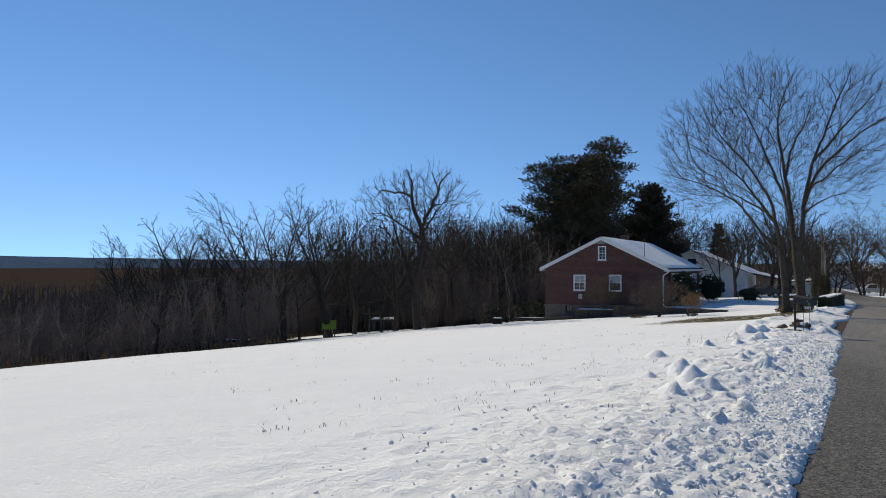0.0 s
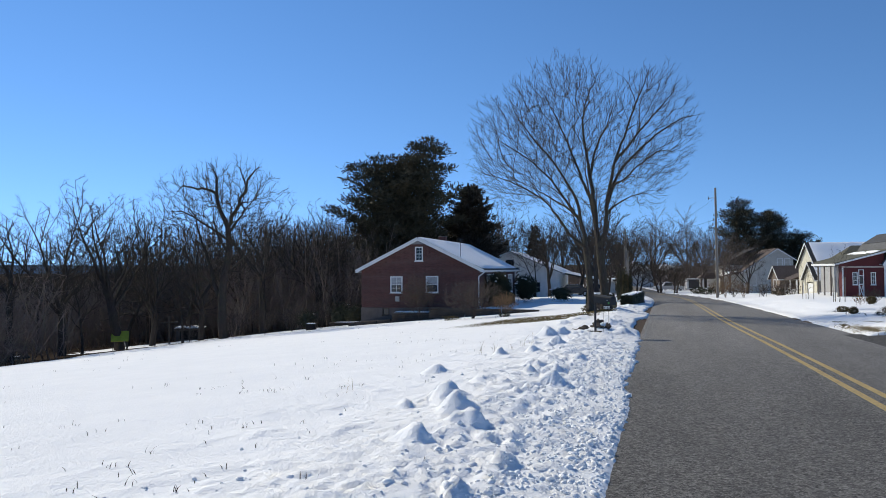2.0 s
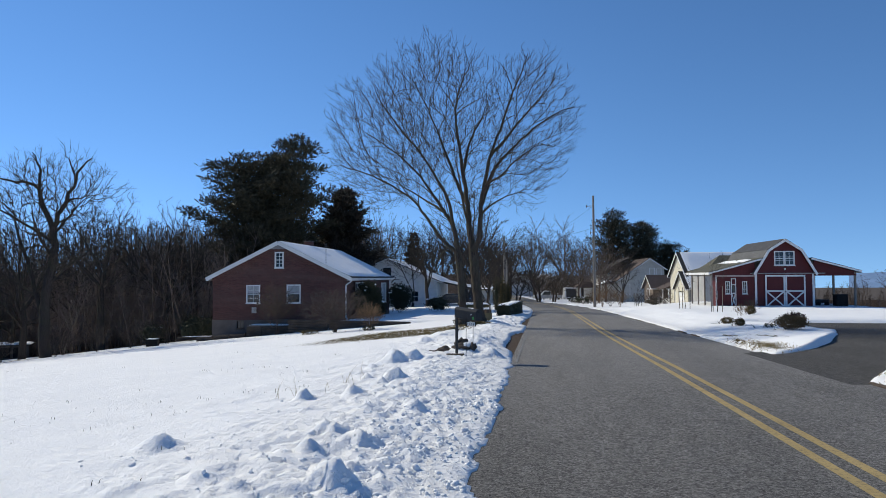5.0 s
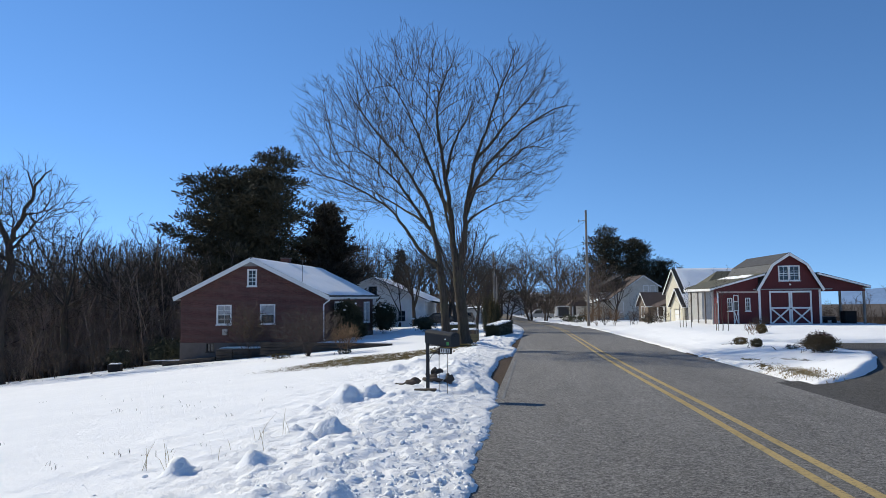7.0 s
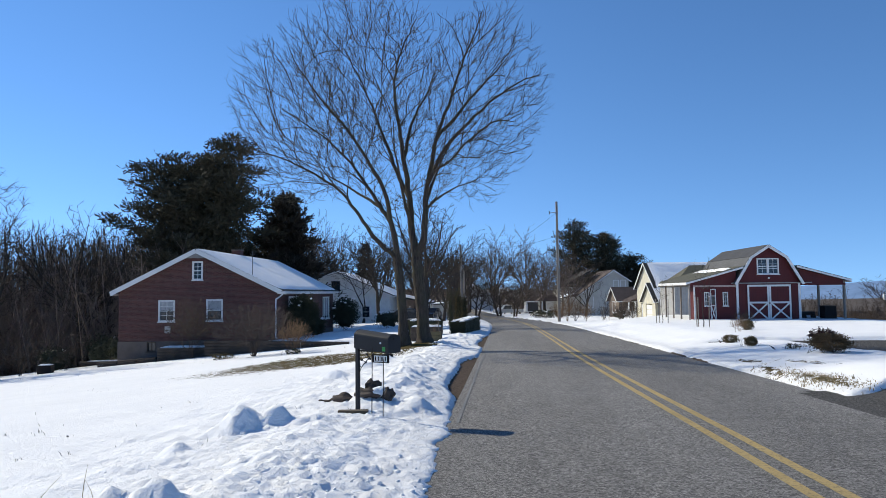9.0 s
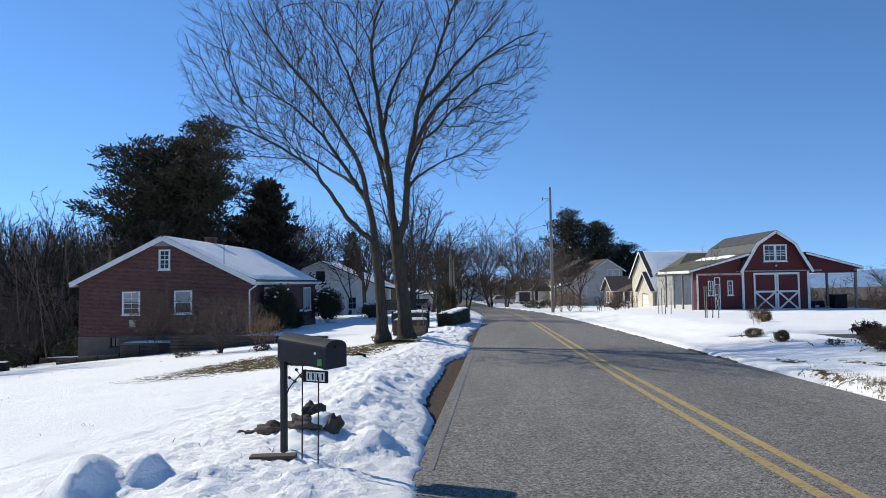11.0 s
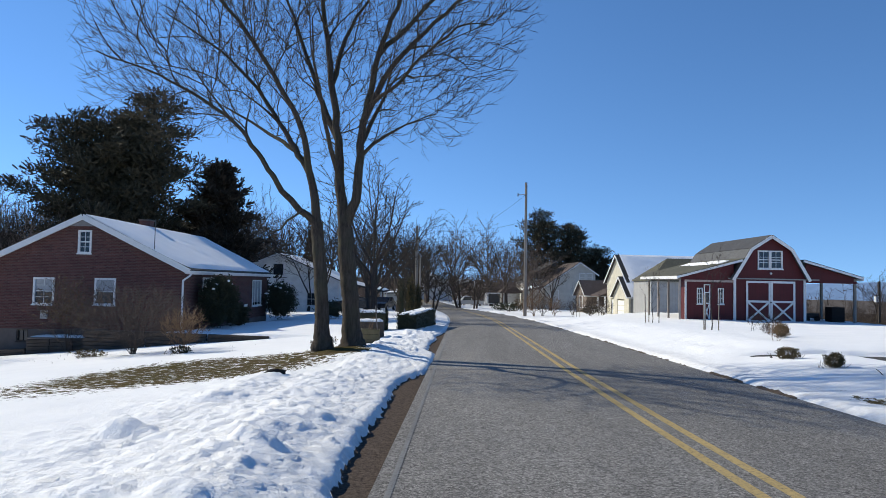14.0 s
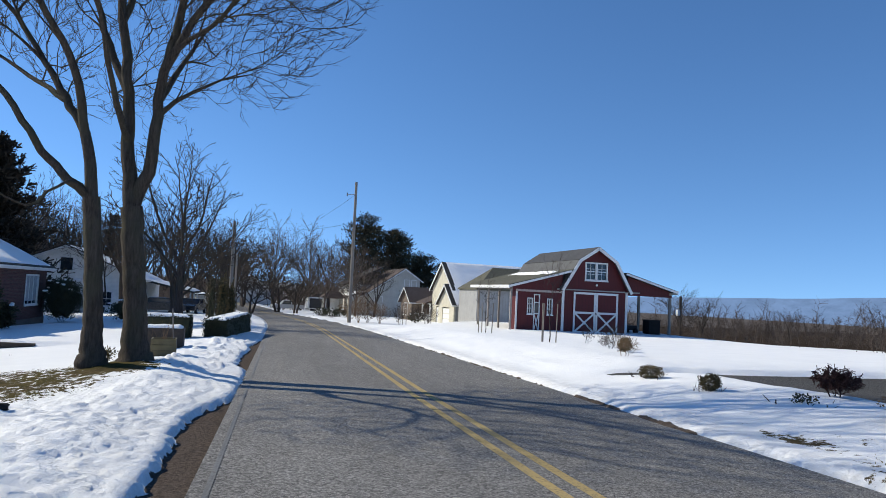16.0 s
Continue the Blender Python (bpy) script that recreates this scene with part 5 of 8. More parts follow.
def grow(w, rnd, pts, r0, r1, levels, dens, sides=(7, 5, 4, 3, 3), spread_=0.75, lift=0.02, shorten=0.5, level=0, start=0.2, twig_bend=0.16, rmin=0.0055):
    """A limb along pts and the branches that leave it."""
    n = len(pts) - 1
    rads = [r0 + (r1 - r0) * (i / n) ** 0.85 for i in range(n + 1)]
    w.tube(pts, rads, sides[min(level, len(sides) - 1)])
    if level >= levels:
        return
    length = sum((pts[i + 1] - pts[i]).length for i in range(n))
    count = max(2, int(length * dens[min(level, len(dens) - 1)]))
    for k in range(count):
        t = start + (1 - start) * (k + rnd.random()) / count
        t = min(t, 0.985)
        i = int(t * n)
        f_ = t * n - i
        p = pts[i].lerp(pts[i + 1], f_)
        d = (pts[i + 1] - pts[i]).normalized()
        side = Vector((rnd.gauss(0, 1), rnd.gauss(0, 1), rnd.gauss(0, 0.7)))
        side -= d * side.dot(d)
        side.normalize()
        sp = spread_ * rnd.uniform(0.7, 1.25)
        nd = (d * math.cos(sp) + side * math.sin(sp) + Vector((0, 0, lift))).normalized()
        ln = length * shorten * rnd.uniform(0.6, 1.15) * (1.08 - 0.38 * t)
        if ln < 0.12:
            ln = 0.12
        r = min(rads[i] * 0.62, 0.35 * r0 + 0.002)
        segs = 5 if level < 1 else (4 if level < 2 else 3)
        bp, _ = wiggle(rnd, p, nd, ln, segs, twig_bend * (0.6 + 0.3 * level), lift * 0.6)
        grow(w, rnd, bp, max(r, rmin), max(rmin * 0.55, r * 0.28), levels, dens, sides, spread_, lift, shorten, level + 1, 0.15, twig_bend, rmin)


def smooth_path(cs, rnd, jitter=0.04, sub=3):
    """A finer path through control points."""
    out = []
    c = [Vector(q) for q in cs]
    c = [c[0] * 2 - c[1]] + c + [c[-1] * 2 - c[-2]]
    for i in range(1, len(c) - 2):
        for k in range(sub):
            t = k / sub
            a, b, d, e = c[i - 1], c[i], c[i + 1], c[i + 2]
            p = 0.5 * ((2 * b) + (d - a) * t + (2 * a - 5 * b + 4 * d - e) * t * t + (3 * b - a - 3 * d + e) * t ** 3)
            out.append(p + Vector((rnd.gauss(0, jitter), rnd.gauss(0, jitter), rnd.gauss(0, jitter))) * (1 if i > 1 or k else 0))
    out.append(c[-2])
    return out


def rand_dir(rnd, zk=1.0):
    v = Vector((rnd.gauss(0, 1), rnd.gauss(0, 1), rnd.gauss(0, zk)))
    return v.normalized() if v.length > 1e-3 else Vector((1, 0, 0))


def in_crown(rnd, centre, semi, low, n, power=2.0, hollow=0.0):
    """Random places in a round crown, denser towards its outside; semi-heights differ above and below."""
    out = []
    while len(out) < n:
        d = rand_dir(rnd) * (rnd.random() ** (1 / power))
        if d.length < hollow and d.z < 0.2:
            continue
        lump = 1 + 0.10 * math.sin(5 * math.atan2(d.y, d.x) + 3 * d.z)
        out.append(Vector((centre[0] + d.x * semi[0] * lump, centre[1] + d.y * semi[1] * lump, centre[2] + d.z * (semi[2] if d.z > 0 else low) * lump)))
    return out


def in_lobes(rnd, lobes, n, power=2.2, grow_=1.0, hollow=0.35):
    """Random places in a crown of several rounded lobes, each a centre and three half-sizes."""
    weights = [q[1][0] * q[1][1] * q[1][2] for q in lobes]
    out = []
    while len(out) < n:
        c, h = rnd.choices(lobes, weights)[0]
        d = rand_dir(rnd) * (rnd.random() ** (1 / power))
        if d.length < hollow:
            continue
        lump = grow_ * (1 + 0.07 * math.sin(5 * math.atan2(d.y, d.x) + 4 * d.z))
        out.append(Vector((c[0] + d.x * h[0] * lump, c[1] + d.y * h[1] * lump, c[2] + d.z * h[2] * lump)))
    return out


def fill_crown(rnd, woods, nodes, targets, rmin, twigs=5.0, twig_len=0.5, gnarl=0.1, fine=True, droop=0.0, sides=3, outward=1.1):
    """Branches that reach from the limbs (nodes: place, direction, radius, limb) out to every target, with twigs."""
    cap = len(nodes) + 4 * len(targets)
    P, D, R, K = np.zeros((cap, 3)), np.zeros((cap, 3)), np.zeros(cap), np.zeros(cap, int)
    m = len(nodes)
    for i, (p, d, r, k) in enumerate(nodes):
        P[i], D[i], R[i], K[i] = p, d, r, k
    first = P[:m].copy()
    root = first[first[:, 2].argmin()] - np.array([0, 0, 0.3])
    targets = sorted(targets, key=lambda t: float(((first - np.array(t)) ** 2).sum(1).min()))
    for t in targets:
        v = np.array(t) - P[:m]
        dist = np.sqrt((v ** 2).sum(1)) + 1e-6
        out = np.array(t) - root
        out /= np.linalg.norm(out) + 1e-6
        cost = dist * (2.5 - 0.7 * (v * D[:m]).sum(1) / dist - outward * (v @ out) / dist)
        i = int(cost.argmin())
        ln = float(dist[i])
        if ln < min(0.18, rmin * 12):
            continue
        p, d0 = Vector(P[i]), Vector(D[i])
        st = (t - p).normalized()
        c = p + (d0 * 0.4 + st * 0.6).normalized() * (ln * 0.45)
        n = 4 if ln > 0.9 else 3
        pts = [p]
        for k in range(1, n + 1):
            f = k / n
            q = p * (1 - f) ** 2 + c * (2 * f * (1 - f)) + t * (f * f)
            q = q + Vector((rnd.gauss(0, gnarl), rnd.gauss(0, gnarl), rnd.gauss(0, gnarl) - droop * f * f)) * ln * 0.35
            pts.append(q)
        r0 = max(rmin * 0.8, min(R[i] * 0.7, rmin * (1 + 0.9 * ln)))
        r1 = rmin * 0.55
        rads = [r0 + (r1 - r0) * (k / n) for k in range(n + 1)]
        w = woods[K[i]]
        w.tube(pts, rads, sides)
        for k in range(1, n + 1):
            e = (pts[k] - pts[k - 1]).normalized()
            P[m], D[m], R[m], K[m] = pts[k], e, rads[k], K[i]
            m += 1
        for _ in range(int(twigs * (0.4 + ln) * rnd.uniform(0.7, 1.2))):
            f = rnd.uniform(0.25, 1.0) * n
            k = min(n - 1, int(f))
            q = pts[k].lerp(pts[k + 1], f - k)
            e = ((pts[k + 1] - pts[k]).normalized() * 0.95 + Vector(out) * 0.4 + rand_dir(rnd) * 0.52 + Vector((0, 0, 0.12 - 1.2 * droop))).normalized()
            tl = twig_len * rnd.uniform(0.4, 1.2)
            if fine:
                mid = q + e * (tl * 0.5)
                tip = mid + (e + rand_dir(rnd) * 0.18 + Vector((0, 0, 0.06))).normalized() * (tl * 0.5)
                w.tube([q, mid, tip], [rmin * 0.62, rmin * 0.5, rmin * 0.35], 3)
            else:
                w.sliver(q, q + e * tl, rmin * 0.6, e.cross(rand_dir(rnd)).normalized())
    return [(Vector(P[i]), Vector(D[i]), float(R[i]), int(K[i])) for i in range(m)]


# the tall vase-shaped tree by the road: two trunks, the second forked low
def vase_tree():
    rnd = random.Random(11)
    tree = thing("shade_tree", pose(-3.05, 39.0, gz(-3.05, 39.0) - 0.05), "tall bare multi-stemmed shade tree at the roadside", "tree")
    o = Vector((-3.05, 39.0, gz(-3.05, 39.0) - 0.05))

    def world(pts):
        return [Vector((x, y, z)) - o for x, y, z in pts]

    def flare(w, pts, r0, r1):
        n = len(pts) - 1
        rads = [r0 + (r1 - r0) * min(1, i / n) for i in range(n + 1)]
        base_z_ = 0.06
        rads = [r * (1 + 0.6 * math.exp(-max(0, p.z - base_z_) / 0.26)) for r, p in zip(rads, pts)]
        w.tube(pts, rads, 14)

    w = Wood()
    flare(w, smooth_path(world([(-3.34, 38.8, -0.95), (-3.36, 38.8, -0.70), (-3.38, 38.8, -0.4), (-3.42, 38.8, 0.4), (-3.47, 38.8, 1.2), (-3.6, 38.8, 2.55)]), rnd, 0.01, 6), 0.188, 0.155)
    a = new("trunk", w.mesh("trunk", [BARK]))
    a.parent = tree
    w = Wood()
    flare(w, smooth_path(world([(-2.66, 39.2, -0.98), (-2.67, 39.2, -0.70), (-2.70, 39.2, -0.4), (-2.76, 39.2, 0.5), (-2.84, 39.2, 1.3), (-2.96, 39.2, 2.44)]), rnd, 0.01, 6), 0.232, 0.205)
    a = new("trunk", w.mesh("trunk", [BARK]))
    a.parent = tree
    limbs = [
        ([(-3.6, 38.8, 2.5), (-4.12, 38.7, 2.95), (-4.53, 38.5, 3.45), (-5.02, 38.3, 4.2), (-5.51, 38.1, 4.87), (-6.59, 37.9, 5.57), (-7.43, 37.6, 5.97), (-8.62, 37.4, 6.38), (-9.78, 37.2, 6.75)], 0.105, 0.012),
        ([(-3.6, 38.8, 2.5), (-3.82, 38.9, 3.76), (-4.27, 39.1, 4.43), (-4.76, 39.4, 5.18), (-5.75, 39.8, 6.46), (-6.93, 40.2, 7.5), (-8.46, 40.8, 8.57)], 0.13, 0.012),
        ([(-3.82, 38.9, 3.7), (-4.02, 38.6, 4.91), (-4.43, 38.1, 5.75), (-5.08, 37.5, 6.85), (-5.92, 36.9, 7.88), (-6.7, 36.4, 9.1), (-7.2, 36.2, 10.2)], 0.10, 0.012),
        ([(-2.97, 39.2, 2.4), (-3.13, 39.3, 3.75), (-3.2, 39.3, 4.73), (-3.43, 39.4, 6.22), (-3.58, 39.5, 7.38), (-3.75, 39.4, 8.8), (-3.6, 39.6, 10.1), (-3.1, 39.7, 11.3), (-2.7, 39.7, 12.1)], 0.165, 0.012),
        ([(-3.2, 39.3, 4.7), (-3.76, 39.8, 5.81), (-4.25, 40.2, 7.07), (-4.71, 40.6, 8.26), (-5.3, 41.0, 9.6), (-6.0, 41.3, 11.0), (-6.5, 41.5, 12.0)], 0.105, 0.012),
        ([(-2.96, 39.2, 2.4), (-2.64, 39.1, 3.41), (-2.6, 39.0, 4.55), (-2.4, 38.9, 5.61), (-2.11, 38.7, 6.83), (-1.68, 38.5, 7.9), (-1.2, 38.3, 9.2), (-0.7, 38.2, 10.4), (-0.3, 38.1, 11.4)], 0.155, 0.012),
        ([(-2.52, 38.9, 5.1), (-1.79, 38.6, 6.41), (-0.96, 38.3, 7.21), (0.03, 38.0, 8.0), (1.0, 37.7, 8.5), (1.9, 37.4, 8.7)], 0.095, 0.012),
        ([(-2.11, 38.7, 6.8), (-1.36, 39.2, 7.8), (-0.53, 39.7, 8.9), (0.2, 40.1, 9.8), (0.7, 40.4, 10.4)], 0.085, 0.012),
        ([(-3.43, 39.4, 6.2), (-3.2, 39.9, 7.6), (-2.6, 40.4, 9.0), (-2.2, 40.8, 10.4), (-1.9, 41.0, 11.6)], 0.085, 0.012),
        ([(-3.6, 38.8, 2.55), (-3.96, 38.5, 2.75), (-4.5, 38.2, 2.25), (-5.11, 37.9, 2.65), (-5.7, 37.6, 3.5), (-6.6, 37.3, 4.3)], 0.045, 0.01),
        ([(-2.4, 38.9, 5.5), (-1.6, 38.2, 5.9), (-0.8, 37.5, 6.5), (0.1, 36.9, 6.9), (1.2, 36.3, 6.6)], 0.06, 0.01),
        ([(-4.27, 39.1, 4.4), (-5.2, 39.9, 5.0), (-6.3, 40.6, 5.7), (-7.5, 41.3, 6.3), (-8.6, 41.8, 6.6)], 0.07, 0.01),
        ([(-3.13, 39.3, 3.7), (-3.3, 38.0, 5.0), (-3.4, 36.9, 6.5), (-3.2, 36.0, 8.2), (-3.0, 35.4, 9.9)], 0.085, 0.01),
        ([(-2.6, 39.0, 4.5), (-2.2, 40.2, 6.0), (-1.7, 41.4, 7.6), (-1.4, 42.4, 9.2)], 0.085, 0.01),
    ]
    lobes = [(Vector(c) - o, h) for c, h in (((-4.55, 39.2, 9.2), (3.15, 4.0, 3.4)), ((-6.8, 38.7, 7.8), (2.9, 3.4, 3.3)), ((-0.35, 38.4, 8.4), (2.35, 3.0, 3.2)), ((-7.2, 38.4, 6.0), (2.3, 2.4, 1.7)), ((-0.8, 37.8, 6.1), (1.6, 2.2, 1.9)), ((-3.6, 40.4, 6.4), (2.4, 2.4, 2.2)))]

    def depth(p):
        return min(math.sqrt(sum(((p[k] - c[k]) / h[k]) ** 2 for k in range(3))) for c, h in lobes)

    woods, nodes = [], []
    for j, (pts, r0, r1) in enumerate(limbs):
        r0 *= 0.92
        path = smooth_path(world(pts), rnd, 0.014, 4)
        keep = [path[0]]
        for i, q in enumerate(path[1:]):
            if i > len(path) * 0.5 and depth(q) > 0.90:
                break
            keep.append(q)
        n = len(keep) - 1
        rads = [r0 + (0.014 - r0) * (i / n) ** 0.85 for i in range(n + 1)]
        w = Wood()
        w.tube(keep, rads, 8)
        woods.append(w)
        for i in range(2, n + 1):
            if i > n * 0.18:
                nodes.append((keep[i], (keep[i] - keep[i - 1]).normalized(), rads[i], j))
    nodes = fill_crown(rnd, woods, nodes, in_lobes(rnd, lobes, 230, 1.7, 0.88, 0.25), 0.021, 0.0, 0.4, 0.022, sides=5, outward=1.15)
    nodes = fill_crown(rnd, woods, nodes, in_lobes(rnd, lobes, 1300, 2.0, 0.96), 0.0115, 0.5, 0.45, 0.025, outward=1.15)
    fill_crown(rnd, woods, nodes, in_lobes(rnd, lobes, 5600, 2.4, 1.0, 0.4), 0.0072, 4.0, 0.33, 0.03, outward=1.1)
    for w in woods:
        a = new("limb", w.mesh("limb", [BARK]))
        a.parent = tree
    return tree


vase_tree()


def bare_tree_mesh(seed, height, width, targets=130, trunk_r=0.2, low=0.3, rmin=0.02, twigs=3.0, limbs=6, gnarl=0.14, stems=1, twig_len=0.6, flat=1.0):
    """A leafless tree with a round crown of that height and width, standing at the origin."""
    rnd = random.Random(seed)
    w = Wood()
    nodes = []
    for s in range(stems):
        lean = Vector((rnd.gauss(0, 0.08), rnd.gauss(0, 0.08), 1)) if stems == 1 else Vector((rnd.gauss(0, 0.3), rnd.gauss(0, 0.3), 1))
        tp, d = wiggle(rnd, Vector((rnd.gauss(0, 0.15) * (stems > 1), rnd.gauss(0, 0.15) * (stems > 1), -0.3)), lean, height * 0.72, 9, gnarl * 0.5, 0.05)
        n = len(tp) - 1
        rads = [trunk_r * (1.25 if i == 0 else 1.0) * (1 - 0.85 * i / n) for i in range(n + 1)]
        w.tube(tp, rads, 6)
        nodes += [(tp[i], (tp[i] - tp[i - 1]).normalized(), rads[i], 0) for i in range(1, n + 1) if i / n > low]
        for k in range(limbs):
            t = low + (0.9 - low) * (k + rnd.random() * 0.8) / limbs
            i = min(int(t * n), n - 1)
            p = tp[i].lerp(tp[i + 1], t * n - i)
            az = k * 2.4 + rnd.uniform(-0.5, 0.5)
            el = rnd.uniform(0.4, 0.85) + 0.3 * t
            dd = Vector((math.cos(az) * math.cos(el), math.sin(az) * math.cos(el), math.sin(el)))
            bp, _ = wiggle(rnd, p, dd, width * (0.55 - 0.22 * t) * rnd.uniform(0.8, 1.2), 6, gnarl, 0.04)
            r0 = max(rmin, rads[i] * 0.55)
            br = [r0 + (rmin - r0) * q / 6 for q in range(7)]
            w.tube(bp, br, 4)
            nodes += [(bp[q], (bp[q] - bp[q - 1]).normalized(), br[q], 0) for q in range(1, 7)]
    top = tp[-1]
    zc = height * (low + 1.0) / 2 * 0.98
    at_, half, down = (top.x * 0.6, top.y * 0.6, zc), (width / 2, width / 2, height - zc), (zc - height * low) * flat
    nodes = fill_crown(rnd, [w], nodes, in_crown(rnd, at_, [q * 0.85 for q in half], down * 0.8, targets // 6, 1.8), rmin * 1.9, 0.0, twig_len, gnarl * 0.7, False)
    fill_crown(rnd, [w], nodes, in_crown(rnd, at_, half, down, targets, 2.4), rmin, twigs, twig_len, gnarl * 0.7, False)
    return w


def spreading_tree_mesh(seed, height, limbs=6, trunk_r=0.24, fork=0.34, dens=(1.25, 1.7, 2.0), rmin=0.017, tilt=0.62, bend=0.10):
    """A leafless tree that forks into rising limbs, with branches on branches out to the twigs."""
    rnd_ = random.Random(seed)
    w_ = Wood()
    tp, _ = wiggle(rnd_, Vector((0, 0, -0.3)), Vector((rnd_.gauss(0, 0.06), rnd_.gauss(0, 0.06), 1)), height * fork + 0.3, 5, 0.05, 0.05)
    w_.tube(tp, [trunk_r * (1.25 - 0.09 * i) for i in range(6)], 7)
    for k in range(limbs):
        az = k * 2.4 + rnd_.uniform(-0.4, 0.4)
        t = tilt * rnd_.uniform(0.3, 1.15) if k else 0.08
        d = Vector((math.cos(az) * math.sin(t), math.sin(az) * math.sin(t), math.cos(t)))
        p_ = tp[rnd_.choice((3, 4, 5, 5))]
        ln = height * (1 - fork) * rnd_.uniform(0.72, 1.0)
        bp, _ = wiggle(rnd_, p_, d, ln, 7, bend, 0.03)
        grow(w_, rnd_, bp, trunk_r * rnd_.uniform(0.42, 0.6), rmin, 3, dens, (5, 4, 3, 3), 0.72, 0.05, 0.44, 0, 0.22, 0.13, rmin)
    return w_


def wood_to_tree(name, w, mat, m, label, group=""):
    """A tree thing with trunk and crown as one bare frame."""
    me_ = w.mesh(name, [mat]) if isinstance(w, Wood) else w
    t = new(name, me_)
    t.matrix_world = m
    return tagged(t, label, "tree", group)


# the gnarled old tree at the edge of the field
gn = thing("gnarled_tree", pose(-34.3, 52.6, gz(-34.3, 52.6) - 0.1), "large gnarled bare tree with drooping twigs at the field edge", "tree")
rnd = random.Random(5)
o = Vector((-34.3, 52.6, gz(-34.3, 52.6)))
w = Wood()
tr = smooth_path([(0, 0, -0.4), (0.05, 0, 0.5), (-0.1, 0, 2.6), (0.1, 0.1, 5.4), (0.45, 0.2, 8.0), (0.3, 0.2, 9.4)], rnd, 0.04, 3)
w.tube(tr, [0.42 * (1.35 if i == 0 else 1) * (1 - 0.5 * i / (len(tr) - 1)) for i in range(len(tr))], 10)
a = new("trunk", w.mesh("trunk", [BARK_DARK]))
a.parent = gn
gwoods, gnodes = [], []
for pts, r0 in (([(0.3, 0.2, 9.2), (-0.4, 0, 10.9), (-0.6, 0, 12.2), (-0.9, 0.2, 13.6), (-1.4, 0.2, 14.6)], 0.28), ([(0.35, 0.2, 9.3), (1.3, -0.2, 10.4), (2.3, -0.4, 12.0), (2.9, -0.5, 13.3), (3.8, -0.6, 13.9)], 0.26),
                ([(-0.5, 0, 11.8), (-1.8, 0.3, 12.5), (-3.2, 0.5, 12.6), (-4.3, 0.6, 12.9), (-5.0, 0.6, 12.3)], 0.18), ([(0.4, 0, 8.2), (-1.2, -0.4, 9.4), (-2.8, -0.8, 10.3), (-4.4, -1.0, 10.6)], 0.16),
                ([(-0.1, 0, 2.4), (-0.9, 0.4, 4.4), (-1.9, 0.8, 6.4), (-2.9, 1.0, 8.4), (-3.6, 1.2, 10.2), (-4.6, 1.2, 11.2)], 0.26), ([(0.1, 0.1, 5.2), (1.4, 0.6, 6.6), (2.6, 1.0, 7.6), (4.0, 1.3, 8.2)], 0.16),
                ([(2.4, -0.4, 12.1), (1.6, 0.4, 13.3), (1.0, 0.8, 14.2)], 0.12), ([(0.4, 0.2, 8.8), (0.6, 1.6, 10.3), (1.0, 2.8, 11.6)], 0.15), ([(0.2, 0.1, 7.4), (0.4, -1.4, 8.8), (0.9, -2.6, 10.2)], 0.15)):
    w = Wood()
    r0 *= 0.72
    path = smooth_path(pts, rnd, 0.05, 3)
    n = len(path) - 1
    rads = [r0 + (0.03 - r0) * (i / n) for i in range(n + 1)]
    w.tube(path, rads, 7)
    gnodes += [(path[i], (path[i] - path[i - 1]).normalized(), rads[i], len(gwoods)) for i in range(1, n + 1)]
    gwoods.append(w)
gnodes = fill_crown(rnd, gwoods, gnodes, in_crown(rnd, (-0.3, 0.2, 10.2), (5.6, 4.6, 4.6), 4.6, 130, 2.0, 0.3), 0.042, 0.0, 0.75, 0.12, False, 0.0, 4)
gnodes = fill_crown(rnd, gwoods, gnodes, in_crown(rnd, (-0.3, 0.2, 10.2), (6.0, 5.0, 4.9), 5.4, 300, 2.2, 0.3), 0.027, 1.0, 0.75, 0.15, False, 0.1)
fill_crown(rnd, gwoods, gnodes, in_crown(rnd, (-0.3, 0.2, 10.2), (6.2, 5.2, 4.9), 6.2, 1500, 2.4, 0.3), 0.016, 4.5, 0.55, 0.17, False, 0.2)
for w in gwoods:
    a = new("limb", w.mesh("limb", [BARK_DARK]))
    a.parent = gn

# woodland: several shapes of bare tree, each standing tree an object
forms = []
for k in range(7):
    h = (15, 17, 13, 16, 12, 18, 14)[k]
    forms.append(bare_tree_mesh(100 + k, h, h * (0.72, 0.60, 0.80, 0.58, 0.82, 0.54, 0.74)[k], 150, 0.23 + 0.03 * (k % 3), (0.32, 0.42, 0.25, 0.45, 0.2, 0.45, 0.3)[k], 0.024, 3.6, 8, 0.20, 1, 0.6).mesh("bare_tree", [BARK_DARK]))
sky_forms = [spreading_tree_mesh(180 + k, 14.0, (6, 5, 7, 6)[k], 0.25, (0.36, 0.42, 0.30, 0.38)[k]).mesh("bare_tree", [BARK_DARK]) for k in range(4)]
far_forms = [spreading_tree_mesh(150 + k, 12.0, (7, 6, 8)[k], 0.20, (0.30, 0.24, 0.34)[k], (1.3, 1.8, 2.1), 0.018).mesh("bare_tree", [BARK_DARK]) for k in range(3)]
rnd = random.Random(21)
spots = []
for _ in range(900):
    x, y = rnd.uniform(-78, -36.5), rnd.uniform(14, 120)
    lim = -37.5 - 0.10 * max(0, y - 54) if y < 62 else -27.5
    if y > 62 and x > -27:
        continue
    if x > lim:
        continue
    if all((x - a) ** 2 + (y - b) ** 2 > 14 for a, b, *_ in spots):
        spots.append((x, y))
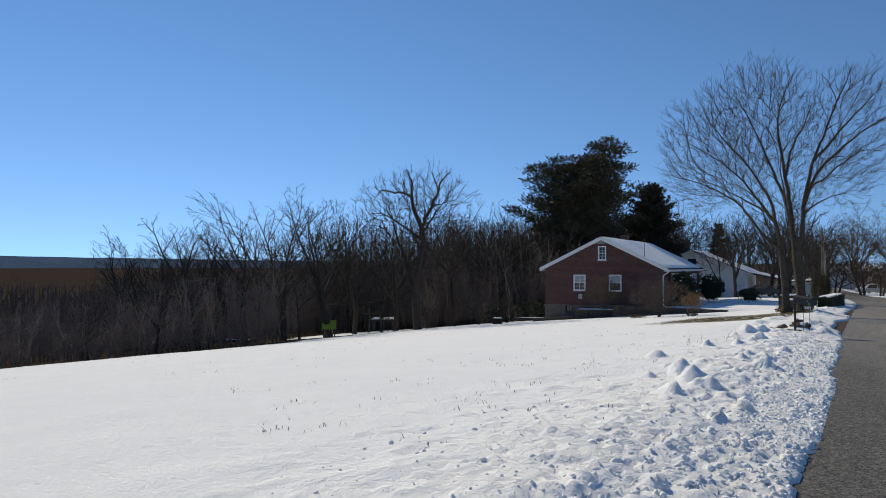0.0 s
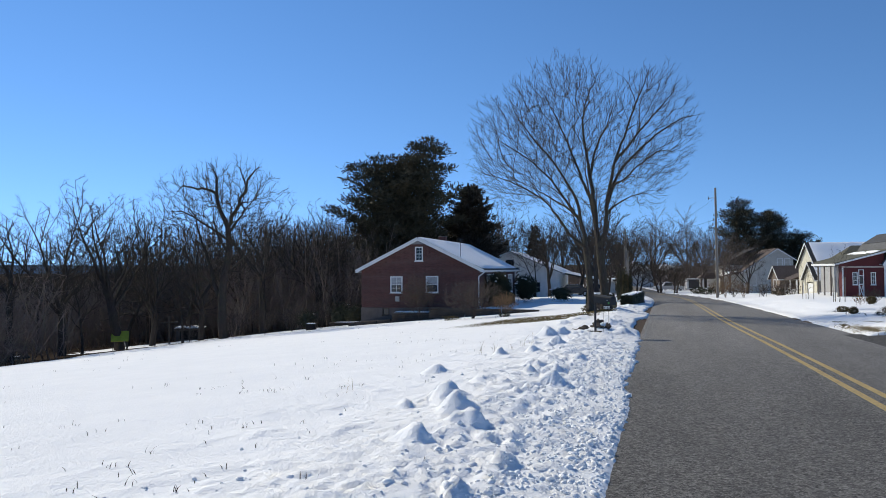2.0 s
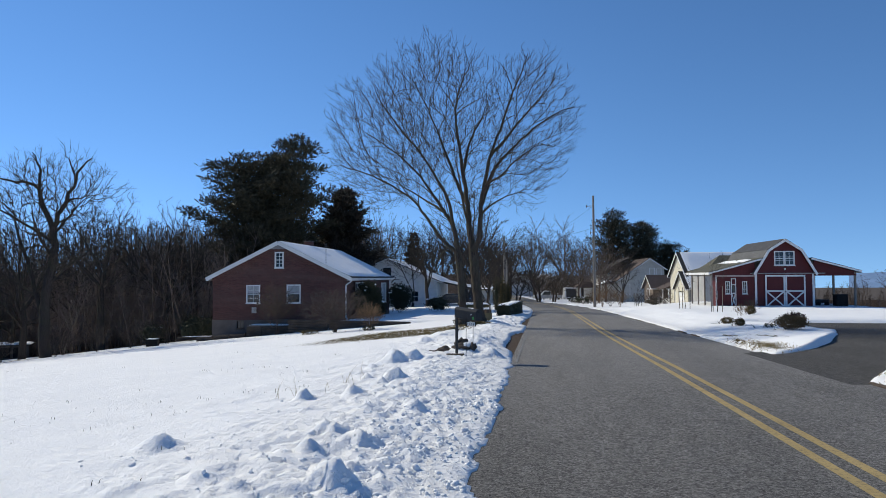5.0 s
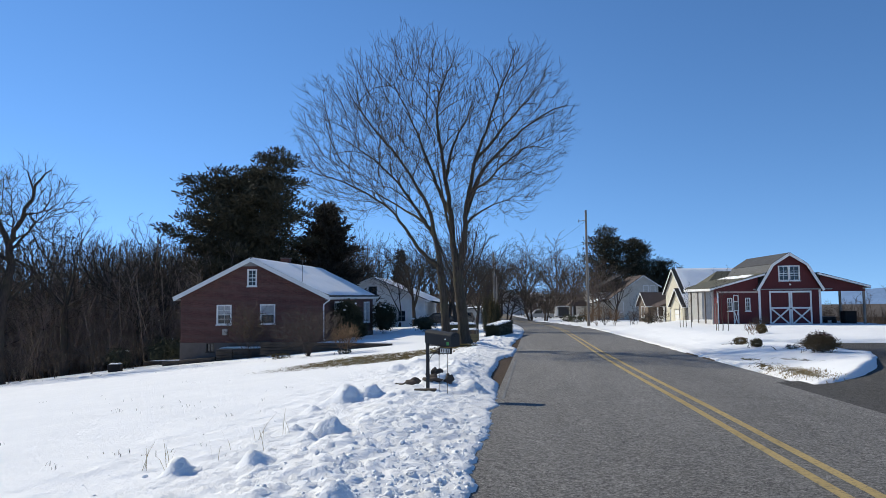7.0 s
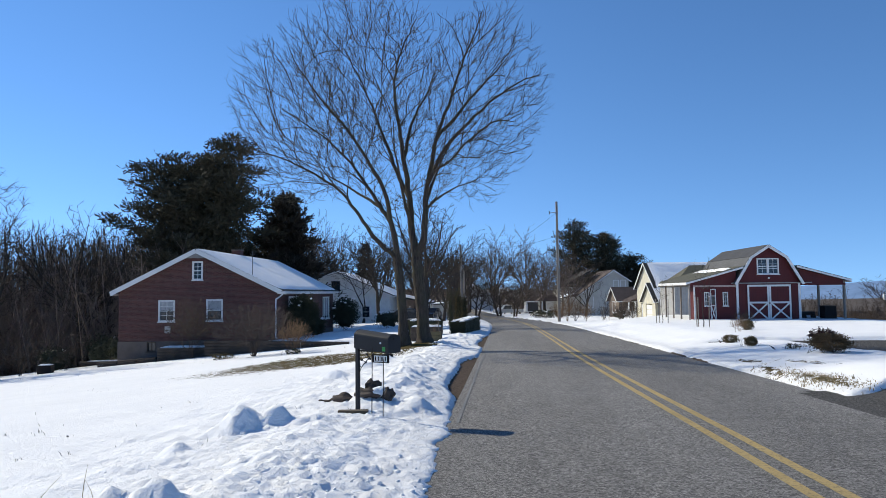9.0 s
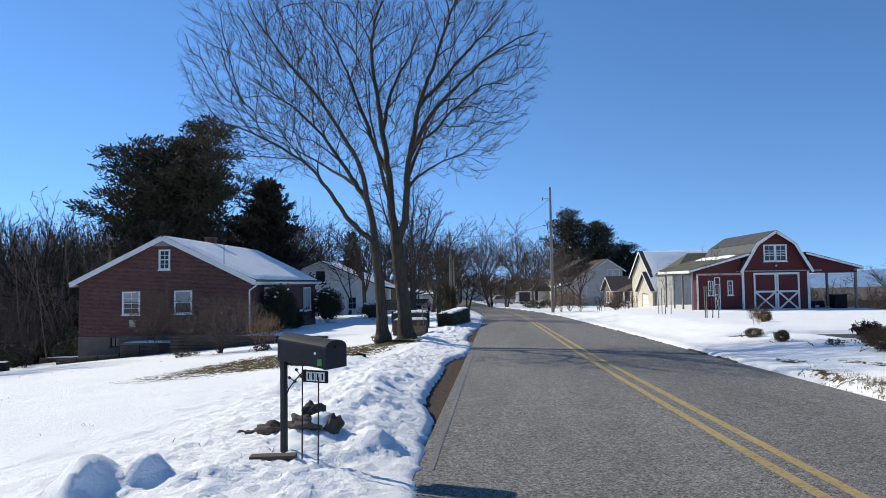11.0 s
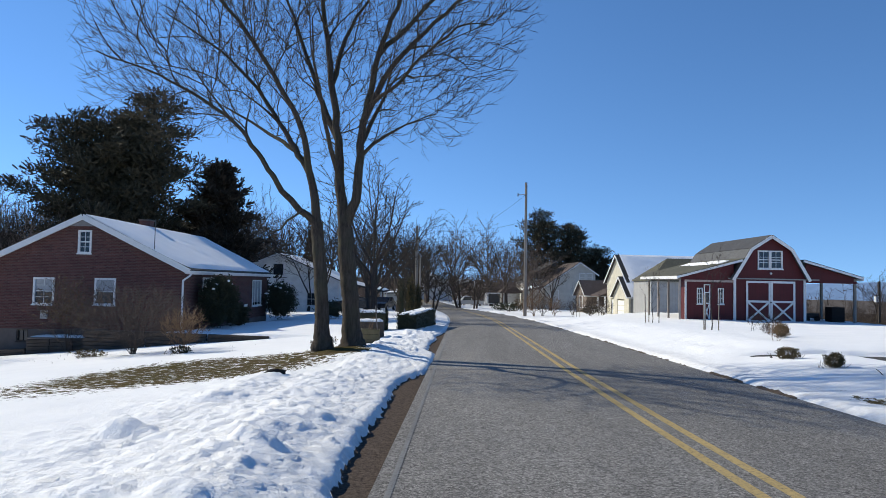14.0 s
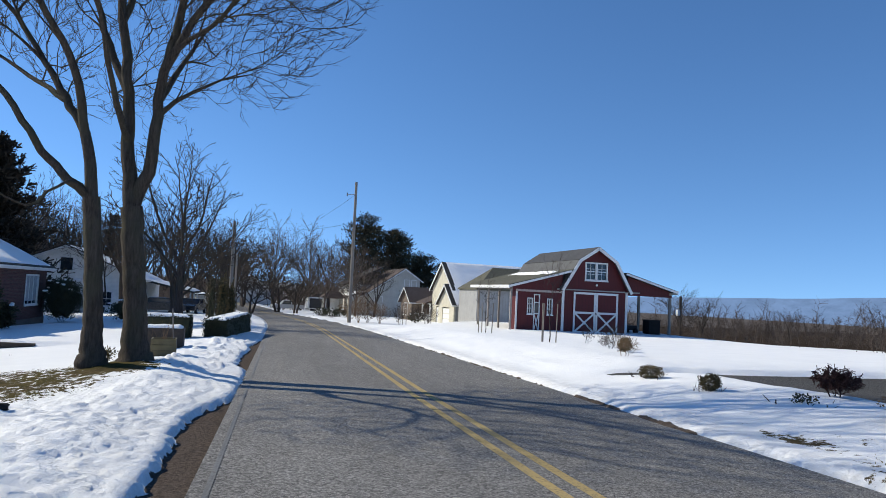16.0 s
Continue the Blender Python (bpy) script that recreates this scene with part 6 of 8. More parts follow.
for _ in range(60):
    x, y = rnd.uniform(-36, -25.5), rnd.uniform(66, 125)
    if all((x - a) ** 2 + (y - b) ** 2 > 7 for a, b, *_ in spots):
        spots.append((x, y))
FORM_H = (15, 17, 13, 16, 12, 18, 14)
SKYLINE = ((-61.8, 42.4, 5.5), (-57.0, 40.7, 4.3), (-54.1, 41.2, 5.1), (-49.2, 40.9, 6.2), (-49.3, 43.8, 5.3), (-45.2, 42.5, 7.8), (-44.3, 46.2, 8.3), (-42.5, 50.4, 8.4), (-43.2, 55.0, 6.0), (-36.2, 61.8, 9.2), (-35.5, 71.7, 8.7), (-39.3, 74.3, 8.2), (-40.4, 58.0, 7.2))


def crown_limit(x, y):
    """How tall the wood stands at a place: it gets lower downhill to the side."""
    a_ = math.degrees(math.atan2(-x, y))
    el = float(np.interp(a_, [20, 27, 33, 41, 46, 51, 55, 57.5, 64], [5.2, 5.1, 5.2, 5.4, 5.5, 4.1, 2.8, 0.9, 0.7]))
    return 1.6 + math.tan(radians(el)) * math.hypot(x, y) - gz(x, y)


for x, y in spots[:70] + spots[-40:]:
    k = rnd.randrange(len(forms))
    s = max(4.0, min(15.0, crown_limit(x, y) * (rnd.uniform(0.62, 0.98) if y > 60 else rnd.uniform(0.45, 0.75)))) / (FORM_H[k] * 0.95)
    t = new("bare_tree", forms[k])
    t.matrix_world = pose(x, y, gz(x, y), 0, 0, rnd.uniform(0, 360)) @ Matrix.Diagonal((s, s, s * rnd.uniform(0.9, 1.1), 1))
    tagged(t, "bare dark-barked woodland tree", "tree", "woodland trees")


# the taller trees whose crowns stand against the sky: place and height of the top
for k, (x, y, top) in enumerate(SKYLINE):
    t = new("bare_tree", sky_forms[k % 4])
    h = (top - gz(x, y)) / max(q.co.z for q in t.data.vertices)
    t.matrix_world = pose(x, y, gz(x, y), 0, 0, k * 83) @ Matrix.Diagonal((h * 1.3, h * 1.3, h, 1))
    tagged(t, "tall bare woodland tree standing above the others", "tree", "woodland trees")


def in_clearing(x, y):
    """The open ground round the shed and the play frame."""
    return -55 < x < -33 and 40 < y < 68 and abs((y - 46) - 1.0 * (-x - 39)) < 14 and math.hypot(x, y) < 81


# thin growth between the trunks: saplings and brush
def brush_mesh(seed, h, stems, spread_, levels=2, r=0.012, dens=(2.2, 3.0), bend=0.13, up=1.0, sides=(3, 3, 3), rmin=0.0055):
    rnd_ = random.Random(seed)
    w_ = Wood()
    for s in range(stems):
        d = Vector((rnd_.gauss(0, spread_), rnd_.gauss(0, spread_), up))
        bp, _ = wiggle(rnd_, Vector((rnd_.gauss(0, 0.12), rnd_.gauss(0, 0.12), -0.05)), d, h * rnd_.uniform(0.6, 1.1), 5, bend, 0.05)
        grow(w_, rnd_, bp, r * rnd_.uniform(0.7, 1.3), r * 0.25, levels - 1, dens, sides, 0.6, 0.06, 0.45, 0, 0.2, bend, rmin)
    return w_


def scrub_mass(name, spots_, width, twigs, mat, label, category, seed, lean=0.10, reach=0.20):
    """Thousands of thin stems with twigs as one object; spots_ are x, y, z, height."""
    r = np.random.RandomState(seed)
    S = np.array(spots_)
    n = len(S)
    base = S[:, :3] - [0, 0, 0.1]
    tip = base + np.stack([r.normal(0, lean, n) * S[:, 3], r.normal(0, lean, n) * S[:, 3], S[:, 3]], 1)
    V, Q, count = [], [], 0
    a0 = r.uniform(0, 6.28, n)
    w0 = width * (0.6 + 0.12 * S[:, 3])
    ring = []
    for end, wd in ((base, w0), (base * 0.45 + tip * 0.55 + r.normal(0, 0.12, (n, 3)), w0 * 0.7), (tip, w0 * 0.25)):
        for k in range(3):
            a_ = a0 + k * 2.094
            ring.append(end + np.stack([np.cos(a_) * wd, np.sin(a_) * wd, 0 * a_], 1))
    mid = (ring[3] + ring[4] + ring[5]) / 3
    V.append(np.stack(ring, 1).reshape(-1, 3))
    for j in range(2):
        for k in range(3):
            Q.append(np.stack([np.arange(n) * 9 + j * 3 + q for q in (k, (k + 1) % 3, 3 + (k + 1) % 3, 3 + k)], 1))
    count = n * 9
    m = n * twigs
    own = np.repeat(np.arange(n), twigs)
    t = r.uniform(0.12, 1.0, m)
    H = S[own, 3]
    lower = t < 0.55
    f = np.where(lower, t / 0.55, (t - 0.55) / 0.45)[:, None]
    p = np.where(lower[:, None], base[own] * (1 - f) + mid[own] * f, mid[own] * (1 - f) + tip[own] * f)
    az, el = r.uniform(0, 6.28, m), r.uniform(0.0, 1.15, m)
    d = np.stack([np.cos(az) * np.cos(el), np.sin(az) * np.cos(el), np.sin(el)], 1)
    ln = H * reach * r.uniform(0.4, 1.3, m) * (1.25 - 0.75 * t)
    q = p + d * ln[:, None]
    side = np.cross(d, r.normal(0, 1, (m, 3)))
    side /= np.linalg.norm(side, axis=1)[:, None]
    wd = (width * r.uniform(0.25, 0.5, m))[:, None]
    V.append(np.stack([p - side * wd, p + side * wd, q + side * wd * 0.4, q - side * wd * 0.4], 1).reshape(-1, 3))
    Q.append(np.arange(m * 4).reshape(-1, 4) + count)
    V, Q = np.concatenate(V), np.concatenate(Q)
    me_ = bpy.data.meshes.new(name)
    me_.vertices.add(len(V))
    me_.vertices.foreach_set("co", V.astype(np.float32).ravel())
    me_.loops.add(Q.size)
    me_.loops.foreach_set("vertex_index", Q.astype(np.int32).ravel())
    me_.polygons.add(len(Q))
    me_.polygons.foreach_set("loop_start", np.arange(0, Q.size, 4, dtype=np.int32))
    me_.update()
    me_.materials.append(mat)
    return tagged(new(name, me_), label, category, kind="stuff")


low_spots = []
for _ in range(5200):
    x, y = -37.0 - 42 * rnd.random() ** 1.4, rnd.uniform(6, 128)
    if (x > -37.2 - 0.10 * max(0, y - 54) and y < 63) or in_clearing(x, y):
        continue
    low_spots.append((x, y, gz(x, y), max(1.5, min(6.8, crown_limit(x, y) * rnd.uniform(0.16, 0.56)))))
for _ in range(1300):
    x, y = rnd.uniform(-40, -24), rnd.uniform(62, 125)
    low_spots.append((x, y, gz(x, y), rnd.uniform(2.5, 8.0)))
scrub_mass("undergrowth", low_spots, 0.036, 26, BRUSH, "dense dark leafless undergrowth between woodland trunks", "undergrowth", 3, 0.26, 0.32)
low_spots = []
for _ in range(1800):
    x, y = rnd.uniform(-175, -76), rnd.uniform(-20, 175)
    low_spots.append((x, y, gz(x, y), max(3.0, min(11.0, crown_limit(x, y) * rnd.uniform(0.4, 0.66)))))
scrub_mass("far_woods", low_spots, 0.11, 22, BARK_FAR, "far bare woods on the slope", "woods", 4, 0.08, 0.24)


low_spots = []
for _ in range(1900):
    x, y = rnd.uniform(-64, -25), rnd.uniform(72, 128)
    low_spots.append((x, y, gz(x, y), max(3.0, crown_limit(x, y) * rnd.uniform(0.45, 0.86))))
scrub_mass("back_woods", low_spots, 0.06, 26, BRUSH, "dense bare woods behind the brick house", "woods", 8, 0.14, 0.26)


# conifers: whorled boughs carrying many needle tufts
def tuft(vs, fs, p, d, size, rnd_, n=5):
    for _ in range(n):
        e = (d + Vector((rnd_.gauss(0, 0.6), rnd_.gauss(0, 0.6), rnd_.gauss(0, 0.45) + 0.15))).normalized()
        s = e.cross(Vector((rnd_.gauss(0, 1), rnd_.gauss(0, 1), rnd_.gauss(0, 1)))).normalized() * size * 0.16
        b = len(vs)
        q = p + e * size * rnd_.uniform(0.7, 1.2)
        vs.extend((p - s * 0.5, p + s * 0.5, q + s * 0.6, q - s * 0.6))
        fs.append((b, b + 1, b + 2, b + 3))


def conifer(name, m, height, radius, seed, needle, label, first=0.12, whorls=18, boughs=7, shape=1.0, tuft_size=0.42, tufts=13, up=0.1, irregular=0.25, top=0.0, stems=((0, 0),), per=5):
    rnd_ = random.Random(seed)
    tree = thing(name, m, label, "tree")
    w_ = Wood()
    vs, fs = [], []
    for sx, sy in stems:
        hh = height * rnd_.uniform(0.93, 1.0)
        pts = [Vector((sx * (0.3 + 0.7 * min(1, i / 4)), sy * (0.3 + 0.7 * min(1, i / 4)), -0.3 + hh * i / 8)) for i in range(9)]
        w_.tube(pts, [0.03 * hh * 0.55 * (1 - 0.93 * i / 8) + 0.01 for i in range(9)], 7)
        for k in range(whorls):
            t = first + (1 - first) * (k + 0.5 * rnd_.random()) / whorls
            z = hh * t
            prof = max(0.10, (1 - t) ** shape * (1 - top) + top * math.sqrt(max(0, 1 - t ** 2.2)))
            for b in range(boughs):
                az = b * 2 * math.pi / boughs + k * 0.8 + rnd_.uniform(-0.35, 0.35)
                ln = radius * prof * rnd_.uniform(1 - irregular * 1.6, 1 + irregular)
                d = Vector((math.cos(az), math.sin(az), up + rnd_.gauss(0, 0.10)))
                p0 = Vector((sx, sy, z))
                bp, _ = wiggle(rnd_, p0, d, max(0.25, ln), 4, 0.10, 0.03)
                w_.tube(bp, [0.035 * (1 - 0.2 * i) * (0.4 + prof) for i in range(5)], 3)
                cnt = max(3, int(tufts * (0.25 + ln / max(radius, 0.1))))
                for c in range(cnt):
                    f_ = (c + rnd_.random()) / cnt
                    f_ = 0.22 + 0.78 * f_
                    i = min(3, int(f_ * 4))
                    p = bp[i].lerp(bp[i + 1], f_ * 4 - i)
                    off = Vector((rnd_.gauss(0, 0.24), rnd_.gauss(0, 0.24), rnd_.gauss(0.02, 0.13))) * (0.25 + ln * 0.22)
                    tuft(vs, fs, p + off, (bp[i + 1] - bp[i]).normalized(), tuft_size * rnd_.uniform(0.7, 1.2), rnd_, per)
    a_ = new("trunk", w_.mesh("trunk", [BARK_DARK]))
    a_.parent = tree
    me_ = bpy.data.meshes.new("crown")
    me_.from_pydata([tuple(q) for q in vs], [], fs)
    me_.materials.append(needle)
    c_ = new("crown", me_)
    c_.parent = tree
    return tree


def pine(name, m, height, radius, seed, needle, label, first=0.1, boughs=60, clump=0.75, stems=((0, 0),), per=26):
    """A broad old pine: rising boughs that end in flattened clumps of needles."""
    rnd_ = random.Random(seed)
    tree = thing(name, m, label, "tree")
    w_ = Wood()
    C, D = [], []
    for sx, sy in stems:
        hh = height * (1.0 if (sx, sy) == stems[0] else rnd_.uniform(0.86, 0.97))
        pts = [Vector((sx * min(1, i / 5), sy * min(1, i / 5), -0.3 + hh * i / 8)) for i in range(9)]
        w_.tube(pts, [0.016 * hh * (1 - 0.93 * i / 8) + 0.015 for i in range(9)], 7)
        for k in range(boughs):
            t = first + (0.985 - first) * (k + rnd_.random()) / boughs
            prof = float(np.interp(t, [0.0, 0.15, 0.4, 0.62, 0.82, 0.93, 1.0], [0.75, 0.95, 1.0, 0.92, 0.66, 0.42, 0.16]))
            az = k * 2.4 + rnd_.uniform(-0.5, 0.5)
            out = Vector((math.cos(az), math.sin(az), 0))
            ln = radius * prof * rnd_.uniform(0.45, 1.2)
            p0 = Vector((sx * min(1, t * 1.6), sy * min(1, t * 1.6), hh * t))
            bp, _ = wiggle(rnd_, p0, out + Vector((0, 0, 0.05 + 0.5 * t)), ln, 5, 0.09, 0.05)
            w_.tube(bp, [0.05 * (1 - 0.17 * i) * (0.4 + prof) for i in range(6)], 3)
            cnt = max(2, int(ln / clump * 1.7))
            for c in range(cnt):
                f_ = (0.3 + 0.7 * (c + rnd_.random()) / cnt) * 5
                i = min(4, int(f_))
                side = Vector((-out.y, out.x, 0)) * rnd_.gauss(0, 0.20 * ln * f_ / 5 + 0.15)
                C.append(bp[i].lerp(bp[i + 1], f_ - i) + side + Vector((0, 0, rnd_.gauss(0.1, 0.18))))
                D.append(out)
    r = np.random.RandomState(seed)
    C, D = np.repeat(np.array(C), per, 0), np.repeat(np.array(D), per, 0)
    n_ = len(C)
    off = r.normal(0, 1, (n_, 3))
    P = C + off * [clump * 0.46, clump * 0.46, clump * 0.17]
    d = D * 0.45 + r.normal(0, 0.5, (n_, 3)) + off * [0.35, 0.35, 0.2] + [0, 0, 0.45]
    d /= np.linalg.norm(d, axis=1)[:, None]
    sd = np.cross(d, r.normal(0, 1, (n_, 3)))
    sd /= np.linalg.norm(sd, axis=1)[:, None]
    ln = clump * 0.46 * r.uniform(0.6, 1.2, (n_, 1))
    Q = P + d * ln
    sd = sd * ln * 0.125
    V = np.stack([P - sd * 0.6, P + sd * 0.6, Q + sd, Q - sd], 1).reshape(-1, 3)
    a_ = new("trunk", w_.mesh("trunk", [BARK_DARK]))
    a_.parent = tree
    me_ = bpy.data.meshes.new("crown")
    me_.from_pydata(V.tolist(), [], np.arange(n_ * 4).reshape(-1, 4).tolist())
    me_.materials.append(needle)
    c_ = new("crown", me_)
    c_.parent = tree
    return tree


pine("white_pine", pose(-28.4, 76.0, gz(-28.4, 76.0)), 15.6 - gz(-28.4, 76.0), 4.9, 31, NEEDLE, "big dark green white pine with layered boughs", 0.08, 46, 0.95, ((3.6, 0.4), (0.6, -0.5), (-2.8, 0.6), (1.8, 1.6), (-0.9, 2.0)), 56)
conifer("spruce", pose(-21.0, 81.0, gz(-21.0, 81.0)), 11.7 - gz(-21.0, 81.0), 5.4, 32, NEEDLE_DARK, "dark brownish conical spruce behind the brick house", 0.06, 26, 9, 0.6, 0.55, 24, 0.40, 0.30)
conifer("spruce", pose(-17.5, 104.0, gz(-17.5, 104.0)), 10.5, 2.4, 33, NEEDLE_DARK, "dark spruce beside the white house", 0.08, 20, 7, 0.8, 0.5, 10, -0.1, 0.2)
# pines beyond the gray house
for x, y, h, r, s in ((14.6, 156.0, 17.8, 5.0, 41), (20.6, 158.0, 15.6, 4.8, 42), (25.5, 157.0, 14.6, 5.0, 43), (31.0, 160.0, 13.2, 4.8, 44)):
    pine("pine", pose(x, y, gz(x, y)), h, r * 0.95, s, NEEDLE, "dark pine standing behind the gray house", 0.15, 46, 1.15, ((0, 0), (1.2, 0.8)), 40)

# bare trees round the far bend and behind the houses
far_spots = [(-5.4, 66, 10.5), (-6.6, 73, 9.5), (-4.3, 84, 8.0), (-13.0, 88, 10), (-6.4, 92, 9.0), (-10.5, 98, 10.5), (-14.5, 110, 11), (-8.0, 116, 11), (-18, 120, 12), (-5.6, 101, 8.5), (-16, 95, 10), (-21, 106, 12),
             (-6.2, 152, 11), (-10, 160, 13), (-16, 142, 13), (-22, 132, 13), (-26, 110, 13), (-24, 98, 12),
             (-12, 136, 12), (-19, 150, 13), (-8, 144, 12), (-29, 124, 13), (11, 140, 11), (8.5, 150, 12), (-14, 170, 14), (12.5, 120, 9), (-11.5, 125, 11), (-24, 160, 14), (9.0, 172, 13), (-2, 186, 14), (-9, 190, 14)]
for k, (x, y, h) in enumerate(far_spots):
    t = new("bare_tree", far_forms[k % 3])
    s = h / 11.0
    t.matrix_world = pose(x, y, gz(x, y), 0, 0, (x * 37 + y * 11) % 360) @ Matrix.Diagonal((s * 1.05, s * 1.05, s, 1))
    tagged(t, "bare grey-brown tree by the far bend of the road", "tree", "trees along the road")
fan = spreading_tree_mesh(205, 15.0, 9, 0.30, 0.24, (1.5, 2.2, 2.4), 0.018, 0.62, 0.07).mesh("fan_tree", [BARK_FAR])
fan_top = max(q.co.z for q in fan.vertices)
for x, y, top, rz in ((-1.1, 156.0, 15.2, 20), (4.9, 158.0, 15.0, 200), (-8.5, 168.0, 11.5, 110)):
    t = new("bare_tree", fan)
    h = (top - gz(x, y)) / fan_top
    t.matrix_world = pose(x, y, gz(x, y), 0, 0, rz) @ Matrix.Scale(h, 4)
    tagged(t, "tall bare tree with a fan of rising limbs behind the bend", "tree", "trees along the road")
rounded = bare_tree_mesh(91, 9.5, 9.0, 420, 0.19, 0.22, 0.02, 4.0, 7, 0.14, 1, 0.6).mesh("rounded_tree", [BARK_FAR])
for x, y, h, rz in ((8.4, 114.0, 1.0, 0), (6.4, 128.0, 0.95, 130), (3.4, 148.0, 1.0, 60), (-6.0, 146.0, 1.05, 220), (10.5, 126.0, 0.95, 300)):
    t = new("bare_tree", rounded)
    t.matrix_world = pose(x, y, gz(x, y), 0, 0, rz) @ Matrix.Scale(h, 4)
    tagged(t, "bare grey-brown tree with a dense rounded crown", "tree", "trees along the road")
orch = bare_tree_mesh(77, 4.6, 6.0, 260, 0.15, 0.30, 0.022, 4.0, 6, 0.2, 2, 0.5).mesh("low_tree", [BARK_DARK])
for x, y, s in ((-3.6, 118, 1.3), (-0.4, 131, 1.5), (-6.8, 138, 1.5), (2.2, 124, 1.1)):
    t = new("low_tree", orch)
    t.matrix_world = pose(x, y, gz(x, y), 0, 0, x * 50) @ Matrix.Scale(s, 4)
    tagged(t, "low spreading bare ornamental tree", "tree", "ornamental trees")
low_spots = []
for _ in range(2000):
    x, y = rnd.uniform(-40, 16), rnd.uniform(112, 210)
    if abs(x - float(road_x(y))) < 6.5 or (x > -4 and y < 150):
        continue
    low_spots.append((x, y, gz(x, y), rnd.uniform(2.5, 6.4) * (0.75 if y < 135 else 1.0)))
scrub_mass("far_thicket", low_spots, 0.055, 34, BARK_FAR, "bare thicket beyond the far bend", "thicket", 5, 0.22, 0.30)
# scrub below the crest beyond the barn
low_spots = []
for _ in range(2600):
    u, v_ = rnd.uniform(-45, 120), 8 + 110 * rnd.random() ** 1.8
    x, y = 24.5 + 0.80 * v_ - 0.60 * u, 57.0 + 0.60 * v_ + 0.80 * u
    if x < 27:
        continue
    low_spots.append((x, y, gz(x, y), rnd.uniform(1.0, 2.4) if rnd.random() < 0.9 else rnd.uniform(2.4, 3.4)))
scrub_mass("valley_scrub", low_spots, 0.026, 48, TWIG_GRAY, "brown leafless scrub on the valley slope", "scrub", 6, 0.2, 0.34)

for k, (x, y, top) in enumerate(((36.6, 84.3, 3.4), (38.3, 83.0, 2.6), (44.3, 78.7, 1.6), (49.4, 74.0, 2.3), (51.0, 74.0, 1.6), (31.0, 72.0, 0.6), (55.0, 69.0, 1.4))):
    t = new("valley_tree", far_forms[k % 3])
    h = top - gz(x, y)
    t.matrix_world = pose(x, y, gz(x, y), 0, 0, k * 67) @ Matrix.Diagonal((h / 9.5, h / 9.5, h / 13, 1))
    tagged(t, "bushy bare tree on the valley slope", "tree", "valley trees")

# far ridges: backdrop strips with the haze put into their colour
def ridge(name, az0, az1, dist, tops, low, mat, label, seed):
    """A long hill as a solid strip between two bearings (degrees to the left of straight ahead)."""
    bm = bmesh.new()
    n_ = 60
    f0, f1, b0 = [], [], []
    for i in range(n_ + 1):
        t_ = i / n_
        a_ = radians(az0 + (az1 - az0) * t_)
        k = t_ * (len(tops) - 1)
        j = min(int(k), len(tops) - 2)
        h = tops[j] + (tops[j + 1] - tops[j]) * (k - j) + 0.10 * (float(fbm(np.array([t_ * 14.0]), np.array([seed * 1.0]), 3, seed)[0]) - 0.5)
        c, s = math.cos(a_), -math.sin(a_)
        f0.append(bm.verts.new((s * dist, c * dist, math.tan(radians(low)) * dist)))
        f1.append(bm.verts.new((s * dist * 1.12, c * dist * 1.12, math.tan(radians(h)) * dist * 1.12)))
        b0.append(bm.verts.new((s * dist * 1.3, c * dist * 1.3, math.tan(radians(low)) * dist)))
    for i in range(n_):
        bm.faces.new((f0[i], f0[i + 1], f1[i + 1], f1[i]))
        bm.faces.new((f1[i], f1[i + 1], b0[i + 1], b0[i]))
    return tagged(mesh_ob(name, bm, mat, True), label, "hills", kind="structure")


# haze painted into the tint, plus a weak emission of the same colour
def hazed_hill_mat(name, c, glow):
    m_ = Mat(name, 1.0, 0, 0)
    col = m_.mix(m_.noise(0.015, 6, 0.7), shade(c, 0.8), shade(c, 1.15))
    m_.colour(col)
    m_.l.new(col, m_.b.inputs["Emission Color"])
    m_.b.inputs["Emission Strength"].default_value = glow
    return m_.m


# the last number is the added glow that lifts each strip like haze
ridge("backdrop_hills", -80, -22, 2600, (1.2, 1.45, 1.6, 1.55, 1.35, 0.9, 0.6, 0.2), -2.0, hazed_hill_mat("haze_blue_hills", (0.13, 0.20, 0.32, 1), 0.42), "wooded ridge on the horizon, its blue haze painted in", 3)
ridge("backdrop_hills", -80, -14, 1700, (-0.75, -0.65, -0.9, -0.8, -0.7, -0.9), -3.2, hazed_hill_mat("near_hills", (0.095, 0.085, 0.08, 1), 0.25), "lower brown-grey hills before the ridge", 5)
ridge("backdrop_hills", 30, 100, 2200, (0.4, 0.45, 0.6, 0.75, 0.85, 0.9), -4.5, hazed_hill_mat("haze_dark_hills", (0.05, 0.08, 0.13, 1), 0.25), "wooded hills beyond the woods, tinted dark blue for haze", 7)
ridge("backdrop_hills", -16, 32, 1900, (-0.2, 0.1, 0.2, 0.2, 0.3, 0.4), -3.0, hazed_hill_mat("mid_hills", (0.06, 0.07, 0.10, 1), 0.2), "dark wooded hills behind the far trees", 9)


# ---- small things by the road ----
def rock_bm(seed, sx, sy, sz, sub=3, rough=0.25):
    bm = bmesh.new()
    bmesh.ops.create_icosphere(bm, subdivisions=sub, radius=1.0)
    for q in bm.verts:
        f_ = 1 + rough * (noise.noise(q.co * 1.3 + Vector((seed * 3.1, seed, 0))) + 0.6 * noise.noise(q.co * 3.2 + Vector((seed, 0, seed))))
        q.co = Vector((q.co.x * sx * f_, q.co.y * sy * f_, q.co.z * sz * f_))
    return bm


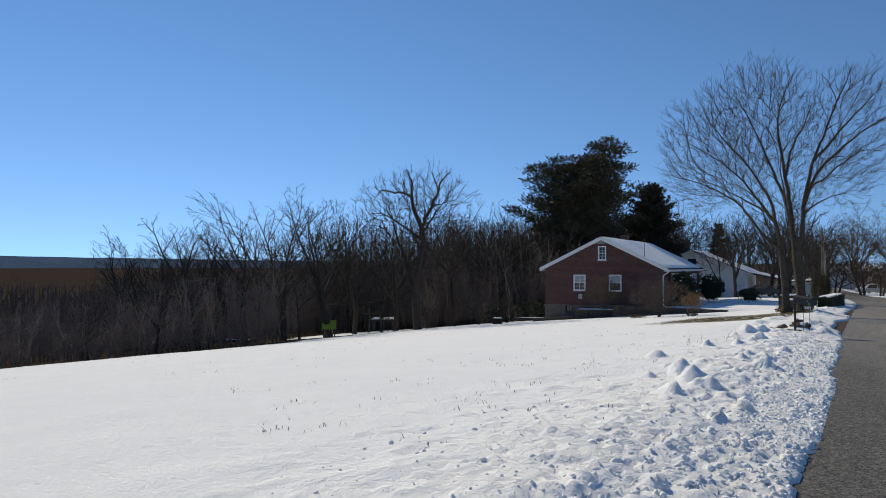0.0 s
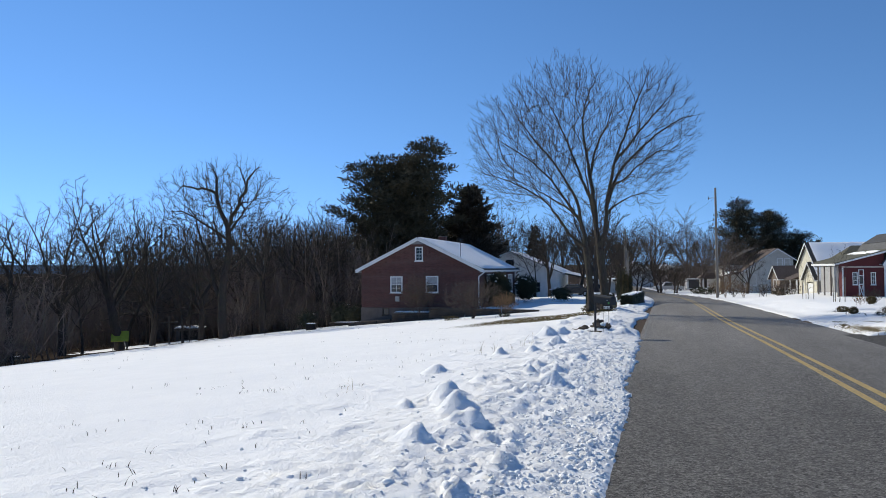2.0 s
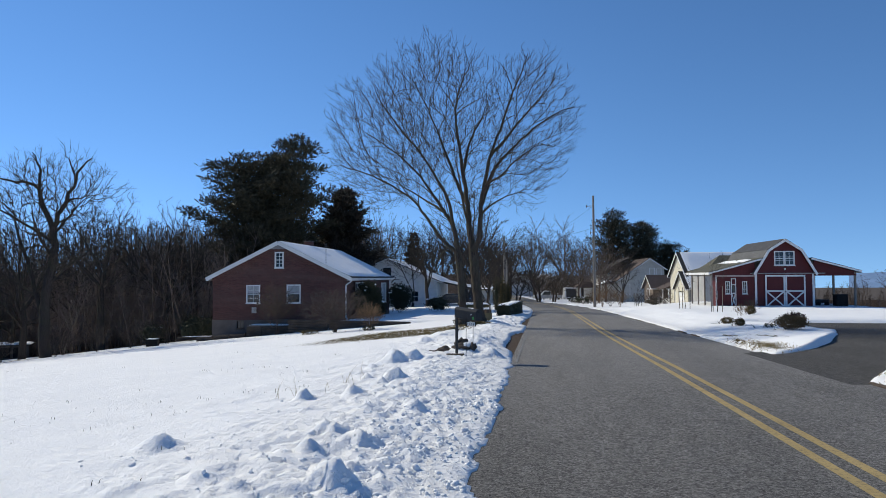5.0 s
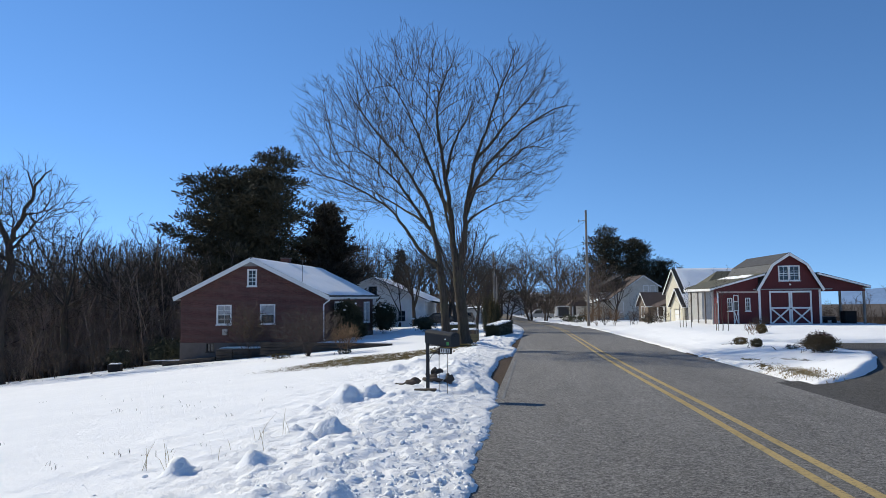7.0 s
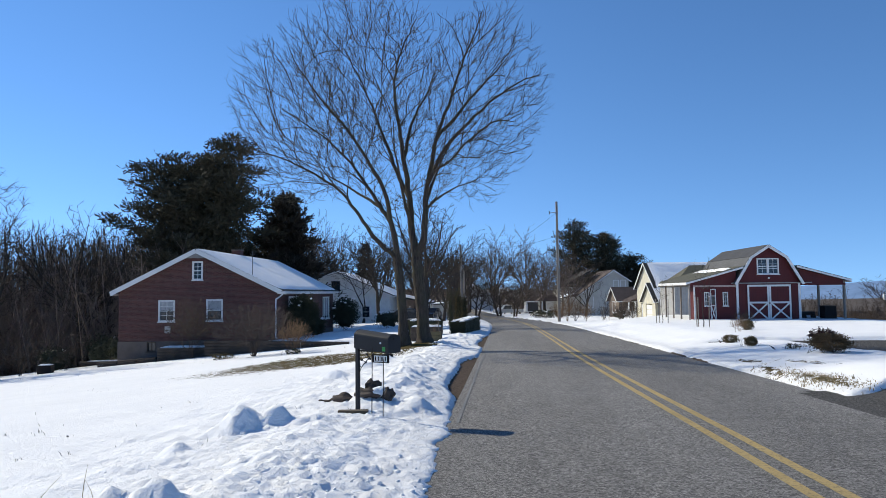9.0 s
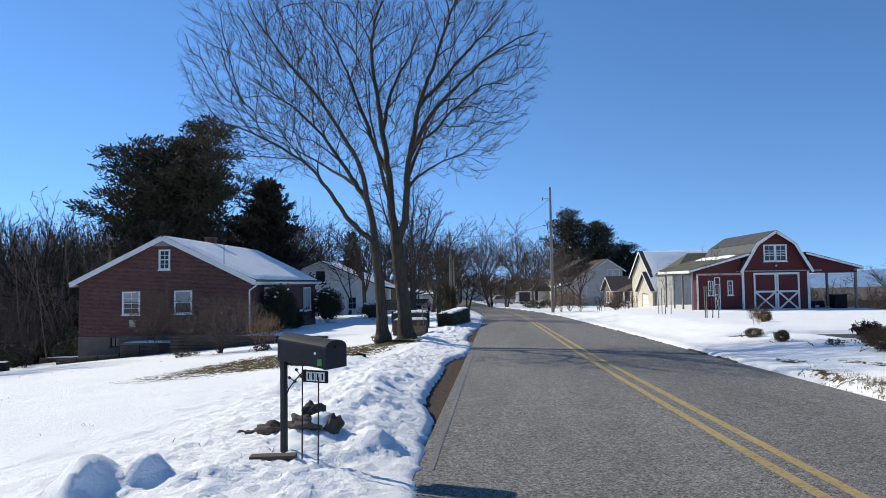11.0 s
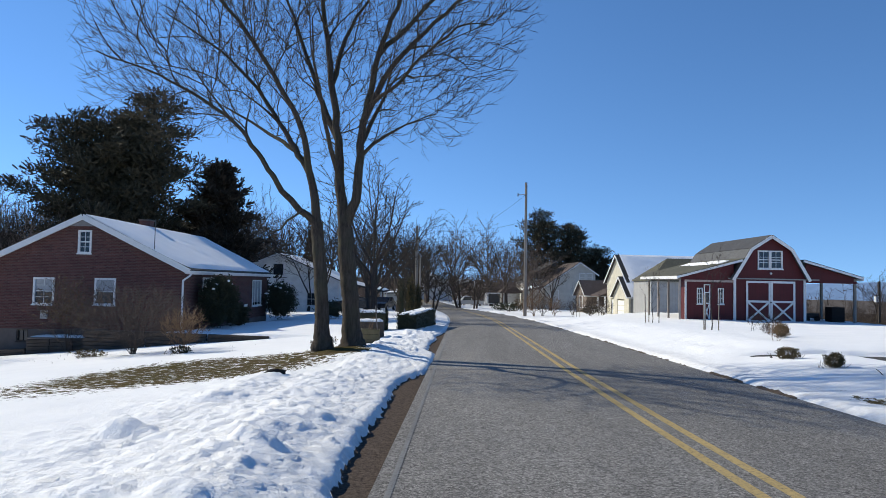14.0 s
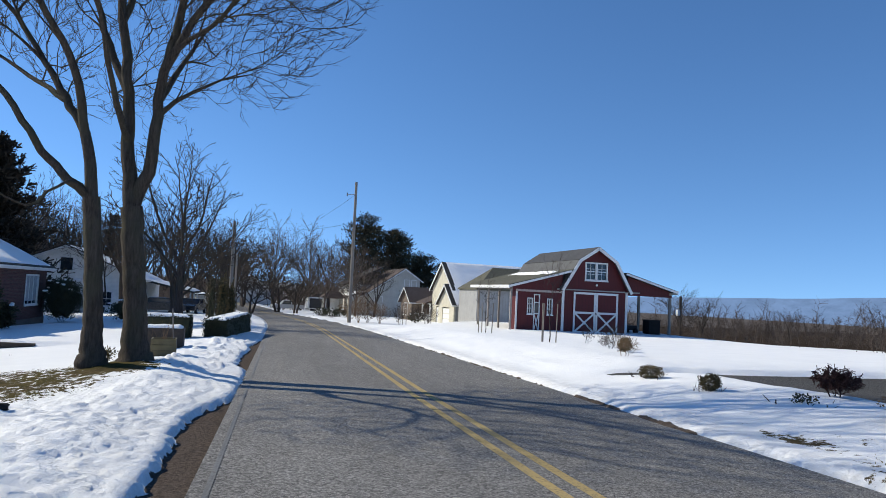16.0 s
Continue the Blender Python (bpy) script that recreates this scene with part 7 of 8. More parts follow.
# mailbox on its post
MB = pose(-1.49, 23.0, -0.03, 0, 0, -24)
gm = gz(-1.8, 23.05)
mail = thing("mailbox", MB, "large black metal mailbox on a dark post, plough-bent, by the road", "mailbox")
prof = [(-0.145, 0.555), (0.145, 0.555), (0.145, 0.725)] + [(0.145 * math.cos(a), 0.728 + 0.060 * math.sin(a)) for a in np.linspace(0.25, math.pi - 0.25, 9)] + [(-0.145, 0.725)]
SAG = 0.11     # the box hangs down towards its door


def box_shell(y0, y1, grow_=0.0):
    bm = bmesh.new()
    a = [bm.verts.new((y0, x * (1 + grow_), z + (z - 0.65) * grow_ - SAG * y0)) for x, z in prof]
    b = [bm.verts.new((y1, x * (1 + grow_), z + (z - 0.65) * grow_ - SAG * y1)) for x, z in prof]
    bm.faces.new(a)
    bm.faces.new(b[::-1])
    for i in range(len(prof)):
        bm.faces.new((a[i], b[i], b[(i + 1) % len(prof)], a[(i + 1) % len(prof)]))
    bmesh.ops.recalc_face_normals(bm, faces=bm.faces[:])
    return bm


part("box_body", box_shell(-0.29, 0.215), BLACK_METAL, mail)
part("door", box_shell(0.217, 0.24, 0.045), BLACK_METAL, mail)
part("door_pull", boxes((0.24, 0.262, -0.03, 0.03, 0.70, 0.72)), BLACK_METAL, mail)
part("sticker", boxes((0.15, 0.198, -0.149, -0.1455, 0.556, 0.612)), GREEN_STICKER, mail, "torn green sticker")
bm = bmesh.new()
cyl(bm, (0.125, -0.149, 0.66), (0.125, -0.1455, 0.66), 0.013, n=14)
part("reflector", bm, WHITE, mail, "round white dot")
part("post", boxes((-0.305, -0.255, -0.10, -0.05, gm - 0.25, 0.60), bevel=0.008), BLACK_METAL, mail)
part("support_arm", boxes((-0.30, 0.10, -0.06, 0.06, 0.535, 0.556), bevel=0.004), BLACK_METAL, mail)
bm = bmesh.new()
for a_, b_ in (((-0.29, -0.03, 0.60), (-0.345, -0.03, 0.68)), ((-0.345, -0.03, 0.68), (-0.35, -0.03, 0.755)), ((-0.35, -0.03, 0.755), (-0.325, -0.03, 0.80)), ((-0.325, -0.03, 0.80), (-0.28, -0.03, 0.815))):
    beam(bm, a_, b_, 0.015)
part("flag", bm, BLACK_METAL, mail)
plate = part("number_plate", boxes((-0.045, 0.225, -0.105, -0.09, 0.405, 0.51), bevel=0.012), BLACK_PLASTIC, mail, "black number plate hung under the box")
for i in range(4):
    tile = part("number_tile", boxes((0.0 + i * 0.05, 0.046 + i * 0.05, -0.108, -0.106, 0.418, 0.497)), WHITE, plate)
    part("digit_bar", boxes((0.015 + i * 0.05, 0.031 + i * 0.05, -0.1105, -0.1082, 0.43, 0.486)), BLACK_PLASTIC, plate)
# scrollwork bracket with leaves
bm = bmesh.new()
arc = [Vector((-0.25 + 0.22 * t, -0.08, 0.27 + 0.24 * t ** 0.7)) for t in np.linspace(0, 1, 8)]
for i in range(7):
    cyl(bm, arc[i], arc[i + 1], 0.006, n=6)
for i, ang in ((1, 2.4), (2, 0.6), (3, 2.6), (4, 0.3), (5, 2.2)):
    e_ = arc[i] + Vector((0.055 * math.cos(ang), -0.01, 0.055 * math.sin(ang)))
    cyl(bm, arc[i], e_, 0.004, n=5)
    bmesh.ops.create_icosphere(bm, subdivisions=1, radius=0.018, matrix=Matrix.Translation(e_) @ Matrix.Diagonal((1.2, 0.35, 0.9, 1)))
part("scroll_bracket", bm, BLACK_METAL, mail, "wrought-iron vine scroll")
for sx, zt in ((0.03, 0.60), (0.20, 0.47)):
    st = thing("marker_stake", MB @ pose(sx, -0.21, 0), "thin rusty steel stake beside the mailbox", "stake", "stakes by the mailbox")
    bm = bmesh.new()
    cyl(bm, (0, 0, gm - 0.2), (0.012, 0, zt), 0.0065, n=6)
    part("rod", bm, plain("rust_rod", (0.045, 0.028, 0.022, 1), 0.8), st)
# rocks round its foot
for k, (x, y, sx, sy, sz, c, a_) in enumerate(((-1.52, 23.92, 0.11, 0.14, 0.19, 0.06, 10), (-1.74, 24.10, 0.13, 0.11, 0.13, 0.13, 40), (-1.80, 23.92, 0.24, 0.12, 0.13, 0.05, -24), (-2.16, 24.06, 0.26, 0.11, 0.11, 0.04, -20), (-2.42, 24.16, 0.14, 0.10, 0.07, 0.03, 5))):
    r = mesh_ob("rock", rock_bm(k + 2, sx * 0.85, sy * 0.8, sz * 0.74, 4, 0.5), STONE, True)
    r.matrix_world = pose(x, y - 0.16, gz(x, y - 0.16) + c - 0.04, 0, 0, a_)
    tagged(r, "dark rough stone half buried in snow at the mailbox foot", "rock", "rocks at the mailbox")
sn = mesh_ob("snow_cap", rock_bm(9, 0.12, 0.15, 0.08, 3, 0.3), SNOW, True)
sn.matrix_world = pose(-1.63, 23.80, gz(-1.63, 23.80) + 0.08)
tagged(sn, "cap of old snow on the mailbox stones", "snow")
r = mesh_ob("rock", rock_bm(14, 0.17, 0.09, 0.045, 3, 0.5), BLACK_PLASTIC, True)
r.matrix_world = pose(-3.1, 33.4, gz(-3.1, 33.4) + 0.02, 0, 0, 15)
tagged(r, "black lump lying at the melting snow edge", "rock")
plank = thing("plank", pose(-1.78, 22.72, gz(-1.78, 22.72) + 0.02, 0, 0, 8), "short weathered plank in the snow by the mailbox post", "plank")
part("board", boxes((-0.18, 0.2, -0.06, 0.06, -0.02, 0.02), bevel=0.006), plain("old_plank", (0.11, 0.085, 0.055, 1), 0.9), plank)


# shrubs built of many small leaves on twigs
def leafy(name, x, y, w_, h_, d_, leaf_mat, label, seed, count=900, size=0.06, snow=0, cat="shrub", group="", boxy=False, z=None):
    rnd_ = random.Random(seed)
    sh = thing(name, pose(x, y, (gz(x, y) if z is None else z) - 0.03), label, cat, group)
    tw = brush_mesh(seed, h_ * 0.45, 9, 0.35, 2, 0.010, (4.0, 4.0)) if not boxy else brush_mesh(seed, h_ * 0.8, 14, 0.3, 1, 0.012)
    a_ = new("twig_mass", tw.mesh("twig_mass", [TWIG]))
    a_.parent = sh
    a_.scale = (max(0.6, w_ / h_) * 0.8, max(0.6, d_ / h_) * 0.8, 0.95)
    vs, fs = [], []
    for i in range(count):
        if boxy:
            f_ = rnd_.random()
            p = Vector((rnd_.uniform(-1, 1), rnd_.uniform(-1, 1), rnd_.uniform(0.02, 1)))
            ax_ = rnd_.choice((0, 0, 1, 1, 2))
            if ax_ < 2:
                p[ax_] = rnd_.choice((-1, 1)) * rnd_.uniform(0.86, 1.03)
            else:
                p.z = rnd_.uniform(0.9, 1.02)
            p = Vector((p.x * w_ / 2, p.y * d_ / 2, p.z * h_))
            nrm_ = Vector((p.x, p.y, 0.3))
        else:
            dv = Vector((rnd_.gauss(0, 1), rnd_.gauss(0, 1), rnd_.gauss(0, 1))).normalized()
            k_ = 0.78 + 0.34 * noise.noise(dv * 2.1 + Vector((seed, 0, 0))) + 0.26 * noise.noise(dv * 5.5 + Vector((0, seed, 0)))
            k_ *= rnd_.uniform(0.62, 1.08)
            p = Vector((dv.x * w_ / 2 * k_, dv.y * d_ / 2 * k_, max(0.03, (0.52 + 0.5 * dv.z * k_) * h_)))
            nrm_ = dv
        e = (nrm_.normalized() + Vector((rnd_.gauss(0, 0.7), rnd_.gauss(0, 0.7), rnd_.gauss(0.2, 0.6)))).normalized()
        s = e.cross(Vector((rnd_.gauss(0, 1), rnd_.gauss(0, 1), rnd_.gauss(0, 1)))).normalized() * size * 0.32
        b = len(vs)
        q = p + e * size * rnd_.uniform(0.7, 1.3)
        m_ = (p + q) / 2
        vs.extend((p, m_ + s, q, m_ - s))
        fs.append((b, b + 1, b + 2, b + 3))
    me_ = bpy.data.meshes.new("foliage")
    me_.from_pydata([tuple(q) for q in vs], [], fs)
    me_.materials.append(leaf_mat)
    a_ = new("foliage", me_)
    a_.parent = sh
    if boxy:
        core = boxes((-w_ * 0.47, w_ * 0.47, -d_ * 0.47, d_ * 0.47, 0.0, h_ * 0.94), bevel=0.06)
        part("inner_growth", core, LEAF_DARK, sh)
    elif h_ > 1.2:
        part("inner_growth", rock_bm(seed, w_ * 0.25, d_ * 0.25, h_ * 0.34, 3, 0.5), LEAF_DARK, sh).location = (0, 0, h_ * 0.46)
    for i in range(snow):
        px, py = rnd_.uniform(-0.36, 0.36) * w_, rnd_.uniform(-0.36, 0.36) * d_
        pz = h_ * (1.0 if boxy else rnd_.uniform(0.72, 0.98))
        part("snow_clump", rock_bm(seed + i, 0.04 + 0.045 * rnd_.random() * w_, 0.04 + 0.045 * rnd_.random() * d_, 0.055, 2, 0.6), SNOW, sh).location = (px, py, pz - 0.1 * h_ * (abs(px) / w_ + abs(py) / d_))
    return sh


# hedges, planter and small evergreens past the big tree
def hedge(x0, y0, x1, y1, wd, h_, seed, label, snow_cap=True):
    L = math.hypot(x1 - x0, y1 - y0)
    rz = math.degrees(math.atan2(y1 - y0, x1 - x0))
    hd = leafy("hedge", (x0 + x1) / 2, (y0 + y1) / 2, L, h_, wd, LEAF_DARK, label, seed, int(4200 * max(1, L / 4)), 0.062, 0, "hedge", "", True, gz(x0, y0))
    hd.matrix_world = pose((x0 + x1) / 2, (y0 + y1) / 2, min(gz(x0, y0), gz(x1, y1)) - 0.05, 0, 0, rz)
    if snow_cap:
        part("snow_cap", snow_sheet((-L / 2 + 0.05, h_ * 0.99), (L / 2 - 0.05, h_ * 0.99), -wd / 2 + 0.05, wd / 2 - 0.08, 0.07, 26, 8, seed, 0.30), SNOW, hd)
    return hd


hedge(-2.30, 51.6, -1.70, 58.6, 0.85, 0.88, 51, "clipped dark green hedge with a snow cap beside the road")
hedge(-4.9, 51.6, -3.15, 51.8, 1.0, 1.0, 52, "clipped dark hedge with patches of snow by the path")
pl = thing("planter", pose(-2.62, 42.2, gz(-2.62, 42.2) - 0.02, 0, 0, 6) @ Matrix.Diagonal((0.66, 0.66, 0.9, 1)), "square weathered wooden planter with dry stems", "planter")
for s_ in ((-0.42, 0.42, -0.42, -0.37), (-0.42, 0.42, 0.37, 0.42)):
    for k in range(3):
        part("slat", boxes((s_[0], s_[1], s_[2], s_[3], 0.02 + k * 0.155, 0.165 + k * 0.155), bevel=0.006), plain("planter_wood", (0.17, 0.14, 0.075, 1), 0.9), pl)
for s_ in ((-0.42, -0.37), (0.37, 0.42)):
    for k in range(3):
        part("slat", boxes((s_[0], s_[1], -0.365, 0.365, 0.02 + k * 0.155, 0.165 + k * 0.155), bevel=0.006), plain("planter_wood", (0.17, 0.14, 0.075, 1), 0.9), pl)
part("soil", boxes((-0.365, 0.365, -0.365, 0.365, 0.0, 0.40)), STONE, pl)
a = new("dry_growth", brush_mesh(61, 0.7, 14, 0.22, 1, 0.008).mesh("dry_growth", [TWIG_TAN]))
a.parent = pl
a.location = (0, 0, 0.4)
bm = bmesh.new()
beam(bm, (0.36, 0.1, 0.0), (0.2, 0.1, 1.25), 0.05)
part("prop_stick", bm, POLE_WOOD, pl)
bench = thing("stone_bench", pose(-3.3, 45.6, gz(-3.3, 45.6) - 0.02, 0, 0, 4), "low stone block seat with snow on top", "bench")
part("block", boxes((-0.7, 0.7, -0.35, 0.35, 0, 0.62), bevel=0.03), STONE, bench)
part("snow_cap", snow_sheet((-0.66, 0.63), (0.66, 0.63), -0.32, 0.32, 0.07, 12, 8, 6), SNOW, bench)
for k, (x, y, h_) in enumerate(((-3.35, 61.2, 3.0), (-2.85, 61.8, 2.8), (-3.1, 63.2, 2.9), (-2.6, 64.0, 2.5))):
    leafy("arborvitae", x, y, 0.6, h_, 0.6, LEAF_OLIVE if k % 2 else NEEDLE, "slim upright arborvitae shrub in the row by the hedge", 70 + k, 1300, 0.09, 0, "shrub", "arborvitae row")
low = leafy("ivy_clump", -3.75, 40.9, 0.8, 0.35, 0.7, LEAF_OLIVE, "low olive-green ground plants behind the trunks", 81, 500, 0.06)
# by the brick house
leafy("yew", -12.1, 56.5, 2.2, 2.75, 2.2, LEAF_DARK, "large dark evergreen yew against the house wall", 82, 13000, 0.095, 9)
leafy("yew", -12.2, 59.6, 1.5, 1.3, 1.8, LEAF_DARK, "dark evergreen shrub beside the house entry", 83, 5000, 0.09, 3)
leafy("yew", -12.6, 70.4, 2.6, 2.8, 2.6, LEAF_DARK, "dark snow-flecked evergreen at the far end of the house", 84, 9000, 0.095, 16)
leafy("yew", -9.6, 73.5, 3.0, 1.5, 2.4, LEAF_DARK, "dark evergreen mound past the house corner", 85, 2000, 0.10, 4)


def twiggy(name, x, y, h_, stems, spread_, mat, label, seed, dens=(4.0, 5.0), r=0.012, levels=3, leaves=0, leaf_mat=None, group="", z=None, bend=0.13):
    sh = thing(name, pose(x, y, (gz(x, y) if z is None else z) - 0.02), label, "shrub", group)
    w_ = Wood()
    rb = random.Random(seed)
    nodes = []
    half = h_ * spread_ * 1.25
    for k in range(max(4, stems // 3)):
        a2 = rb.uniform(0, 6.28)
        d2 = rb.uniform(0, 0.7) * half
        bp, _ = wiggle(rb, Vector((rb.gauss(0, 0.06), rb.gauss(0, 0.06), -0.05)), Vector((math.cos(a2) * d2, math.sin(a2) * d2, h_ * 0.75)), h_ * rb.uniform(0.4, 0.65), 4, bend * 0.7, 0.04)
        w_.tube(bp, [r * (1 - 0.15 * i) for i in range(5)], 4)
        nodes += [(bp[i], (bp[i] - bp[i - 1]).normalized(), r * (1 - 0.15 * i), 0) for i in range(1, 5)]
    reach = [half, half, h_ * 0.45]
    fill_crown(rb, [w_], nodes, in_crown(rb, (0, 0, h_ * 0.55), reach, h_ * 0.42, stems * 12, 2.0), r * 0.5, 7.0 / max(0.5, h_ * 0.5), h_ * 0.14, bend, True)
    a_ = new("branch_mass", w_.mesh("branch_mass", [mat]))
    a_.parent = sh
    if leaves:
        rnd_ = random.Random(seed)
        vs, fs = [], []
        co = [q.co for q in a_.data.vertices]
        for i in range(leaves):
            p = rnd_.choice(co)
            if p.z < h_ * 0.35:
                continue
            tuft(vs, fs, p, Vector((0, 0, -0.3)), 0.035 * h_ if h_ > 2.5 else 0.07, rnd_, 1)
        me_ = bpy.data.meshes.new("dead_foliage")
        me_.from_pydata([tuple(q) for q in vs], [], fs)
        me_.materials.append(leaf_mat)
        b_ = new("dead_foliage", me_)
        b_.parent = sh
    return sh


twiggy("bare_shrub", -11.3, 45.6, 2.45, 90, 0.66, TWIG_GRAY, "wide bare gray-brown shrub in front of the brick house", 91, (4.5, 5.0), 0.014)
twiggy("tan_shrub", -8.9, 43.9, 1.5, 40, 0.40, TWIG_TAN, "orange-tan bare shrub before the timber wall", 92, (4.0, 4.0), 0.010)
twiggy("climbing_shrub", -16.9, 51.4, 3.3, 44, 0.36, TWIG_GRAY, "tall thin shrub with tan dead leaves against the brick wall", 93, (2.6, 3.0), 0.016, 3, 1500, LEAF_BROWN)
leafy("ground_shrub", -12.6, 45.2, 1.3, 0.28, 0.8, LEAF_OLIVE, "low olive ground shrub under the bare bush", 94, 420, 0.07)
leafy("ground_shrub", -8.9, 43.75, 0.8, 0.25, 0.6, LEAF_DARK, "low dark plants at the foot of the tan shrub", 95, 260, 0.07)
for k, (x, y, h_) in enumerate(((-25.8, 60.0, 2.6), (-28.0, 61.5, 3.0), (-30.5, 60.0, 2.4), (-24.6, 62.5, 2.6))):
    leafy("evergreen_thicket", x, y, 3.0, h_ * 0.75, 2.4, LEAF_DARK, "dark tangled evergreen thicket beside the house", 100 + k, 1300, 0.12, 1)
for k, (x, y) in enumerate(((-32.4, 51.2), (-31.0, 53.5), (-29.0, 54.5), (-36.4, 51.0), (-27.2, 56.2), (-34.8, 55.2))):
    twiggy("brush_clump", x, y, 2.2, 16, 0.4, TWIG, "dark brush clump at the edge of the field", 110 + k, (2.6, 3.0), 0.016, 3, 0, None, "brush at the field edge")

# island and lot on the far side
leafy("round_shrub", 10.3, 44.2, 0.52, 0.48, 0.52, LEAF_OLIVE, "round olive-brown evergreen shrub in the snow", 121, 2600, 0.036)
leafy("round_shrub", 7.6, 37.9, 0.6, 0.3, 0.5, LEAF_OLIVE, "low olive evergreen shrub pressed down by snow", 122, 1600, 0.036)
leafy("round_shrub", 7.5, 35.65, 0.40, 0.32, 0.40, LEAF_OLIVE, "small round shrub with a lump of snow in its middle", 123, 1800, 0.036)
leafy("dome_shrub", 8.05, 31.8, 1.2, 0.5, 1.0, LEAF_BROWN, "wide brown-green domed shrub on the snowy island", 124, 4600, 0.04, 0)
twiggy("wine_shrub", 9.1, 34.5, 0.5, 14, 0.6, LEAF_WINE, "low spreading dark red weeping shrub on the island", 125, (5.0, 5.0), 0.010, 3, 3000, LEAF_WINE)
leafy("ground_shrub", 8.05, 34.0, 0.5, 0.16, 0.35, LEAF_DARK, "few dark sprigs poking through snow", 126, 150, 0.05)
twiggy("dry_weeds", 10.9, 46.3, 0.85, 14, 0.45, TWIG, "thin dark dry weeds in the lot snow", 127, (3.0, 2.0), 0.006, 2)
twiggy("dry_weeds", 9.3, 42.2, 0.6, 14, 0.5, TWIG_TAN, "pale dry grass tuft on the lot", 128, (2.0, 2.0), 0.006, 2)
twiggy("dry_weeds", 12.2, 51.0, 0.9, 8, 0.3, TWIG, "thin dry weeds before the barn doors", 129, (3.0, 2.0), 0.005, 2)
twiggy("dry_weeds", 11.2, 47.4, 0.4, 12, 0.6, LEAF_WINE, "low dark clump in the lot snow", 130, (3.0, 3.0), 0.008, 2)
sap_mesh = bare_tree_mesh(140, 3.4, 1.6, 60, 0.028, 0.4, 0.005, 6.0, 5, 0.12, 1, 0.28)
sap_me = sap_mesh.mesh("stem", [TWIG])
for x, y, s in ((9.98, 49.6, 1.0), (9.67, 57.1, 0.85), (12.6, 84.5, 0.9), (9.9, 82.0, 0.9)):
    sp = thing("staked_sapling", pose(x, y, gz(x, y), 0, 0, x * 40), "young bare sapling tied between wooden stakes", "tree", "staked saplings")
    a = new("stem", sap_me)
    a.parent = sp
    a.scale = (s, s, s)
    for dx, dz in ((-0.32, 0.12), (0.34, -0.1), (0.05, 0.3)):
        bm = bmesh.new()
        beam(bm, (dx, dz, -0.2), (dx * 1.15, dz, 1.45 if dx else 1.2), 0.032)
        part("stake", bm, plain("stake_wood", (0.22, 0.19, 0.16, 1), 0.9), sp)
# brush and evergreens along the far verge
for k, (x, y, h_, mt) in enumerate(((6.4, 83.0, 2.4, TWIG_TAN), (7.4, 85.5, 2.2, TWIG_GRAY), (5.9, 86.5, 2.0, TWIG_TAN), (8.3, 83.8, 1.8, TWIG_TAN), (12.6, 90.0, 1.7, TWIG_GRAY), (14.4, 92.5, 1.8, TWIG_GRAY), (11.2, 92.0, 1.5, TWIG_GRAY), (16.5, 121.0, 2.0, TWIG_GRAY))):
    twiggy("verge_shrub", x, y, h_, 20, 0.42, mt, "bare brown shrub beside the far verge", 150 + k, (2.6, 3.0), 0.018, 3, 0, None, "verge shrubs")
for k, (x, y) in enumerate(((5.6, 104.0), (6.8, 107.0), (4.9, 110.0), (13.4, 94.0))):
    leafy("verge_evergreen", x, y, 2.4, 1.1, 2.0, LEAF_DARK, "low dark evergreen shrub with snow by the verge", 160 + k, 700, 0.14, 5, "shrub", "verge evergreens")


# ---- poles and wires ----
def utility_pole(x, y, top, r, label, arms):
    z0 = gz(x, y)
    p_ = thing("utility_pole", pose(x, y, z0), label, "utility pole", "utility poles")
    bm = bmesh.new()
    cyl(bm, (0, 0, -0.5), (-0.05, 0, top - z0), r, r * 0.68, 12)
    part("pole", bm, POLE_WOOD, p_)
    for z, w_ in arms:
        bm = bmesh.new()
        beam(bm, (-0.05, 0, z - z0), (-0.05 - w_, 0.0, z - z0 - 0.05), 0.06)
        part("bracket", bm, GALV, p_)
        bm = bmesh.new()
        cyl(bm, (-0.05 - w_, 0, z - z0 - 0.18), (-0.05 - w_, 0, z - z0 + 0.12), 0.055, 0.04, 8)
        part("insulator", bm, plain("porcelain", (0.20, 0.20, 0.20, 1), 0.3), p_)
    return p_


utility_pole(5.60, 82.7, 9.95, 0.155, "tall weathered wooden utility pole at the far verge", ((8.9, 0.7), (6.6, 0.25), (6.1, 0.3)))
utility_pole(-3.37, 75.0, 5.35, 0.135, "wooden utility pole past the hedge", ((5.1, 0.2),))
utility_pole(-3.38, 80.0, 3.3, 0.09, "thin short wooden pole beside the utility pole", ())
utility_pole(-6.6, 150.0, 7.5, 0.16, "far wooden utility pole at the bend", ((7.2, 0.3),))


def wire(a_, b_, sag, r=0.009):
    cu = bpy.data.curves.new("cable", "CURVE")
    cu.dimensions = "3D"
    cu.bevel_depth = r
    sp = cu.splines.new("POLY")
    n_ = 14
    sp.points.add(n_)
    for i in range(n_ + 1):
        t_ = i / n_
        q = Vector(a_).lerp(Vector(b_), t_)
        q.z -= 4 * sag * t_ * (1 - t_)
        sp.points[i].co = (*q, 1)
    cu.materials.append(BLACK_PLASTIC)
    return tagged(new("cable", cu), "thin black overhead cable between poles", "cable", "overhead cables")


wire((5.55, 82.7, 6.6), (-3.4, 75.0, 5.1), 0.5)
wire((5.55, 82.7, 8.9), (-6.6, 150.0, 7.2), 1.2)
wire((-3.4, 75.0, 5.0), (-6.6, 150.0, 6.8), 1.3)

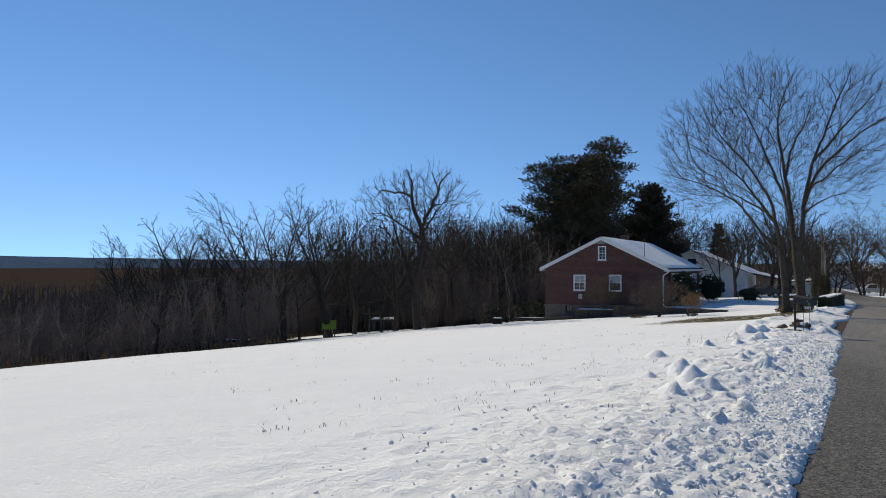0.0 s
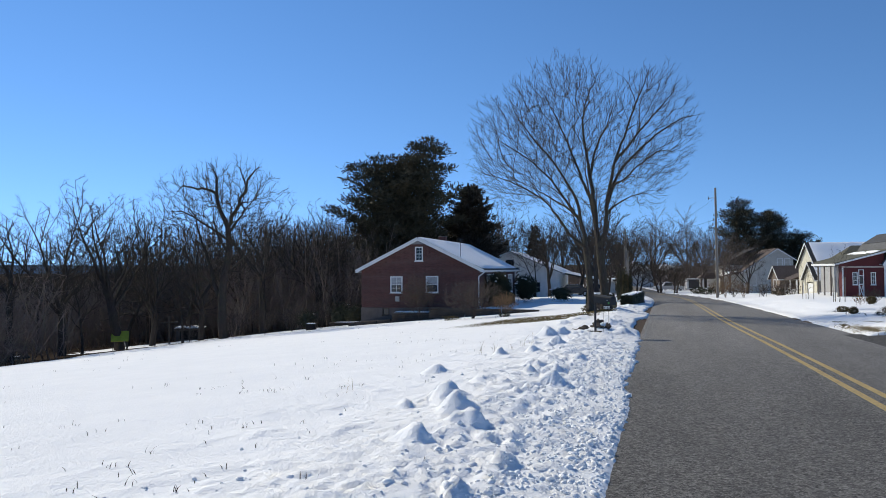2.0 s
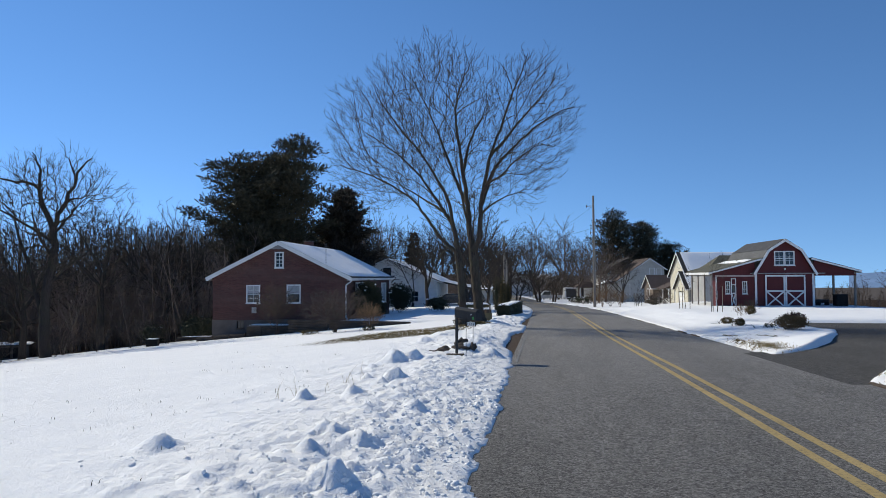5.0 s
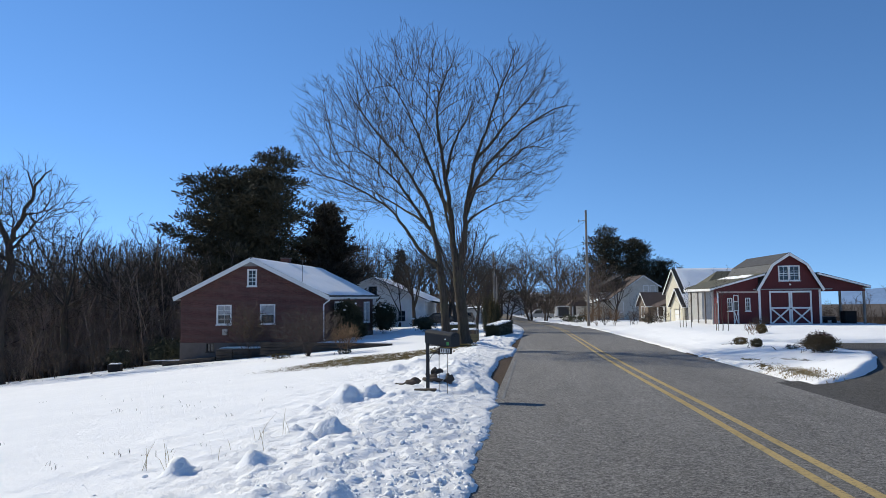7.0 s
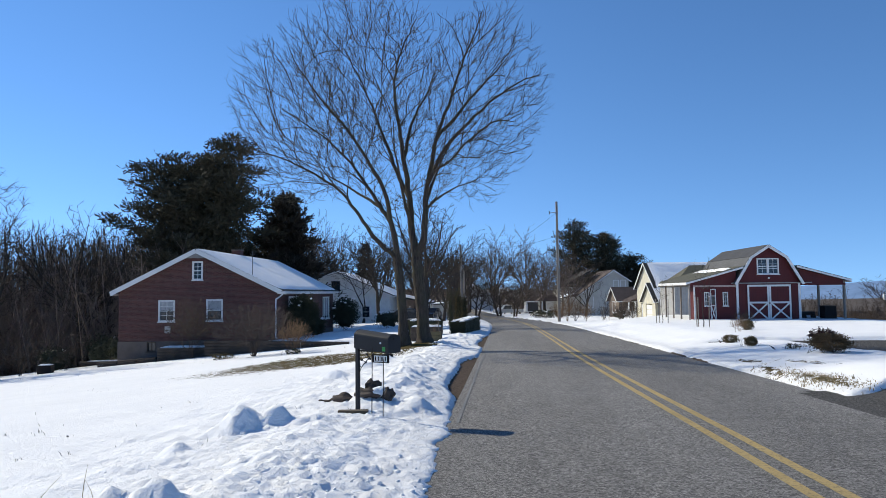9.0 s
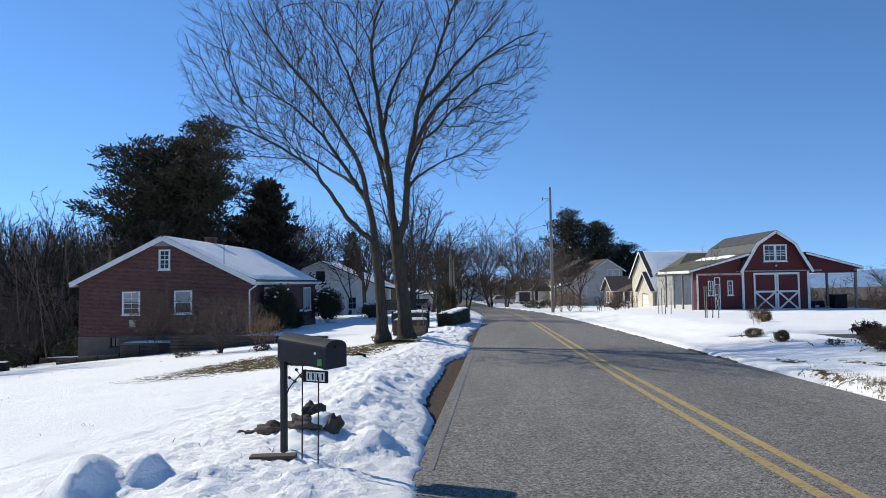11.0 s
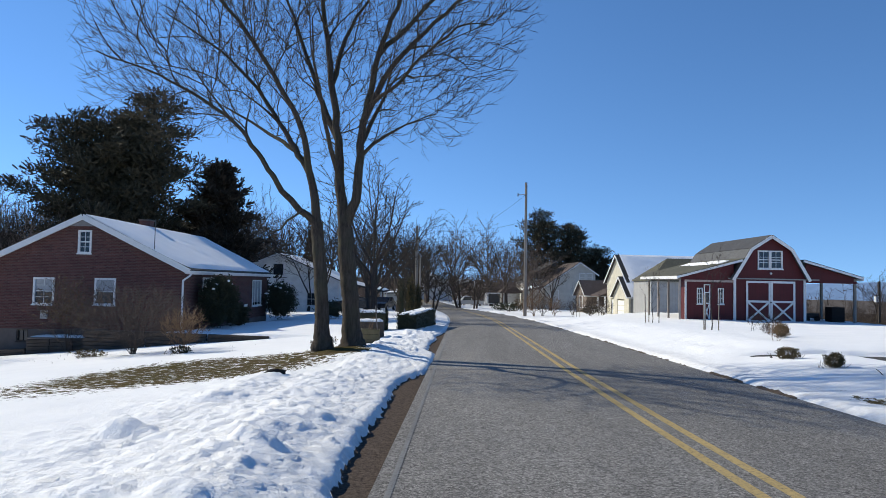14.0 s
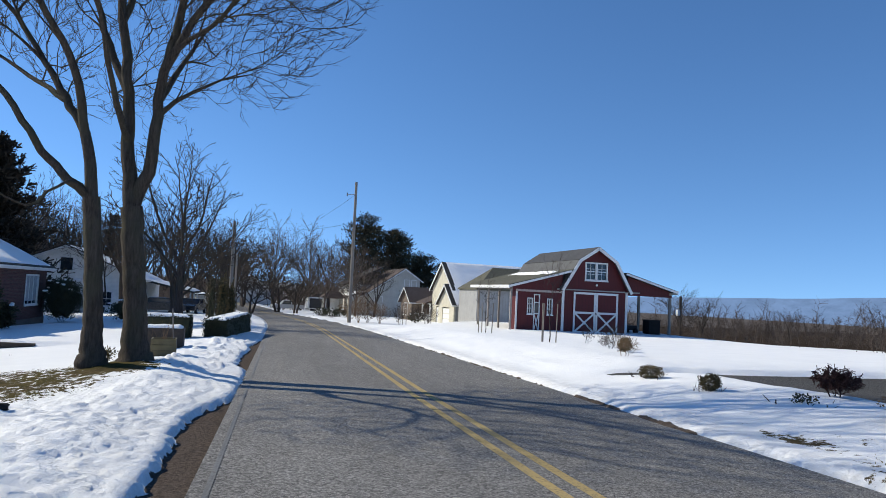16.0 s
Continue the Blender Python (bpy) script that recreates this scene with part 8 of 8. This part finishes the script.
# ---- at the edge of the wood ----
shed = thing("garden_shed", pose(-46.4, 64.5, gz(-46.4, 64.5) + 0.05, 0, 0, 30), "small dark shed with a snow-covered flat roof", "shed")
part("walls", boxes((-1.3, 1.3, -0.9, 0.9, 0, 1.15)), plain("shed_wood", (0.12, 0.10, 0.085, 1), 0.9), shed)
part("roof", boxes((-1.5, 1.5, -1.1, 1.1, 1.15, 1.24)), SHINGLE_DARK, shed)
part("snow_cover", snow_sheet((-1.45, 1.25), (1.45, 1.25), -1.05, 1.05, 0.12, 12, 10, 31), SNOW, shed)
# black plates on the solid wall, in place of the shade inside two openings
part("opening_shade", boxes((-0.9, -0.1, -0.93, -0.905, 0.1, 1.0)), BLACK_PLASTIC, shed)
part("opening_shade", boxes((0.1, 0.9, -0.93, -0.905, 0.1, 1.0)), BLACK_PLASTIC, shed)
cl = thing("clothesline_post", pose(-40.8, 54.2, gz(-40.8, 54.2), 0, 0, 30), "wooden clothesline post with a crosspiece", "post")
part("upright", boxes((-0.05, 0.05, -0.05, 0.05, -0.2, 2.4)), TIMBER, cl)
part("crosspiece", boxes((-0.7, 0.7, -0.05, 0.05, 1.85, 1.95)), TIMBER, cl)
swing = thing("play_frame", pose(-42.4, 50.4, gz(-42.4, 50.4), 0, 0, 128), "small A-shaped play frame with a yellow-green canopy", "play frame")
for sx in (-0.8, 0.8):
    bm = bmesh.new()
    beam(bm, (sx, -0.4, -0.1), (0, -0.4, 1.45), 0.07)
    part("leg", bm, TIMBER, swing)
    bm = bmesh.new()
    beam(bm, (sx, 0.6, -0.1), (0, 0.6, 1.45), 0.07)
    part("leg", bm, TIMBER, swing)
part("canopy", roof_slab((-0.80, 0.75), (0.0, 1.5), -0.55, 0.75, 0.03), plain("canopy_green", (0.46, 0.47, 0.05, 1), 0.7), swing, "yellow-green canopy sheet")
part("slide", roof_slab((0.1, 1.0), (1.6, 0.05), -0.2, 0.3, 0.05), plain("slide_gray", (0.30, 0.30, 0.29, 1), 0.5), swing)
bin_ = thing("compost_bin", pose(-26.8, 53.6, gz(-26.8, 53.6), 0, 0, 15) @ Matrix.Scale(0.62, 4), "dark compost bin with snow on its lid", "bin")
part("bin_body", boxes((-0.6, 0.6, -0.5, 0.5, -0.1, 0.75), bevel=0.04), BLACK_PLASTIC, bin_)
part("bin_lid", boxes((-0.63, 0.63, -0.53, 0.53, 0.75, 0.8), bevel=0.02), BLACK_PLASTIC, bin_)
part("snow_cap", snow_sheet((-0.55, 0.8), (0.55, 0.8), -0.45, 0.45, 0.08, 10, 8, 33), SNOW, bin_)
for k, (x, y, L, rz) in enumerate(((-25.6, 58.0, 3.2, 20), (-50.2, 46.0, 4.2, 30), (-52.0, 43.0, 3.6, 28))):
    lg = mesh_ob("fallen_log", cyl(bmesh.new(), (-L / 2, 0, 0), (L / 2, 0, 0.05), 0.16, 0.12, 9), BARK_DARK, True)
    lg.matrix_world = pose(x, y, gz(x, y) + 0.14, 0, 0, rz)
    tagged(lg, "dark fallen log lying in patchy snow", "log", "fallen logs")
    s_ = mesh_ob("log_snow", rock_bm(k + 40, L * 0.4, 0.12, 0.05, 3, 0.2), SNOW, True)
    s_.matrix_world = pose(x, y, gz(x, y) + 0.29, 0, 0, rz)
    tagged(s_, "thin snow lying along a fallen log", "snow")


# ---- cars ----
def car(name, m, L, W_, Hh, paint, label, cat="car", kind_="car"):
    c_ = thing(name, m, label, cat)
    if kind_ == "car":
        pr = [(-L / 2, 0.35), (-L / 2, 0.80), (-L * 0.42, 0.92), (-L * 0.27, 1.0), (-L * 0.16, Hh), (L * 0.18, Hh), (L * 0.33, 1.0), (L * 0.48, 0.85), (L / 2, 0.62), (L / 2, 0.35)]
    else:
        pr = [(-L / 2, 0.45), (-L / 2, 1.05), (-L * 0.10, 1.08), (-L * 0.09, Hh), (L * 0.16, Hh), (L * 0.25, 1.12), (L * 0.46, 1.05), (L / 2, 0.9), (L / 2, 0.45)]
    bm = prism(bmesh.new(), pr, -W_ / 2, W_ / 2)
    bmesh.ops.bevel(bm, geom=bm.edges[:], offset=0.05, segments=2, affect="EDGES")
    part("car_body", bm, paint, c_, smooth=False)
    for sy in (-W_ / 2 - 0.004, W_ / 2 - 0.006):
        g_ = [(pr[3][0] + 0.12, 1.02), (pr[4][0] + 0.1, Hh - 0.1), (pr[5][0] - 0.08, Hh - 0.1), (pr[6][0] - 0.15, 1.04)] if kind_ == "car" else [(-L * 0.07, 1.15), (-L * 0.07, Hh - 0.1), (L * 0.15, Hh - 0.1), (L * 0.22, 1.15)]
        part("side_window", prism(bmesh.new(), g_, sy, sy + 0.01), GLASS, c_)
    for sx in (-L * 0.31, L * 0.31):
        for sy in (-W_ / 2 + 0.08, W_ / 2 - 0.08):
            bm = bmesh.new()
            cyl(bm, (sx, sy - 0.1, 0.33), (sx, sy + 0.1, 0.33), 0.33, n=18)
            wh = part("wheel", bm, TYRE, c_)
            bm = bmesh.new()
            cyl(bm, (sx, sy - 0.105, 0.33), (sx, sy + 0.105, 0.33), 0.19, n=12)
            part("rim", bm, GALV, wh)
    for sy in (-W_ / 2 + 0.25, W_ / 2 - 0.25):
        part("headlight", boxes((L / 2 - 0.03, L / 2 + 0.01, sy - 0.16, sy + 0.16, 0.66, 0.78)), GLASS, c_)
    return c_


car("parked_car", pose(-10.4, 90.0, gz(-10.4, 90.0), 0, 0, 8), 4.6, 1.8, 1.42, CAR_DARK, "dark sedan parked before the white house")
car("parked_car", pose(-8.4, 97.5, gz(-8.4, 97.5), 0, 0, 80), 4.5, 1.8, 1.45, CAR_DARK, "dark car parked under the snowy carport")
car("pickup_truck", pose(1.2, 146.0, gz(1.2, 146.0), 0, 0, 195), 5.4, 1.95, 1.85, plain("silver_paint", (0.40, 0.41, 0.42, 1), 0.35, 0.1, metal=0.4), "silver pickup truck parked by the far bend", "truck", "truck")
vn = thing("box_trailer", pose(6.0, 148.0, gz(6.0, 148.0), 0, 0, 10), "white box trailer parked by the far bend", "trailer")
part("box", boxes((-1.6, 1.6, -1.0, 1.0, 0.5, 2.5), bevel=0.05), WHITE, vn)
part("end_door", boxes((-1.3, 1.3, -1.02, -1.0, 0.6, 2.3)), plain("trailer_dark", (0.05, 0.05, 0.055, 1), 0.5), vn)
for sx in (-0.8, 0.8):
    bm = bmesh.new()
    cyl(bm, (sx, -0.98, 0.33), (sx, -0.78, 0.33), 0.33, n=16)
    part("wheel", bm, TYRE, vn)
kiosk = thing("wellhouse", pose(7.8, 134.0, gz(7.8, 134.0), 0, 0, 4), "small open gray shelter with a low roof", "shelter")
for sx in (-1.3, 1.3):
    for sy in (-1.0, 1.0):
        part("post", boxes((sx - 0.15, sx + 0.15, sy - 0.15, sy + 0.15, 0, 2.3)), STONE_GRAY_SIDING, kiosk)
part("roof", prism(bmesh.new(), [(-1.9, 2.3), (1.9, 2.3), (0.9, 3.3), (-0.9, 3.3)], -1.5, 1.5), SHINGLE_BROWN, kiosk)
part("back_panel", boxes((-0.2, 1.2, 0.8, 0.9, 0, 2.2)), WHITE, kiosk)
# far white house at the bend
F0 = pose(-6.0, 172.0, gz(-6.0, 172.0), 0, 0, 8)
farh = thing("far_white_house", F0, "small white house behind trees at the far bend", "house")
gable_block(farh, -4.5, 4.5, 0.0, 8.0, 2.9, 5.6, WHITE_SIDING, WHITE_SIDING, SHINGLE_DARK, 0.4, [], 3)
for x in (-2.6, 0.0, 2.6):
    add_window(farh, ax((x, 0.0, 0.9)), 1.0, 1.4, 2, 2)
fd = thing("far_shed", pose(-7.5, 112.0, gz(-7.5, 112.0), 0, 0, 12), "low snow-roofed shed beyond the hedges", "shed")
part("walls", boxes((-2.2, 2.2, -1.4, 1.4, 0, 1.9)), STONE_GRAY_SIDING, fd)
part("roof", roof_slab((-2.5, 1.9), (2.5, 2.2), -1.7, 1.7, 0.12), SHINGLE_DARK, fd)
part("snow_cover", snow_sheet((-2.4, 2.03), (2.4, 2.33), -1.6, 1.6, 0.14, 12, 10, 37), SNOW, fd)
zp = gz(36.4, 83.6)
mp = thing("meter_post", pose(36.4, 83.6, zp), "tall wooden post with a white box in the valley scrub", "post")
part("post", boxes((-0.09, 0.09, -0.09, 0.09, -0.3, 1.9 - zp), bevel=0.02), TIMBER, mp)
part("meter_box", boxes((-0.36, -0.10, -0.15, 0.15, 0.1 - zp, 0.65 - zp), bevel=0.02), WHITE, mp)

# ---- dry stubble on the field, leaf litter and twigs (stuff) ----
def scatter_blades(name, spots_, mat, label, category, h0, h1, per, lean=0.5, wid=0.006):
    rnd_ = random.Random(len(spots_))
    vs, fs = [], []
    for x, y in spots_:
        z = gz(x, y)
        for _ in range(rnd_.randint(1, per)):
            h_ = rnd_.uniform(h0, h1)
            px, py = x + rnd_.gauss(0, 0.05), y + rnd_.gauss(0, 0.05)
            dx, dy = rnd_.gauss(0, lean) * h_, rnd_.gauss(0, lean) * h_
            a_ = rnd_.uniform(0, 6.28)
            sx, sy = math.cos(a_) * wid, math.sin(a_) * wid
            b = len(vs)
            vs.extend(((px - sx, py - sy, z - 0.03), (px + sx, py + sy, z - 0.03), (px + dx * 0.5 + sx, py + dy * 0.5 + sy, z + h_ * 0.6), (px + dx * 0.5 - sx, py + dy * 0.5 - sy, z + h_ * 0.6), (px + dx + sx * 0.3, py + dy + sy * 0.3, z + h_), (px + dx - sx * 0.3, py + dy - sy * 0.3, z + h_)))
            fs.extend(((b, b + 1, b + 2, b + 3), (b + 3, b + 2, b + 4, b + 5)))
    me_ = bpy.data.meshes.new(name)
    me_.from_pydata(vs, [], fs)
    me_.materials.append(mat)
    return tagged(new(name, me_), label, category, kind="stuff")


rnd = random.Random(77)
st = []
for _ in range(110):
    cx, cy = rnd.uniform(-34, -3.2), rnd.uniform(5, 50)
    if rnd.random() < 0.45:
        cx = rnd.uniform(-9, -3.0)
        cy = rnd.uniform(5, 24)
    for _ in range(rnd.randint(1, 5)):
        st.append((cx + rnd.gauss(0, 0.7), cy + rnd.gauss(0, 0.35)))
scatter_blades("stubble", st, TWIG, "dry grass stubble poking through the field snow", "grass", 0.015, 0.06, 4, 0.6, 0.0035)
tall = [(-2.6, 17.6), (-2.9, 18.2), (-3.1, 17.9), (-2.8, 18.6), (-3.2, 16.8), (-4.2, 12.0), (-3.6, 17.1), (-3.0, 17.3)]
scatter_blades("tall_weeds", tall, GRASS_DRY, "a few taller dry weeds at the bank", "grass", 0.08, 0.32, 4, 0.3, 0.0025)
gs = []
for _ in range(9000):
    x, y = rnd.uniform(-9.8, -2.2), rnd.uniform(33.9, 40.6)
    u = ((x + 6.0) / 3.7) ** 2 + ((y - 37.2) / 3.0) ** 2
    if u < rnd.uniform(0.2, 1.0) and x < -2.1:
        gs.append((x, y))
scatter_blades("lawn_grass", gs, GRASS_OLIVE, "flattened winter lawn grass where the snow has melted", "grass", 0.003, 0.010, 3, 2.2, 0.005)
scatter_blades("dead_grass", gs[::3], GRASS_DRY, "dead straw-coloured grass in the bare patch", "grass", 0.003, 0.010, 3, 2.2, 0.0045)
vg = []
for _ in range(700):
    vg.append((6.05 + rnd.gauss(0, 0.2), 27.6 + rnd.gauss(0, 0.9)))
    vg.append((6.15 + rnd.gauss(0, 0.18), rnd.uniform(15, 21)))
scatter_blades("verge_grass", vg, GRASS_DRY, "dry tan grass along the far verge", "grass", 0.01, 0.04, 3, 0.9, 0.006)
